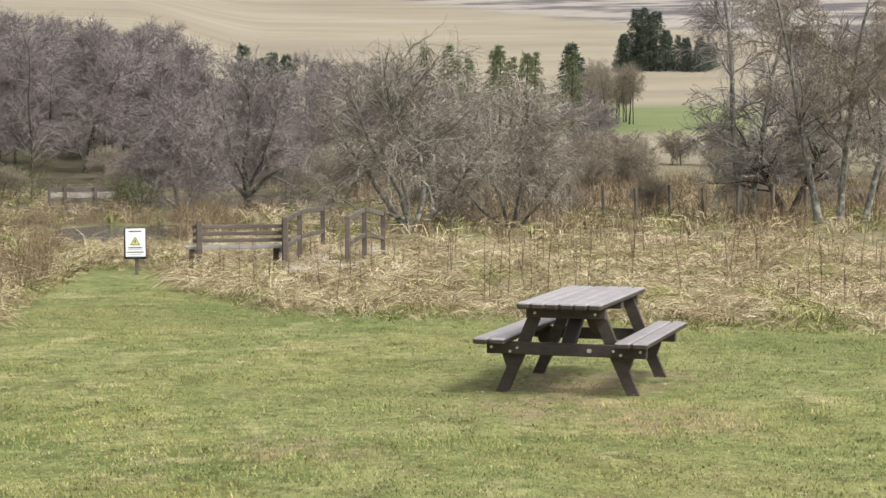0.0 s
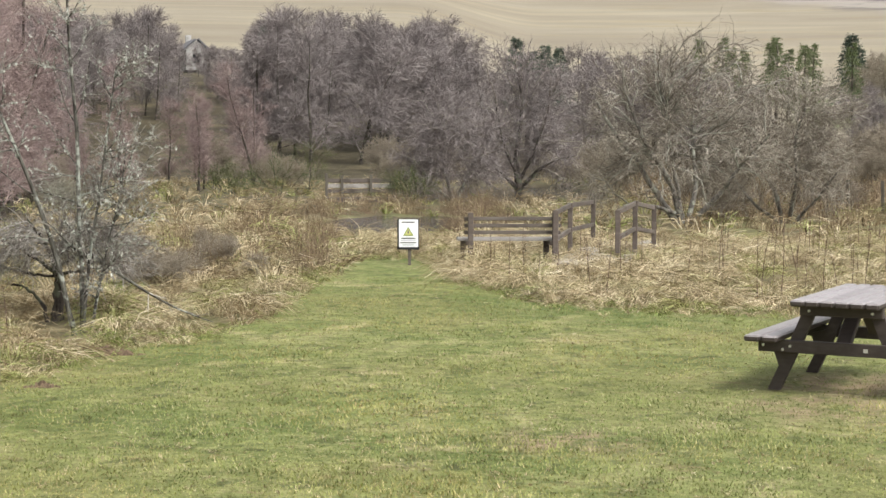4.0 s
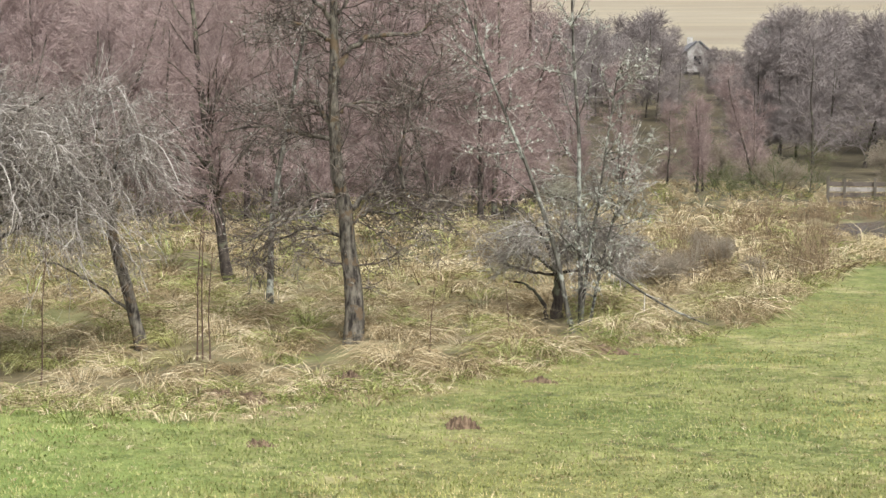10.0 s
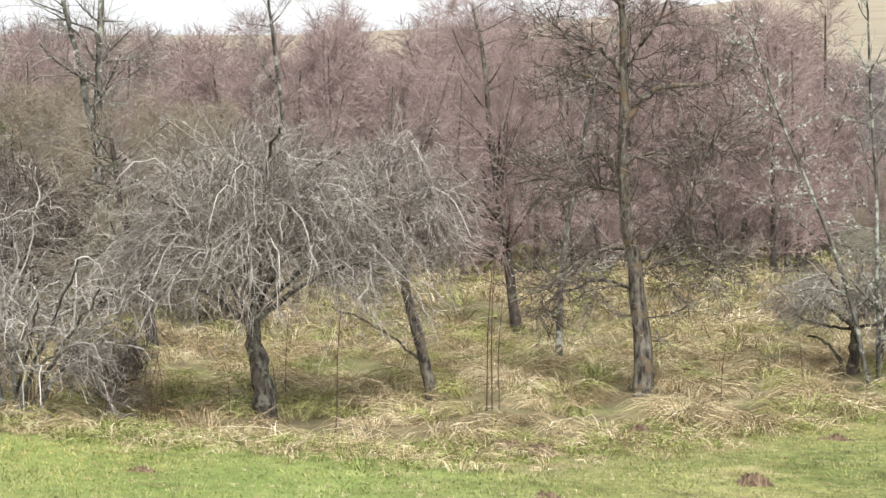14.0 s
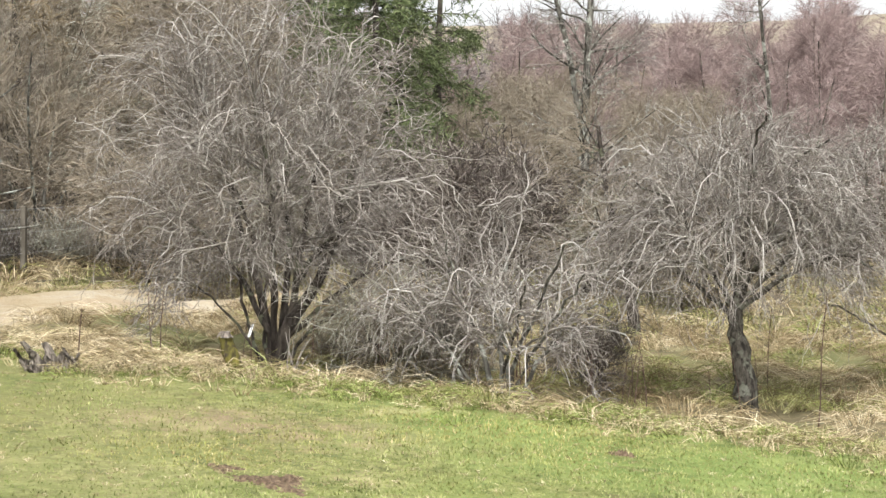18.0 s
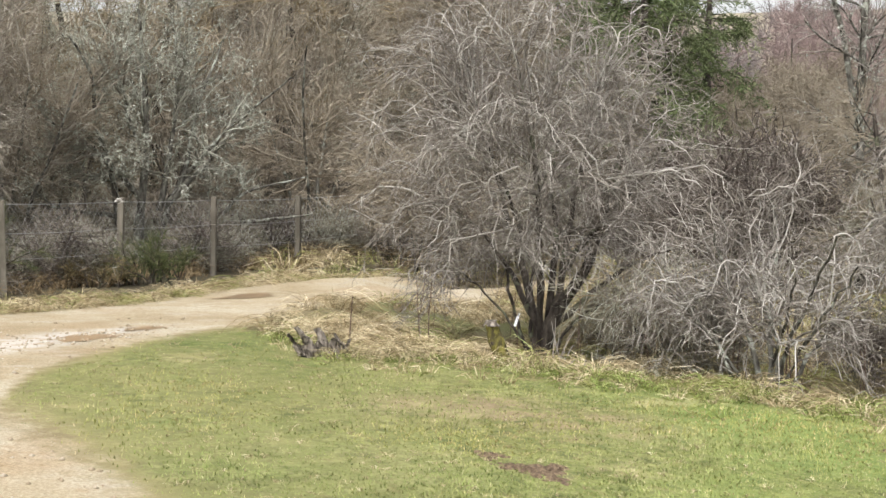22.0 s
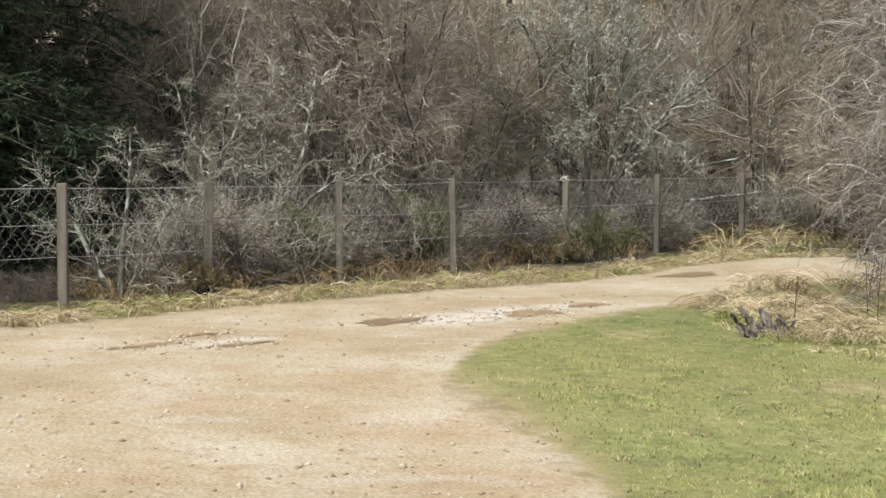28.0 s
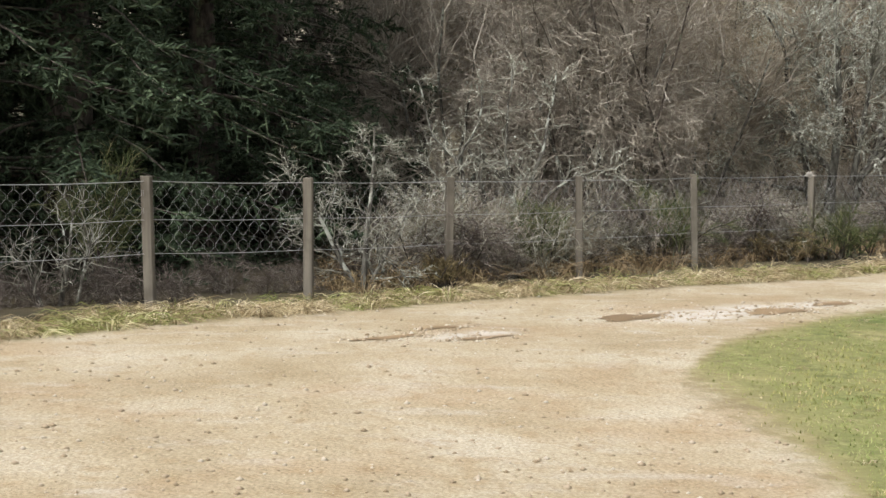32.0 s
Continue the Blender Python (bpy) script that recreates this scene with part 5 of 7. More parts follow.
drop_stock(red + brown + mauve + ochre + scrub + whips)
# ---- picnic table ----


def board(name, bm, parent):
    """A plank of dark plastic whose upper face is weathered grey, with sky sheen coloured in."""
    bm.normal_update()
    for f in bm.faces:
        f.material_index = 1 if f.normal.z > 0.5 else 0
    ob = part(name, bm, PLASTIC, parent, "dark board, top weathered grey with sky sheen coloured in")
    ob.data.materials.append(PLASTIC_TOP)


def picnic_table():
    az, r = -4.93, 13.8
    x, y = at(az, r)
    t = thing("picnic_table", pose(x, y, hz(x, y), 0, 0, 90 + az - 14), "dark brown recycled-plastic picnic table with attached benches on the lawn", "picnic table")
    n = 0.118
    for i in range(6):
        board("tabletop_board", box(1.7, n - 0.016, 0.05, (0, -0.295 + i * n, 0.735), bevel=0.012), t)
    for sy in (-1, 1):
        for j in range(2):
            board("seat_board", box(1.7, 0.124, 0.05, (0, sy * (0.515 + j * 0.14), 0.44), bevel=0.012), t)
    for sx in (-0.6, 0.6):
        beam = part("seat_beam", box(0.06, 1.33, 0.1, (sx, 0, 0.365)), PLASTIC, t)
        head = part("top_beam", box(0.06, 0.66, 0.09, (sx, 0, 0.665)), PLASTIC, t)
        for sy in (-1, 1):
            o = 0.05 if sx > 0 else -0.05
            prof = [(0.6, 0.0), (0.5, 0.0), (0.36, 0.3), (0.19, 0.7), (0.3, 0.7), (0.43, 0.38), (0.56, 0.34), (0.51, 0.2)]
            b = bmesh.new()
            f0, f1 = [[b.verts.new((sx - o + q, sy * yy, zz)) for yy, zz in prof] for q in (-0.025, 0.025)]
            b.faces.new(f0), b.faces.new(f1[::-1])
            for i in range(len(prof)):
                b.faces.new((f0[i], f1[i], f1[(i + 1) % len(prof)], f0[(i + 1) % len(prof)]))
            bmesh.ops.recalc_face_normals(b, faces=b.faces)
            part("leg", b, PLASTIC, t)
            for yy, zz in ((0.4, 0.37), (0.46, 0.34), (0.62, 0.37), (0.25, 0.66)):
                b = bmesh.new()
                bmesh.ops.create_cone(b, cap_ends=True, segments=8, radius1=0.012, radius2=0.01, depth=0.014,
                                      matrix=Matrix.Translation((sx + (0.038 if sx > 0 else -0.038), sy * yy, zz)) @ pose(0, 0, 0, 0, 90, 0))
                part("bolt", b, BOLT, beam if zz < 0.5 else head, "zinc bolt head")
        part("brace", bar((sx * 0.9, 0, 0.38), (0.08 if sx > 0 else -0.08, 0, 0.7), 0.12, 0.05, up=(1, 0, 0)), PLASTIC, t)
    part("centre_beam", box(0.1, 0.66, 0.06, (0, 0, 0.68)), PLASTIC, t)
    part("plate", box(0.004, 0.035, 0.03, (-0.633, -0.2, 0.365), bevel=0), BOLT, t, "small metal maker's plate")


picnic_table()


# ---- bench, sign and boardwalk ----


def bench_at(az, r, turn, width=1.5, label="", rail=None):
    x, y = at(az, r)
    t = thing("bench", pose(x, y, hz(x, y) - 0.05, 0, 0, az + turn), label, "bench")
    w = width / 2
    for sx in (-w + 0.1, w - 0.1):
        part("post", box(0.085, 0.1, 0.98, (sx, 0, 0.4)), WOOD, t)
        part("seat_leg", box(0.09, 0.09, 0.5, (sx - 0.1, 0.42, 0.18)), WOOD, t)
        part("seat_bearer", box(0.06, 0.5, 0.07, (sx - 0.05, 0.22, 0.4)), WOOD, t)
    for z in (0.57, 0.68, 0.79):
        part("back_rail", box(width, 0.04, 0.06, (0, 0.07, z)), rail or WOOD_MID, t)
    for k in range(3):
        part("seat_plank", box(width + 0.1, 0.13, 0.045, (-0.06, 0.14 + k * 0.145, 0.455)), WOOD_PALE, t, "silvered plank")
    return t


bench_at(7.0, 26.2, 4, 1.55, "weathered wooden bench facing the pond")


def warning_sign():
    x, y = at(10.66, 26.0)
    t = thing("warning_sign", pose(x, y, hz(x, y) - 0.06, 0, 0, 10.66), "white warning sign with yellow triangle on a post at the pond", "sign")
    part("post", box(0.05, 0.05, 0.62, (0.02, 0.04, 0.25)), WOOD_MID, t)
    part("backing", box(0.345, 0.02, 0.49, (0, 0.0, 0.555), bevel=0.002), BLACK, t)
    face = part("face", box(0.305, 0.01, 0.44, (0.005, -0.014, 0.57), bevel=0.001), WHITE, t)

    def tri(name, s, yy, zc, mat):
        b = bmesh.new()
        f = [b.verts.new((dx * s, yy, zc + dz * s)) for dx, dz in ((-0.5, -0.4), (0.5, -0.4), (0, 0.47))]
        k = [b.verts.new((v.co.x, yy + 0.003, v.co.z)) for v in f]
        b.faces.new(f), b.faces.new(k[::-1])
        for i in range(3):
            b.faces.new((f[i], k[i], k[(i + 1) % 3], f[(i + 1) % 3]))
        bmesh.ops.recalc_face_normals(b, faces=b.faces)
        return part(name, b, mat, face)

    tri("warning_triangle", 0.17, -0.0225, 0.595, GREENISH)
    tri("triangle_field", 0.105, -0.0262, 0.59, YELLOW)
    part("pictogram", box(0.02, 0.004, 0.05, (0, -0.0285, 0.59), bevel=0), INK, face)
    for z, w, h, mt in ((0.745, 0.2, 0.022, INK), (0.49, 0.22, 0.02, INK), (0.46, 0.24, 0.014, FADED), (0.42, 0.25, 0.018, INK), (0.385, 0.18, 0.016, FADED)):
        part("print_line", box(w, 0.003, h, (0, -0.0205, z), bevel=0), mt, face)


warning_sign()


def handrail(pts, label, wood=WOOD_MID):
    """Posts at pts (az, r), joined by two rails."""
    x, y = at(*pts[0])
    z0 = hz(x, y)
    t = thing("handrail", Matrix.Translation((x, y, z0)), label, "handrail", "boardwalk handrails")
    P = [Vector((*at(a, r), 0)) for a, r in pts]
    P = [Vector((p.x - x, p.y - y, hz(p.x, p.y) - z0)) for p in P]
    for p in P:
        part("post", box(0.08, 0.08, 1.08, (p.x, p.y, p.z + 0.4)), WOOD, t)
    for a, b in zip(P, P[1:]):
        for h, w in ((0.9, 0.075), (0.48, 0.07)):
            part("rail", bar(a + Vector((0, 0, h)), b + Vector((0, 0, h)), 0.05, w), wood, t)




def platform():
    """Railed fishing platform with wide pale boards on the far bank."""
    az, r = 12.25, 60.0
    x, y = at(az, r)
    t = thing("fishing_platform", pose(x, y, hz(x, y), 0, 0, az + 3), "fishing platform with pale weathered boards on the far bank", "platform")
    for sx, h in ((-1.32, 0.95), (-0.75, 0.85), (0.3, 0.9), (1.12, 0.85)):
        part("post", box(0.1, 0.1, h + 0.4, (sx, -0.06, (h - 0.4) / 2 + 0.05)), POST, t)
    for k in range(3):
        part("rail_board", box(2.55, 0.035, 0.15, (-0.05, 0.02, 0.35 + k * 0.19)), WOOD_PALE if k == 1 else WOOD_MID, t)
    for k in range(5):
        part("deck_plank", box(2.9, 0.17, 0.04, (-0.05, -0.1 - 0.19 * k, 0.12)), WOOD_MID, t)
    part("deck_beam", box(2.9, 0.06, 0.14, (-0.05, -0.95, 0.04)), WOOD, t)


platform()
handrail([(5.5, 26.0), (5.0, 28.0), (4.2, 30.5)], "weathered wooden handrail of the boardwalk")
handrail([(3.35, 26.6), (2.75, 27.5), (2.1, 28.4)], "weathered wooden handrail of the boardwalk")


def boardwalk():
    a, b = Vector((*at(4.4, 25.4), 0)), Vector((*at(3.0, 31.5), 0))
    d = (b - a).normalized()
    x, y = a.x, a.y
    t = thing("boardwalk", Matrix.Translation((x, y, hz(x, y) + 0.06)), "pale weathered plank boardwalk between handrails", "boardwalk")
    n = int((b - a).length / 0.15)
    side = Vector((-d.y, d.x, 0))
    for s in (-0.4, 0.4):
        part("bearer", bar(side * s + Vector((0, 0, -0.09)), (b - a) + side * s + Vector((0, 0, -0.09)), 0.08, 0.14), WOOD, t)
    for i in range(n):
        p = d * (i * 0.15 + 0.07)
        part("plank", bar(p - side * 0.55, p + side * 0.55, 0.14, 0.04, bevel=0.003), WOOD_PALE, t)


boardwalk()

# ---- fence along the track ----
FENCE_AZ = [109.5, 102.8, 96.87, 91.41, 86.52, 81.94, 77.95, 74.07, 70.9, 67.98, 65.38, 62.9]


def fence():
    t = thing("wire_fence", Matrix(), "wire-netting fence on weathered posts along the track", "fence")
    g = np.random.default_rng(5)
    tops = []
    for i, az in enumerate(FENCE_AZ):
        r = FENCE_OFF / math.cos(radians(az - FENCE_NORMAL))
        x, y = at(az, r)
        z = hz(x, y)
        h = np.interp(i, [0, 2, 4, 11], [1.27, 1.27, 1.2, 1.12])
        m = Matrix.Translation((x, y, z)) @ pose(0, 0, 0, g.uniform(-1.2, 1.2), g.uniform(-1.2, 1.2), az + g.uniform(-20, 20))
        w = 0.095 if i < 4 else 0.085
        part("post", box(w, w, h + 0.3, (0, 0, (h - 0.3) / 2), m=m, bevel=0.008), POST, t)
        tops.append(Vector((x, y, z + h - 0.05)))
    for a, b in zip(tops, tops[1:]):
        for drop, rad in ((0.0, 0.004), (0.36, 0.003), (0.68, 0.003)):
            k = 9
            P = np.array([[*(a.lerp(b, j / (k - 1)) - Vector((0, 0, drop + 0.012 * math.sin(math.pi * j / (k - 1)))))] for j in range(k)])[None]
            part("wire", quick_mesh("wire", *tubes([(P, np.full((1, k), rad))], 4), [WIRE]), WIRE, t)
        # hexagonal netting: zigzag strands
        n = 2 * int((b - a).length / 0.13)
        d = (b - a) / n
        lines = []
        for c in range(n):
            rows_ = 18
            P = []
            for q in range(rows_):
                off = (0.36 if (q // 2) % 2 == 0 else -0.36) * (1 if c % 2 else -1)
                P.append([*(a + d * (c + 0.5 + off) - Vector((0, 0, 0.012 * math.sin(math.pi * c / n) + q * 0.042)))])
            lines.append(P)
        P = np.array(lines)
        part("netting", quick_mesh("netting", *tubes([(P, np.full(P.shape[:2], 0.0014))], 3), [WIRE]), WIRE, t)


fence()


def post_rag():
    """A pale rag knotted over one post's top."""
    az = 74.07
    x, y = at(az, FENCE_OFF / math.cos(radians(az - FENCE_NORMAL)))
    t = thing("rag", pose(x, y, hz(x, y) + 1.13, 0, 0, az), "pale grey rag knotted over a fence post's top", "rag")
    g = np.random.default_rng(95)
    b = bmesh.new()
    bmesh.ops.create_icosphere(b, subdivisions=3, radius=0.055)
    for v in b.verts:
        v.co *= 1 + 0.25 * math.sin(v.co.x * 60 + 2) * math.sin(v.co.z * 75) + g.normal(0, 0.06)
        v.co.z *= 0.75
        v.co.x *= 1.2
    part("cloth", b, WOOD_PALE, t)


post_rag()
# ---- conifers ----


def spruce(top, g, h, spreadw, needle, bark, whorls=26, per=7, spray=26, nlen=0.16, nwid=0.05, low=0.04, fine=0):
    P, R = stem(g, (0, 0, -0.1), (0, 0, 1), h, 12, 0.01, 0.022 * h, 0.1)
    part("trunk", quick_mesh("trunk", *tubes([(P, R)], 6), [bark], smooth_shade=True), bark, top)
    n = whorls * per
    u = np.repeat(np.linspace(low, 0.97, whorls), per) + g.uniform(-0.01, 0.01, n)
    a = g.uniform(0, 2 * np.pi, n)
    k = 6
    Lb = spreadw * (1 - u) ** 0.75 * g.uniform(0.75, 1.15, n) + 0.1
    d = np.stack([np.cos(a), np.sin(a), g.uniform(-0.05, 0.2, n)], 1)
    p = np.stack([0 * a, 0 * a, u * h], 1)
    Q, S = np.empty((n, k, 3)), np.empty((n, k))
    for j in range(k):
        Q[:, j], S[:, j] = p, 0.02 * (1 - 0.8 * j / (k - 1)) * (h / 10)
        p = p + d * (Lb / (k - 1))[:, None]
        d[:, 2] += -0.16 if j < 3 else 0.12
        d = unit(d)
    tagged(part("branchwork", quick_mesh("branchwork", *tubes([(Q, S)], 3), [bark]), bark, top, "dark tapering boughs"), kind="stuff")
    # flat drooping sprays of needles
    tw, ts = shoots(g, Q, S, spray, (0.12, 1.0), (52, 14), nlen * 4, 5, 0.1, 0.08, thick=0.5, shorten=0.55, flat=0.25 if fine else 1.0)
    ts[:] = np.array([nwid, nwid, nwid, nwid * 0.8, nwid * 0.2]) * (0.45 if fine else 1.0)
    lines = [(tw, ts)]
    if fine:
        q, s = shoots(g, tw, ts, fine, (0.02, 1.0), (48, 14), nlen * 0.8, 3, 0.16, 0.1, thick=0.5, shorten=0.4, flat=0.4)
        s[:] = np.array([nwid, nwid * 0.8, nwid * 0.2]) * 0.6
        lines.append((q, s))
    part("foliage", quick_mesh("foliage", *tubes(lines, 2), [needle]), needle, top)


def spruce_stock(name, h, w, needle, label, seed, **kw):
    ob = thing(name, Matrix.Translation((0, 0, -400)), label, "conifer", "conifers")
    spruce(ob, np.random.default_rng(seed), h, w, needle, BARK_DARK, **kw)
    return ob


CG = np.random.default_rng(303)
dark = [spruce_stock("spruce_tree", 13, 3.4, NEEDLE_DARK, "tall dense dark spruce behind the fence", 310 + i, whorls=24, per=7, spray=34, nlen=0.15, nwid=0.02, fine=11, low=0.0) for i in range(2)]
spread(dark, [(92.6, 25.0), (95.0, 22.5), (100, 28), (105, 26), (96.5, 25), (111, 24), (91, 31), (99.5, 20.2), (104, 19.4), (108.5, 18.6), (97, 27), (102, 24.5), (94.5, 30), (107, 23.5), (93.5, 36), (98, 33), (103, 30), (109, 27), (113, 20)], CG, (0.9, 1.1))
drop_stock(dark)
farc = [spruce_stock("conifer_tree", 12, 4.6, NEEDLE_FAR, "dark green conifer on the far slope", 320 + i, whorls=24, per=7, spray=12, nlen=0.28, nwid=0.09, fine=3) for i in range(2)]
spread(farc, [(CG.uniform(-7.8, -5.8), CG.uniform(405, 425)) for _ in range(9)], CG, (0.6, 1.0))
spread(farc, [(-7.0, 418), (-7.4, 420), (-6.7, 422), (-7.2, 412)], CG, (1.15, 1.35))
spread(farc, [(CG.uniform(-9.6, -7.8), CG.uniform(405, 430)) for _ in range(12)], CG, (0.5, 0.75))
spread(farc, [(13.9, 165), (14.8, 162), (15.6, 168), (15.3, 160)], CG, (0.5, 0.64))
spread(farc, [(6.9, 190), (5.9, 188), (6.3, 192), (5.4, 190), (-4.5, 175)], CG, (0.6, 0.8))
drop_stock(farc)
pine = [spruce_stock("pine_tree", 9, 2.6, NEEDLE_PINE, "bright green pine rising from the wood", 330 + i, whorls=17, per=6, spray=20, nlen=0.2, nwid=0.018, low=0.2, fine=9) for i in range(2)]
spread(pine, [(55.2, 36), (56.8, 37), (53.9, 40), (58.3, 40), (55.9, 34.5)], CG, (0.9, 1.02))
spread(pine, [(-4.5, 170), (-2.9, 172), (-1.8, 176), (-0.9, 172), (-0.2, 178), (-2.4, 178), (0.6, 176), (-2.0, 174), (-3.2, 178), (-0.5, 174)], CG, (0.75, 0.98))
drop_stock(pine)


# ---- grasses ----


def blades(g, x, y, z, n, length, width, lean, curl, k=3, flat=0.35):
    """n curved blades at each point."""
    x, y, z = (np.repeat(v, n) for v in (x, y, z))
    m = len(x)
    a = np.repeat(g.uniform(0, 2 * np.pi, m // n), n) + g.normal(0, 1.1, m)
    le = np.abs(g.normal(lean, 0.25, m)) + (g.uniform(0, 1, m) < flat) * g.uniform(1, 3, m)
    Lb = np.repeat(length, n) * g.uniform(0.5, 1.2, m) if np.ndim(length) else length * g.uniform(0.5, 1.2, m)
    d = np.stack([np.cos(a) * le, np.sin(a) * le, np.ones(m)], 1)
    d = unit(d)
    sp = 0.35 * Lb
    p = np.stack([x + g.normal(0, 0.55, m) * sp, y + g.normal(0, 0.55, m) * sp, z - 0.02], 1)
    out = np.stack([np.cos(a), np.sin(a), 0 * a], 1)
    P, R = np.empty((m, k, 3)), np.empty((m, k))
    for j in range(k):
        P[:, j], R[:, j] = p, width * (1 - 0.85 * j / (k - 1))
        p = p + d * (Lb / (k - 1))[:, None]
        d = unit(d + out * curl * g.uniform(0.4, 1.4, m)[:, None] - np.array([0, 0, 1]) * curl * 0.8)
        p[:, 2] = np.maximum(p[:, 2], z + 0.015)
    return P, R


def where_rough(g, n, azs, rs):
    az = g.uniform(*azs, n)
    r = np.sqrt(g.uniform(rs[0] ** 2, rs[1] ** 2, n))
    x, y = -np.sin(np.radians(az)) * r, np.cos(np.radians(az)) * r
    lawn, road = masks(x, y)
    ok = (lawn < 0.3) & (road < 0.2)
    return x[ok], y[ok]


def stuff(name, lines, mat, label, category, sides=2):
    me = quick_mesh(name, *tubes(lines, sides), [mat])
    tagged(new(name, me), label, category, kind="stuff")


GG = np.random.default_rng(404)


def clumps(name, g, x, y, n, length, width, label, k=4, comb=0.5, hues=(0.0, 1.0)):
    """Tussocks: n blades spring from each point, arch over and lie combed to one side."""
    m = len(x)
    z = height(x, y)
    size = g.uniform(*length, m)
    hue = np.clip(g.uniform(*hues, m), 0, 1)
    side = np.repeat(g.uniform(0, 2 * np.pi, m), n)
    X, Y, Z, S = (np.repeat(v, n) for v in (x, y, z, size))
    t = m * n
    a = g.uniform(0, 2 * np.pi, t)
    rad = np.sqrt(g.uniform(0, 1, t)) * 0.35 * S
    p = np.stack([X + np.cos(a) * rad, Y + np.sin(a) * rad, Z - 0.02], 1)
    out = np.stack([np.cos(a) + comb * np.cos(side), np.sin(a) + comb * np.sin(side), 0 * a], 1)
    out[:, :2] += g.normal(0, 0.35, (t, 2))
    out = unit(out)
    lean = g.uniform(0.25, 1.1, t)[:, None]
    d = unit(out * lean + np.array([0, 0, 1.0]))
    Lb = S * g.uniform(0.7, 1.4, t)
    P, R = np.empty((t, k, 3)), np.empty((t, k))
    for j in range(k):
        P[:, j], R[:, j] = p, width * (1 - 0.7 * j / (k - 1))
        p = p + d * (Lb / (k - 1))[:, None]
        p[:, 2] = np.maximum(p[:, 2], Z + 0.01)
        d = unit(d + out * 0.35 - np.array([0, 0, 0.95]) * g.uniform(0.6, 1.3, t)[:, None])
    me = quick_mesh(name, *tubes([(P, R)], 2), [TUSSOCK], {"hue": np.repeat(np.repeat(hue, n), k * 2)})
    tagged(new(name, me), label, "grass", kind="stuff")


TRUNKS = [(29.9, 16.3), (37.15, 16.1), (42.85, 15.5), (22.75, 18.9), (22.05, 17.8), (59.45, 16.2), (34.15, 23.5), (32.8, 20.0)]


def clear_of_trunks(x, y):
    """Places that are not trodden or shaded bare at the foot of a tree."""
    ok = np.ones(len(x), bool)
    az, r = np.degrees(np.arctan2(-x, y)), np.hypot(x, y)
    for a, d in TRUNKS:
        ok &= ~((np.abs(np.radians(az - a) * d) < 0.3) & (r > d - 0.9) & (r < d + 0.1))
    return x[ok], y[ok]


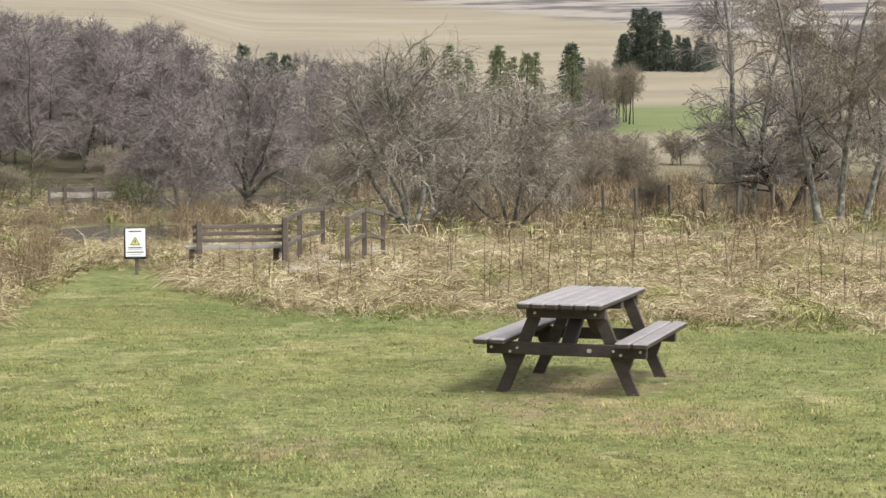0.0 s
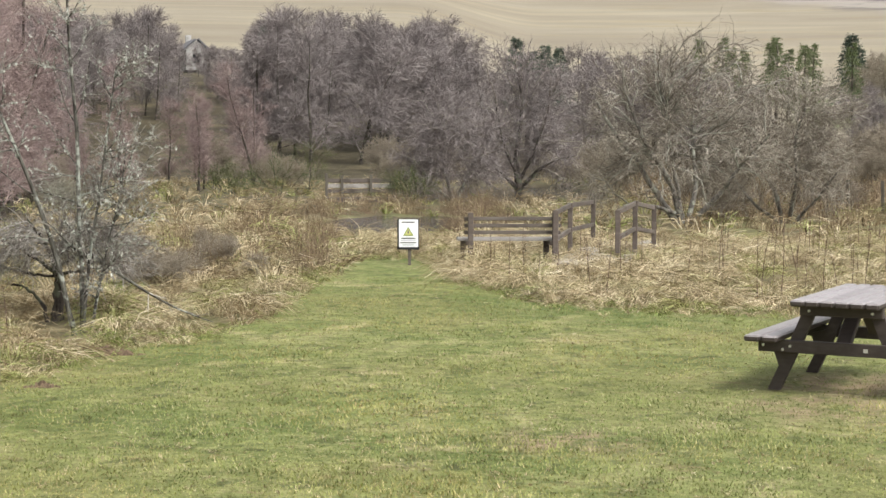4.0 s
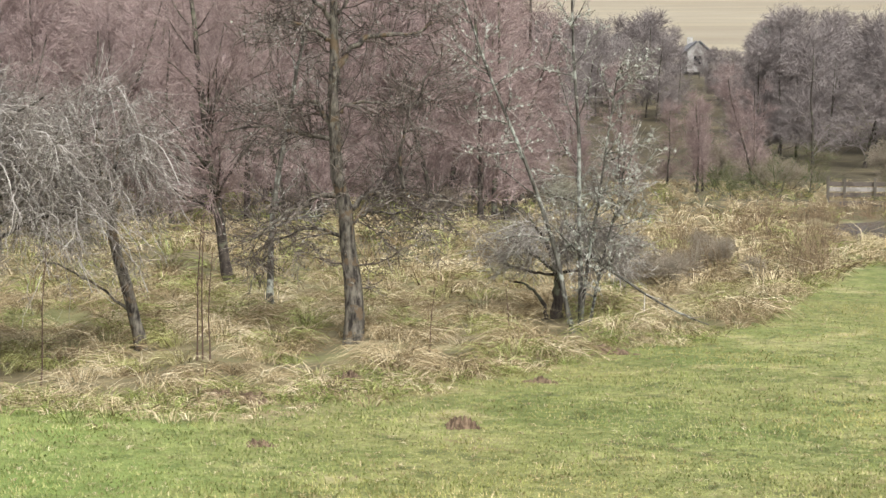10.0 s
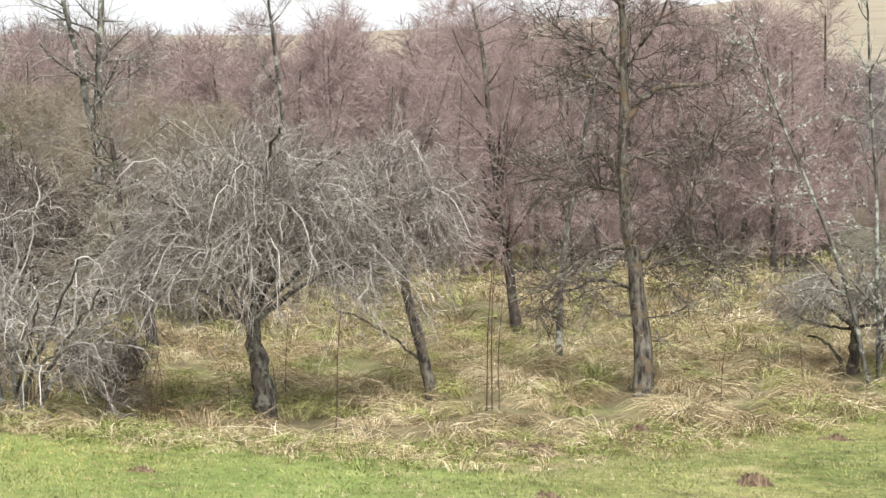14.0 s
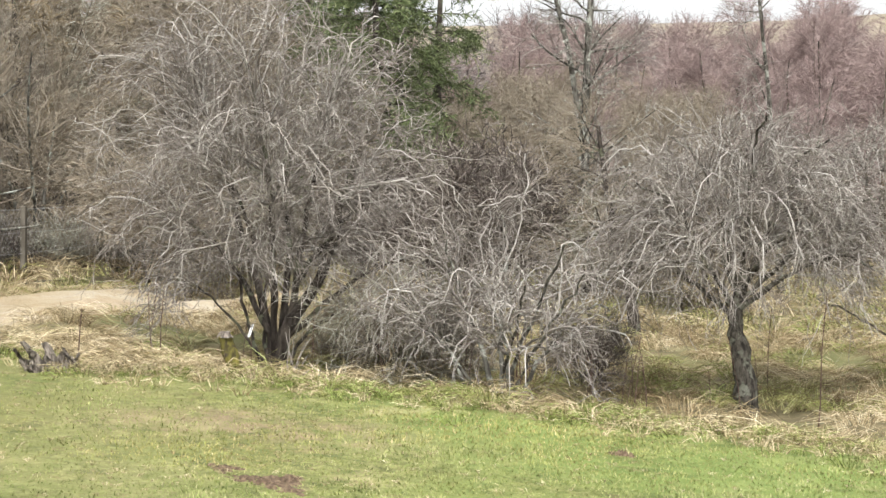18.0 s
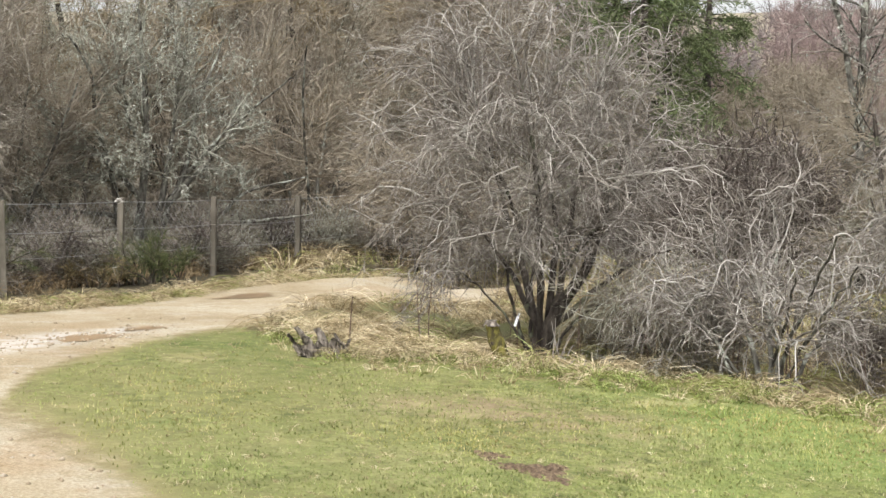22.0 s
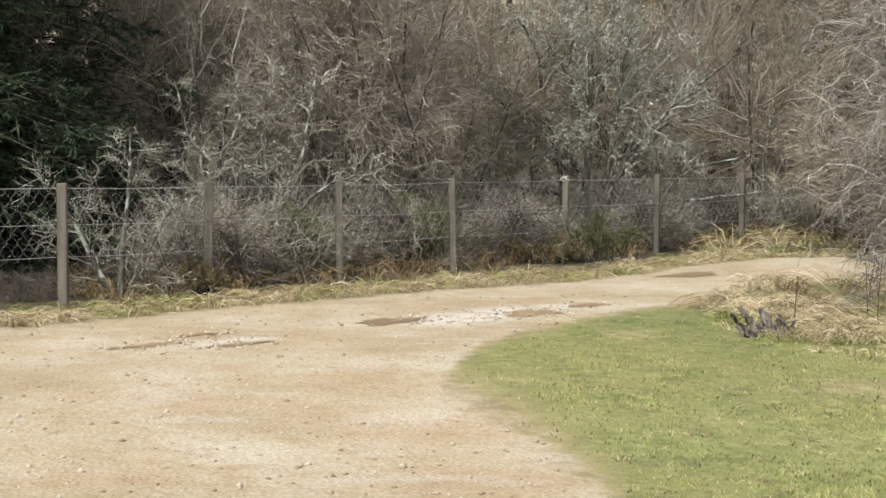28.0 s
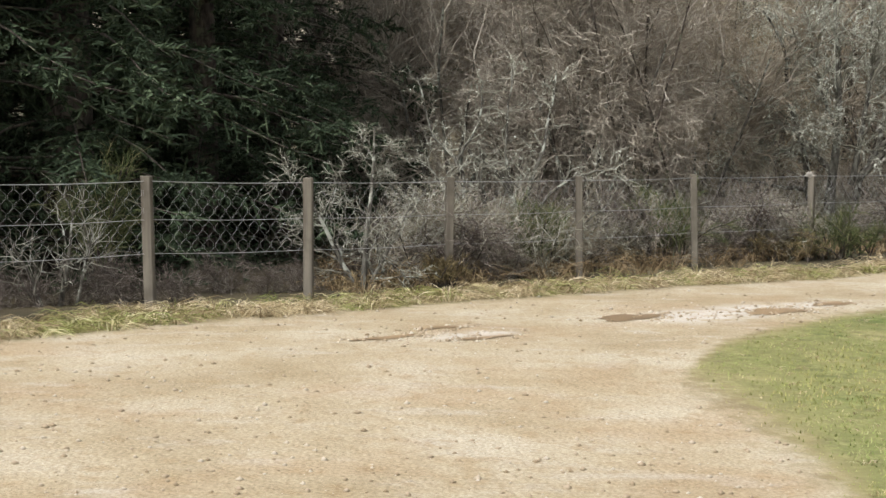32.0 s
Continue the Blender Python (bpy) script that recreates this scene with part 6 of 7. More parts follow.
def tussocks():
    # bank of bleached grass beyond the picnic table
    x, y = where_rough(GG, 760, (-18, 12), (17, 33))
    clumps("bleached_grass", GG, x, y, 84, (0.32, 0.62), 0.0044, "bleached dead tussock grass beyond the lawn", comb=0.9, hues=(0.3, 0.78))
    x, y = where_rough(GG, 1150, (12, 69), (11, 24))
    x, y = clear_of_trunks(x, y)
    clumps("tussock_grass", GG, x, y, 72, (0.2, 0.52), 0.0034, "rough tussock grass, straw and green, under the trees", comb=0.9, hues=(0.05, 0.95))
    x, y = where_rough(GG, 1000, (12, 69), (22, 38))
    clumps("thicket_grass", GG, x, y, 28, (0.3, 0.55), 0.0075, "rough dead grass on the thicket's floor", k=3, hues=(0.0, 0.92))
    x, y = where_rough(GG, 3000, (-18, 69), (11, 32))
    stuff("short_rough_grass", [blades(GG, x, y, height(x, y), 16, GG.uniform(0.08, 0.26, len(x)), 0.005, 0.8, 0.8)], STRAW_GREEN, "short rough grass between the tussocks", "grass")
    x, y = where_rough(GG, 1500, (-18, 40), (31, 85))
    ra, rd = np.degrees(np.arctan2(-x, y)), np.hypot(x, y)
    dry = ~((np.abs(ra - 11.3) < 2.9) & (rd > 30) & (rd < 46)) & ~((np.abs(ra - 7.2) < 3.6) & (rd > 61) & (rd < 81))
    x, y = x[dry], y[dry]
    clumps("pond_bank_grass", GG, x, y, 22, (0.35, 0.7), 0.012, "bleached grass on the pond's banks", k=3, hues=(0.0, 0.95))
    # pale tall grass by the root and the willow
    az = GG.uniform(61.3, 68.5, 150)
    r = np.interp(az, *LAWN_OUT) + GG.uniform(0.1, 2.4, 150)
    x, y = -np.sin(np.radians(az)) * r, np.cos(np.radians(az)) * r
    clumps("pale_grass", GG, x, y, 60, (0.22, 0.42), 0.0032, "pale tall dead grass at the lawn's edge", comb=0.7, hues=(0.35, 0.74))
    # brown reeds beyond the bank
    x, y = where_rough(GG, 900, (-18, 3), (44, 96))
    stuff("reed_bed", [blades(GG, x, y, height(x, y), 16, GG.uniform(0.5, 1.2, len(x)), 0.014, 0.3, 0.3)], REED, "brown dead reeds beyond the grassy bank", "reeds")
    # green fringe between lawn and tussocks
    az = GG.uniform(-16, 69, 1700)
    r = np.interp(az, *LAWN_OUT) + GG.normal(0.25, 0.4, 1700)
    x, y = -np.sin(np.radians(az)) * r, np.cos(np.radians(az)) * r
    clumps("lawn_fringe", GG, x, y, 22, (0.07, 0.2), 0.0036, "straggling green and dead grass along the lawn's edge", k=3, hues=(0.3, 1.2))
    # undergrowth behind the fence
    az = GG.uniform(58, 91, 440)
    r = FENCE_OFF / np.cos(np.radians(az - FENCE_NORMAL)) + GG.uniform(-0.2, 4.0, 440)
    x, y = -np.sin(np.radians(az)) * r, np.cos(np.radians(az)) * r
    clumps("fence_undergrowth", GG, x, y, 24, (0.22, 0.5), 0.006, "brown and green undergrowth behind the fence", k=3, hues=(-0.8, 0.35))
    # verge by the fence
    az = GG.uniform(60, 112, 620)
    r = np.interp(az, *ROAD_FAR) + np.abs(GG.normal(0.25, 0.45, 620))
    x, y = -np.sin(np.radians(az)) * r, np.cos(np.radians(az)) * r
    clumps("verge_grass", GG, x, y, 40, (0.14, 0.34), 0.0034, "straggling dead and green grass verge along the fence", hues=(0.1, 1.0))


tussocks()


def lawn_tufts():
    """Longer dark tufts and wisps of dead grass in the lawn."""
    for mat_, n, name, label in ((STRAW, 4000, "dead_wisps", "wisps of dead grass lying in the lawn"), (LAWN_BLADE, 5200, "grass_tufts", "longer green tufts in the lawn")):
        az, r = GG.uniform(-16, 77, n), 6.8 + 17 * GG.uniform(0, 1, n) ** 1.3
        x, y = -np.sin(np.radians(az)) * r, np.cos(np.radians(az)) * r
        lawn, road = masks(x, y)
        ok = (lawn > 0.6) & (road < 0.2)
        x, y = x[ok], y[ok]
        stuff(name, [blades(GG, x, y, height(x, y), 9, GG.uniform(0.025, 0.07, len(x)), 0.002, 1.1, 0.7, flat=0.7)], mat_, label, "grass")


lawn_tufts()


def lawn_blades():
    n = 420000
    az = GG.uniform(-16, 79, n)
    r = 6.6 + 17 * GG.uniform(0, 1, n) ** 1.35
    x, y = -np.sin(np.radians(az)) * r, np.cos(np.radians(az)) * r
    lawn, road = masks(x, y)
    ok = (lawn > GG.uniform(0.2, 0.8, n)) & (road < GG.uniform(0.0, 0.6, n)) & (GG.uniform(0, 1, n) > 0.6 * smooth((az - 58) / 12))
    tx, ty = at(-4.93, 13.8)
    ok &= (np.hypot(x - tx, y - ty) > 1.0) | (GG.uniform(0, 1, n) < 0.35)
    x, y = x[ok], y[ok]
    z = height(x, y)
    m = len(x)
    a, le = GG.uniform(0, 2 * np.pi, m), GG.uniform(0.2, 1.3, m)
    patch = np.sin(x * 2.1 + 1.7 * np.sin(y * 1.3)) * np.sin(y * 2.4 + 1.9 * np.sin(x * 0.9)) + 0.6 * np.sin(x * 5.3 + y * 3.1) * np.sin(y * 4.7 - x * 2.2)
    h = GG.uniform(0.008, 0.024, m) * (1 + 0.5 * np.clip(patch, -1, 1))
    w = GG.uniform(0.0025, 0.005, m)
    b = np.stack([np.cos(a + 1.6), np.sin(a + 1.6), 0 * a], 1) * w[:, None]
    p = np.stack([x, y, z], 1)
    tip = p + np.stack([np.cos(a) * le * h, np.sin(a) * le * h, h], 1)
    v = np.stack([p - b, p + b, tip], 1).reshape(-1, 3)
    me = quick_mesh("lawn_grass", v, np.arange(3 * m).reshape(-1, 3), [LAWN_BLADE])
    tagged(new("lawn_grass", me), "short blades of lawn grass", "grass", kind="stuff")


lawn_blades()

# ---- water ----
def pool(az, r, rx, ry, label, seed):
    """Still water lying level in its basin."""
    el = -math.degrees(math.atan2(EYE - float(base_height(*at(az, r))), r))
    sheet_patch("pond", az, el, rx, ry, az + 90, WATER, label, "pond", level=0.42, seed=seed)


pool(11.3, 40.0, 2.5, 6.4, "still dark pond reflecting the wood", 2)
pool(7.2, 71.0, 5.6, 11.5, "still dark pool beyond the fishing platform", 3)
# ---- puddles and pools ----
sheet_patch("puddle", 80.2, -6.11, 0.36, 0.2, 37, PUDDLE, "shallow brown puddle in a pothole of the track", "puddle", seed=3)
sheet_patch("puddle", 75.2, -5.88, 0.33, 0.2, 37, PUDDLE, "shallow brown puddle in a pothole of the track", "puddle", seed=4)
sheet_patch("puddle", 73.3, -5.6, 0.24, 0.15, 37, PUDDLE, "shallow brown puddle in a pothole of the track", "puddle", seed=5)
sheet_patch("puddle", 69.7, -4.5, 0.5, 0.22, 37, PUDDLE, "long brown puddle in the track's rut", "puddle", seed=6)
sheet_patch("puddle", 88.7, -6.88, 0.32, 0.08, 37, PUDDLE, "small muddy pothole", "puddle", seed=7)
sheet_patch("puddle", 85.3, -6.9, 0.28, 0.07, 37, PUDDLE, "small muddy pothole", "puddle", seed=8)

sheet_patch("puddle", 86.7, -6.5, 0.22, 0.08, 37, PUDDLE, "small muddy pothole", "puddle", seed=9)

# ---- loose stones on the track ----


def pebbles():
    g = np.random.default_rng(77)
    n = 3200
    az = g.uniform(70, 104, n)
    r = 6.6 + 11 * g.uniform(0, 1, n) ** 1.6
    for pa, pe, k in ((78.4, -6.1, 260), (75.2, -5.85, 260), (87.3, -6.8, 220)):
        pr = reach(pa, pe)
        az = np.concatenate([az, g.normal(pa, 1.3, k)])
        r = np.concatenate([r, g.normal(pr, 0.35, k)])
    big = np.zeros(len(az))
    for pa, pe, w, d in ((80.2, -6.11, 0.42, 0.26), (75.2, -5.88, 0.4, 0.26), (73.3, -5.6, 0.3, 0.2), (88.7, -6.88, 0.4, 0.14), (85.3, -6.9, 0.36, 0.13), (86.7, -6.5, 0.3, 0.12)):
        q, ring = g.uniform(0, 2 * np.pi, 46), g.normal(1.0, 0.3, 46)
        px, py = at(pa, reach(pa, pe))
        u, v = np.cos(q) * ring * w, np.sin(q) * ring * d
        sx, sy = px - 0.6 * u + 0.8 * v, py + 0.8 * u + 0.6 * v
        az, r, big = np.concatenate([az, np.degrees(np.arctan2(-sx, sy))]), np.concatenate([r, np.hypot(sx, sy)]), np.concatenate([big, np.ones(46)])
    x, y = -np.sin(np.radians(az)) * r, np.cos(np.radians(az)) * r
    lawn, road = masks(x, y)
    ok = road > 0.5
    x, y, big = x[ok], y[ok], big[ok]
    z = height(x, y)
    m = len(x)
    s = 0.004 + 0.02 * g.uniform(0, 1, m) ** 3.5 + big * g.uniform(0.0, 0.008, m)
    cube = np.array([(1, 0, 0), (0, 1, 0), (-1, 0, 0), (0, -1, 0), (0, 0, 0.7), (0, 0, -0.6)], float)
    v = (cube[None] * g.uniform(0.6, 1.3, (m, 6, 1)) * s[:, None, None]) + np.stack([x, y, z + s * 0.2], 1)[:, None]
    tri = np.array([(0, 1, 4), (1, 2, 4), (2, 3, 4), (3, 0, 4), (1, 0, 5), (2, 1, 5), (3, 2, 5), (0, 3, 5)])
    f = (tri[None] + 6 * np.arange(m)[:, None, None]).reshape(-1, 3)
    st = Mat("gravel_stone", 0.9)
    st.colour(st.ramp(st.island(), [(0, (0.26, 0.2, 0.13)), (0.6, (0.38, 0.31, 0.225)), (1, (0.52, 0.47, 0.395))]))
    tagged(new("gravel", quick_mesh("gravel", v.reshape(-1, 3), f, [st.m])), "loose pale gravel on the track", "gravel", kind="stuff")


pebbles()

# ---- molehills and worn earth on the lawn ----


def mound(az, el, rx, ry, h, seed, name="molehill", label="small scattered molehill of brown earth on the lawn"):
    g = np.random.default_rng(seed)
    x0, y0 = at(az, reach(az, el))
    n = 24
    u, v = np.meshgrid(np.linspace(-1, 1, n), np.linspace(-1, 1, n), indexing="ij")
    q = np.sqrt(u * u + v * v)
    x, y = x0 + u * rx, y0 + v * ry
    z = height(x, y) + h * 1.5 * np.maximum(0, smooth(1.1 - q * (1 + 0.3 * np.sin(3 * np.arctan2(v, u) + seed))) * g.uniform(0.25, 1.1, q.shape) - 0.22) - 0.012
    idx = np.arange(n * n).reshape(n, n)
    f = np.stack([idx[:-1, :-1], idx[1:, :-1], idx[1:, 1:], idx[:-1, 1:]], -1).reshape(-1, 4)
    me = quick_mesh(name, np.stack([x, y, z], -1).reshape(-1, 3), f, [EARTH])
    tagged(new(name, me), label, "molehill", "molehills on the lawn")


for i, (a, e, w, h) in enumerate(((26.1, -10.1, 0.18, 0.08), (21.15, -7.4, 0.4, 0.08), (23.3, -8.45, 0.2, 0.05), (30.1, -8.6, 0.28, 0.09),
                                  (33.6, -9.15, 0.4, 0.08), (26.4, -8.1, 0.34, 0.07), (33.2, -10.7, 0.15, 0.05), (47.3, -9.55, 0.16, 0.04),
                                  (59.5, -10.6, 0.45, 0.035), (30.7, -8.9, 0.3, 0.06), (61.2, -10.1, 0.25, 0.025))):
    mound(a, e, w, w * 0.7, h, 500 + i)

# ---- stumps, roots, dead stalks ----


def stump():
    x, y = at(60.5, reach(60.5, -6.85) + 0.1)
    t = thing("stump", Matrix.Translation((x, y, hz(x, y))), "broken stump covered in yellow-green moss", "stump")
    g = np.random.default_rng(9)
    P, R = stem(g, (0, 0, -0.1), (-0.35 * math.cos(1.06), -0.35 * math.sin(1.06), 1), 0.55, 8, 0.05, 0.085, 0.7)
    v, f = tubes([(P, R)], 10)
    v = v + g.normal(size=v.shape) * 0.012
    part("wood", quick_mesh("wood", v, f, [MOSS], smooth_shade=True), MOSS, t)
    b = bmesh.new()
    bmesh.ops.create_cone(b, cap_ends=True, segments=10, radius1=0.078, radius2=0.05, depth=0.05, matrix=Matrix.Translation(Vector(P[0, -1])))
    part("broken_top", b, DEADWOOD, t)


stump()


def root_plate():
    x, y = at(66.75, reach(66.75, -6.65) + 0.1)
    t = thing("dead_root", Matrix.Translation((x, y, hz(x, y))), "torn grey tree root with splintered prongs at the lawn's edge", "dead root")
    g = np.random.default_rng(12)
    a = radians(68)
    side = np.array([math.cos(a), math.sin(a), 0])
    prongs = [(-0.14, -0.35, 0.3, 0.014), (0.24, -0.75, 0.3, 0.022), (0.2, -0.7, 0.26, 0.02), (-0.16, -0.1, 0.34, 0.06), (-0.08, -0.15, 0.28, 0.075), (0.02, -0.3, 0.2, 0.075), (0.12, -0.4, 0.15, 0.06), (-0.2, 0.0, 0.22, 0.05)]
    prongs += [(g.uniform(-0.24, 0.1), g.normal(-0.1, 0.25), g.uniform(0.07, 0.2), g.uniform(0.014, 0.03)) for _ in range(44)]
    for off, lean, ln, rad in prongs:
        ln *= 1.15
        P, R = stem(g, side * off + np.array([g.normal(0, 0.06), g.normal(0, 0.06), -0.06]), side * lean + np.array([g.normal(0, 0.12), g.normal(0, 0.12), 0.9]), ln, 6, 0.1, rad, 0.4)
        v, f = tubes([(P, R)], 7)
        part("prong", quick_mesh("prong", v + g.normal(size=v.shape) * 0.008, f, [DEADWOOD]), DEADWOOD, t)


root_plate()


def fallen_branch():
    x, y = at(21.8, 18.2)
    a = radians(20)
    side = np.array([math.cos(a), math.sin(a), 0])
    t = thing("fallen_branch", Matrix.Translation((x, y, hz(x, y))), "pale broken branch leaning down onto the grass", "branch")
    g = np.random.default_rng(21)
    P, R = stem(g, (0, 0, 0.82), side * 1.45 - np.array([side[1] * 0.0, 0.25, 0.95]), 1.6, 9, 0.035, 0.022, 0.3, rise=0.03)
    P[0, :, 2] = np.maximum(P[0, :, 2], 0.03)
    part("branch", quick_mesh("branch", *tubes([(P, R)], 6), [BARK_LICHEN], smooth_shade=True), BARK_LICHEN, t)
    Q = shoots(g, P, R, 5, (0.4, 1), (40, 15), 0.4, 4, 0.02, 0.1, thick=0.5)
    part("side_spray", quick_mesh("side_spray", *tubes([Q], 3), [TWIG_PALE]), TWIG_PALE, t)


fallen_branch()


def stalks(places, label="tall dead docken stalk"):
    g = np.random.default_rng(31)
    for az, r, h, rad in places:
        x, y = at(az, r)
        t = thing("dead_stalk", Matrix.Translation((x, y, hz(x, y))), label, "plant", "dead stalks")
        P, R = stem(g, (0, 0, -0.05), (g.normal(0, 0.06), g.normal(0, 0.06), 1), h, 6, 0.04, rad, 0.4)
        Q = shoots(g, P, R, 9, (0.45, 1.0), (28, 10), h * 0.12, 3, -0.02, 0.15, thick=0.7, least=0.002)
        part("stem", quick_mesh("stem", *tubes([(P, R), Q], 3), [STALK]), STALK, t)


SG = np.random.default_rng(606)
stalks([(35.1, 14.5, 1.35, 0.009), (35.3, 14.6, 1.3, 0.009), (34.85, 14.4, 1.0, 0.008), (27.2, 15.6, 0.75, 0.007), (24.4, 16.5, 0.55, 0.007), (40.6, 14.2, 1.2, 0.008),
        (46.4, 14.0, 0.7, 0.008), (47.0, 14.1, 0.6, 0.008), (66.2, 15.2, 0.55, 0.008), (63.4, 15.6, 0.75, 0.008), (50.8, 14.3, 0.9, 0.007), (48.4, 14.4, 0.8, 0.006)])
bank = [(SG.uniform(-15, 9), SG.uniform(20, 31)) for _ in range(110)]
stalks([(a, r, SG.uniform(0.5, 1.05), 0.006) for a, r in bank if r > np.interp(a, *LAWN_OUT) + 0.8])
stalks([(SG.uniform(42, 64), SG.uniform(14.6, 17), SG.uniform(0.4, 1.0), 0.006) for _ in range(40)])

# ---- rushes and broom ----


def rushes():
    x, y = where_rough(SG, 16, (13.5, 19), (23, 31))
    x2, y2 = where_rough(SG, 26, (-13, 2), (30, 46))
    x3, y3 = where_rough(SG, 150, (7.0, 16.5), (31, 52))
    pa, pr = np.degrees(np.arctan2(-x3, y3)), np.hypot(x3, y3)
    wet = (np.radians(pa - 11.3) * pr / 2.3) ** 2 + ((pr - 40) / 6.2) ** 2 > 1
    low = (np.abs(pa - 11.3) > 2.0) | (pr > 46)
    x2, y2 = np.concatenate([x2, x3[wet & low]]), np.concatenate([y2, y3[wet & low]])
    a = np.array([at(29.0, 24), at(29.3, 23.7), at(10.1, 28.5), at(10.4, 28.3), at(8.3, 28)])
    x, y = np.concatenate([x, x2, a[:, 0]]), np.concatenate([y, y2, a[:, 1]])
    stuff("dead_rushes", [blades(SG, x, y, height(x, y), 60, SG.uniform(0.5, 0.95, len(x)), 0.004, 0.22, 0.2)], REED, "brown dead rushes by the wet ground", "rushes")


rushes()


def broom(az, r, h, w, label, seed, mat=BROOM):
    x, y = at(az, r)
    t = thing("broom_bush", Matrix.Translation((x, y, hz(x, y))), label, "bush", "broom bushes")
    g = np.random.default_rng(seed)
    lines = [stem(g, (g.normal(0, w * 0.25), g.normal(0, w * 0.25), -0.05), (g.normal(0, 0.5) * w, g.normal(0, 0.5) * w, 1), h * g.uniform(0.6, 1.05), 6, 0.16, 0.012, 0.4) for _ in range(18)]
    P, R = np.concatenate([l[0] for l in lines]), np.concatenate([l[1] for l in lines])
    Q = shoots(g, P, R, 12, (0.3, 1), (30, 12), h * 0.45, 5, 0.08, 0.14, thick=0.6, least=0.004)
    Q2 = shoots(g, *Q, 6, (0.2, 1), (26, 12), h * 0.22, 3, 0.08, 0.12, thick=0.8, least=0.0035)
    for l in lines:
        part("stem", quick_mesh("stem", *tubes([l], 4), [BARK_DARK]), BARK_DARK, t)
    part("foliage", quick_mesh("foliage", *tubes([Q, Q2], 3), [mat]), mat, t)


broom(73.0, 22.3, 0.72, 0.9, "green broom bush leaning over the fence", 41)
broom(73.7, 22.4, 0.55, 0.8, "green broom bush by the fence", 42)
broom(86.6, 17.6, 0.42, 0.4, "tuft of yellowish dead broom in the verge", 45, BROOM_DRY)
broom(98.4, 17.9, 1.4, 0.2, "tall yellowish broom behind the fence", 46)
broom(83.4, 19.3, 0.95, 0.35, "upright green broom behind the fence", 50)
broom(78.9, 21.0, 1.0, 0.35, "upright green broom behind the fence", 51)
broom(74.9, 22.0, 0.5, 0.9, "bent brown dead broom stems by the fence", 52, BROOM_DRY)
broom(14.9, 66, 2.6, 2.2, "dark green gorse bush on the pond's bank", 47)
broom(10.6, 57, 1.5, 1.3, "green gorse beside the far bench", 48)
broom(17.1, 68, 1.6, 1.6, "green gorse bush on the pond's bank", 49)

# ---- far houses among the trees ----


def house(az, r, w, d, h, turn, label):
    x, y = at(az, r)
    t = thing("house", pose(x, y, hz(x, y), 0, 0, az + turn), label, "house", "far houses")
    b = box(w, d, h, (0, 0, h / 2), bevel=0)
    part("wall", b, RENDERED, t)
    rh = w * 0.45
    for yy in (-d / 2, d / 2):
        g = bmesh.new()
        g.faces.new([g.verts.new(c) for c in ((-w / 2, yy, h), (w / 2, yy, h), (0, yy, h + rh))])
        part("gable", g, RENDERED, t)
    for s in (-1, 1):
        part("roof", bar((s * (w / 2 + 0.3) * 0.5 + s * 0.1, -d / 2 - 0.3, h + rh * 0.52), (s * (w / 2 + 0.3) * 0.5 + s * 0.1, d / 2 + 0.3, h + rh * 0.52),
                         math.hypot(w / 2, rh) * 1.12, 0.16, up=(s * rh, 0, w / 2), bevel=0), SLATE, t)
    part("window", box(1.0, 0.1, 1.2, (0, -d / 2 - 0.04, h * 0.55), bevel=0), BLACK, t)
    part("chimney", box(0.7, 0.7, 1.4, (0, d / 2 - 0.6, h + rh + 0.3), bevel=0), RENDERED, t)


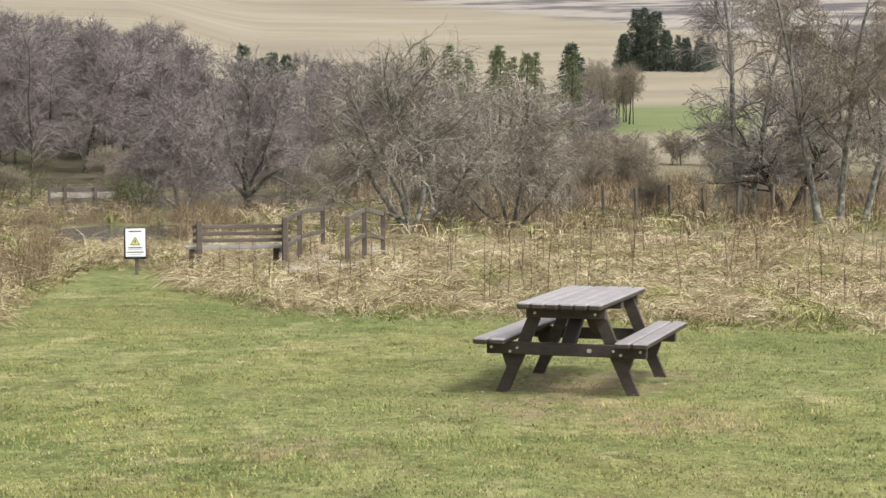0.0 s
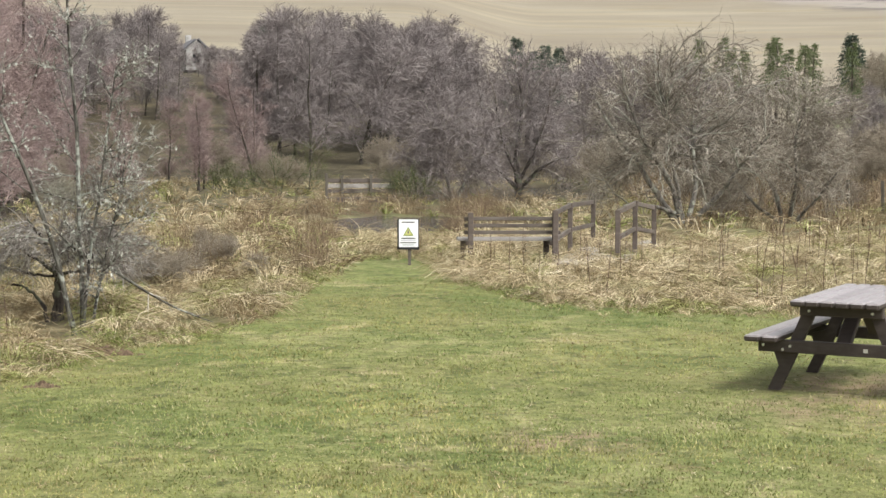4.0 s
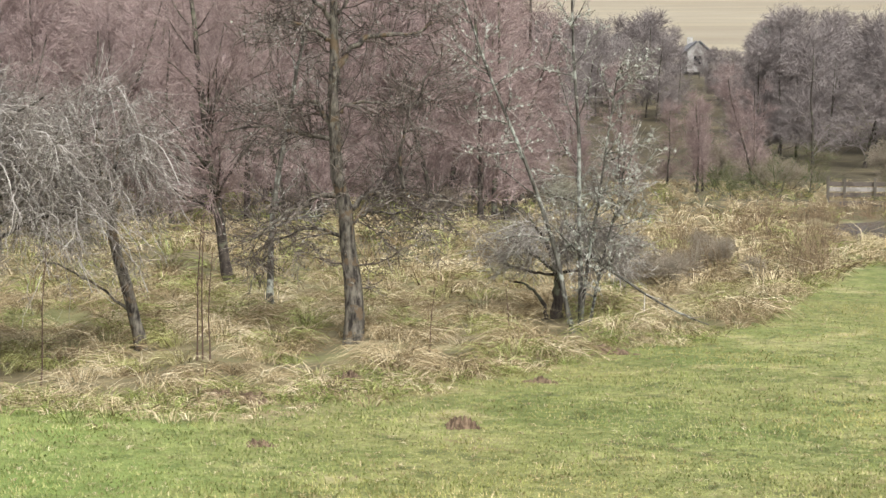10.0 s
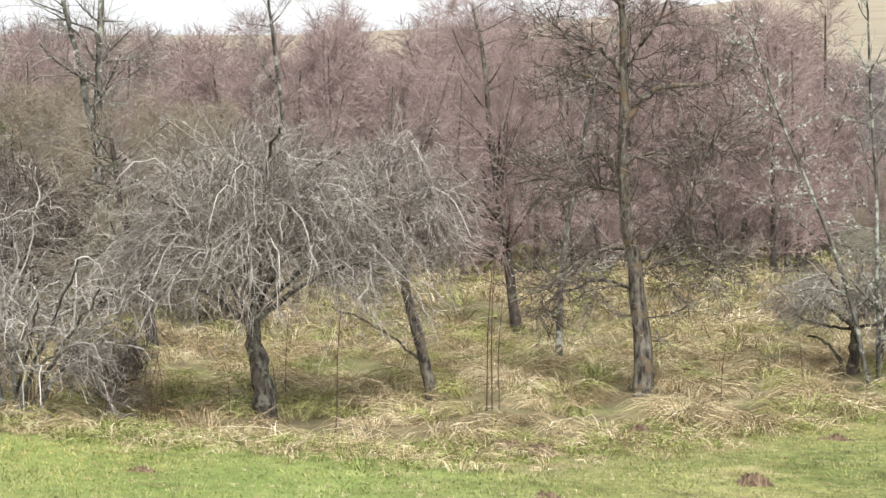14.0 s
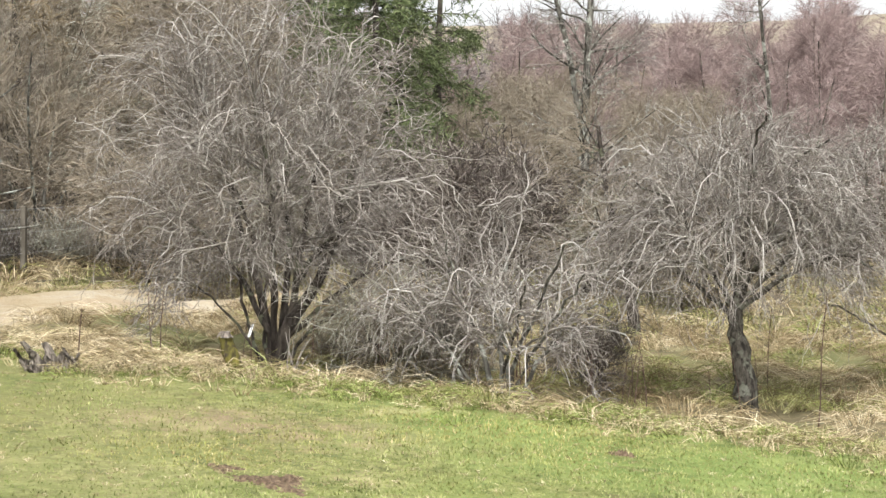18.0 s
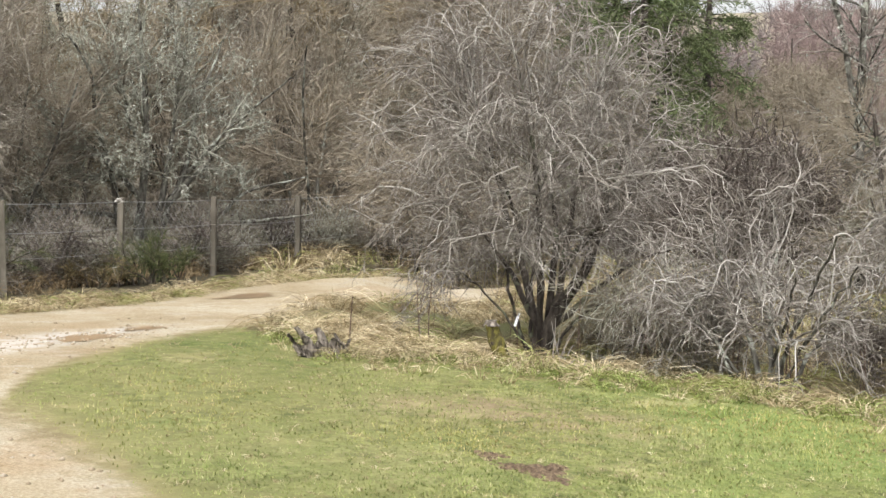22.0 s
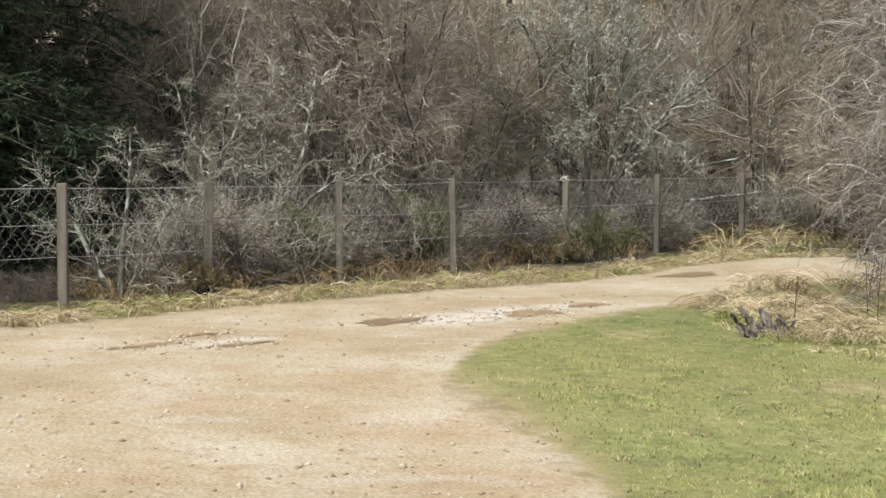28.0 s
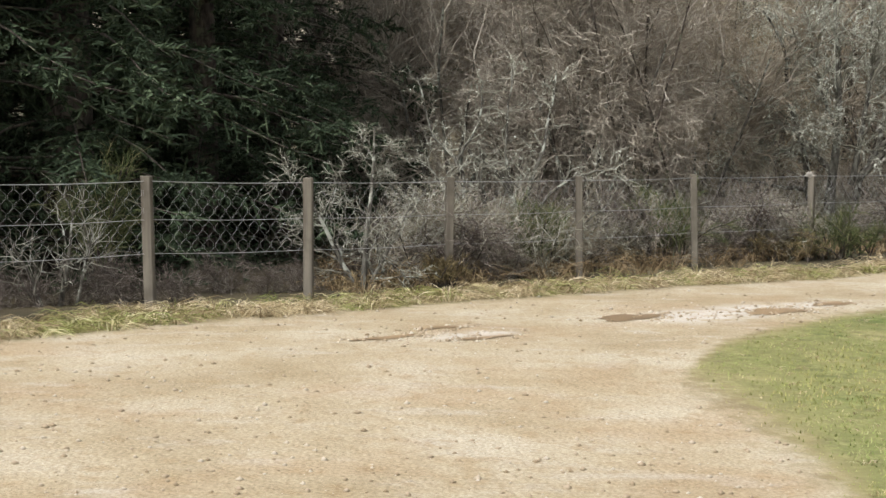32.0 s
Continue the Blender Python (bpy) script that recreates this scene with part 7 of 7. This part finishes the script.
house(18.1, 212, 2.6, 8, 2.6, 8, "white limewashed cottage with slate roof among bare trees")
house(20.4, 232, 2.6, 9, 3.4, -10, "pale cottage with slate roof among bare trees")


# ---- distant marker posts by the reeds ----
for i in range(9):
    x, y = at(-12.5 + i * 1.15, 48 + 0.4 * i)
    ob = part("field_post", box(0.09, 0.09, 1.2, (0, 0, 0.4)), POST)
    ob.matrix_world = pose(x, y, hz(x, y), SG.uniform(-3, 3), SG.uniform(-3, 3), SG.uniform(0, 90))
    tagged(ob, "short weathered field fence post", "fence post", "field fence posts")


# ---- pale sticks and a white scrap by the large willow ----


def pale_sticks():
    g = np.random.default_rng(91)
    for k in range(9):
        az = 58.6 + g.normal(0, 0.45)
        x, y = at(az, reach(az, -6.95) + g.uniform(0.05, 0.3))
        t = thing("dead_stick", Matrix.Translation((x, y, hz(x, y))), "bleached dead stick leaning at the lawn's edge", "stick", "bleached sticks")
        P, R = stem(g, (0, 0, -0.03), (g.normal(0.3, 0.5), g.normal(0.2, 0.4), 1), g.uniform(0.25, 0.6), 6, 0.08, 0.008, 0.4)
        part("wood", quick_mesh("wood", *tubes([(P, R)], 5), [TWIG_PALE]), TWIG_PALE, t)


pale_sticks()


def white_scrap():
    g = np.random.default_rng(93)
    x, y = at(60.3, 15.75)
    t = thing("plastic_scrap", pose(x, y, hz(x, y) + 0.42, 0, 0, 60), "torn scrap of white plastic caught on twigs", "scrap")
    u, v = np.meshgrid(np.linspace(-0.013, 0.013, 5), np.linspace(-0.06, 0.06, 9), indexing="ij")
    w_ = 0.03 * np.sin(v * 30) + g.normal(0, 0.012, u.shape)
    idx = np.arange(45).reshape(5, 9)
    f = np.stack([idx[:-1, :-1], idx[1:, :-1], idx[1:, 1:], idx[:-1, 1:]], -1).reshape(-1, 4)
    part("sheet", quick_mesh("sheet", np.stack([u + v * 0.35, w_, v], -1).reshape(-1, 3), f, [WHITE]), WHITE, t)
    P, R = stem(g, (0.0, 0.02, -0.45), (0.02, 0, 1), 0.55, 5, 0.03, 0.006)
    part("twig", quick_mesh("twig", *tubes([(P, R)], 4), [STALK]), STALK, t)


white_scrap()
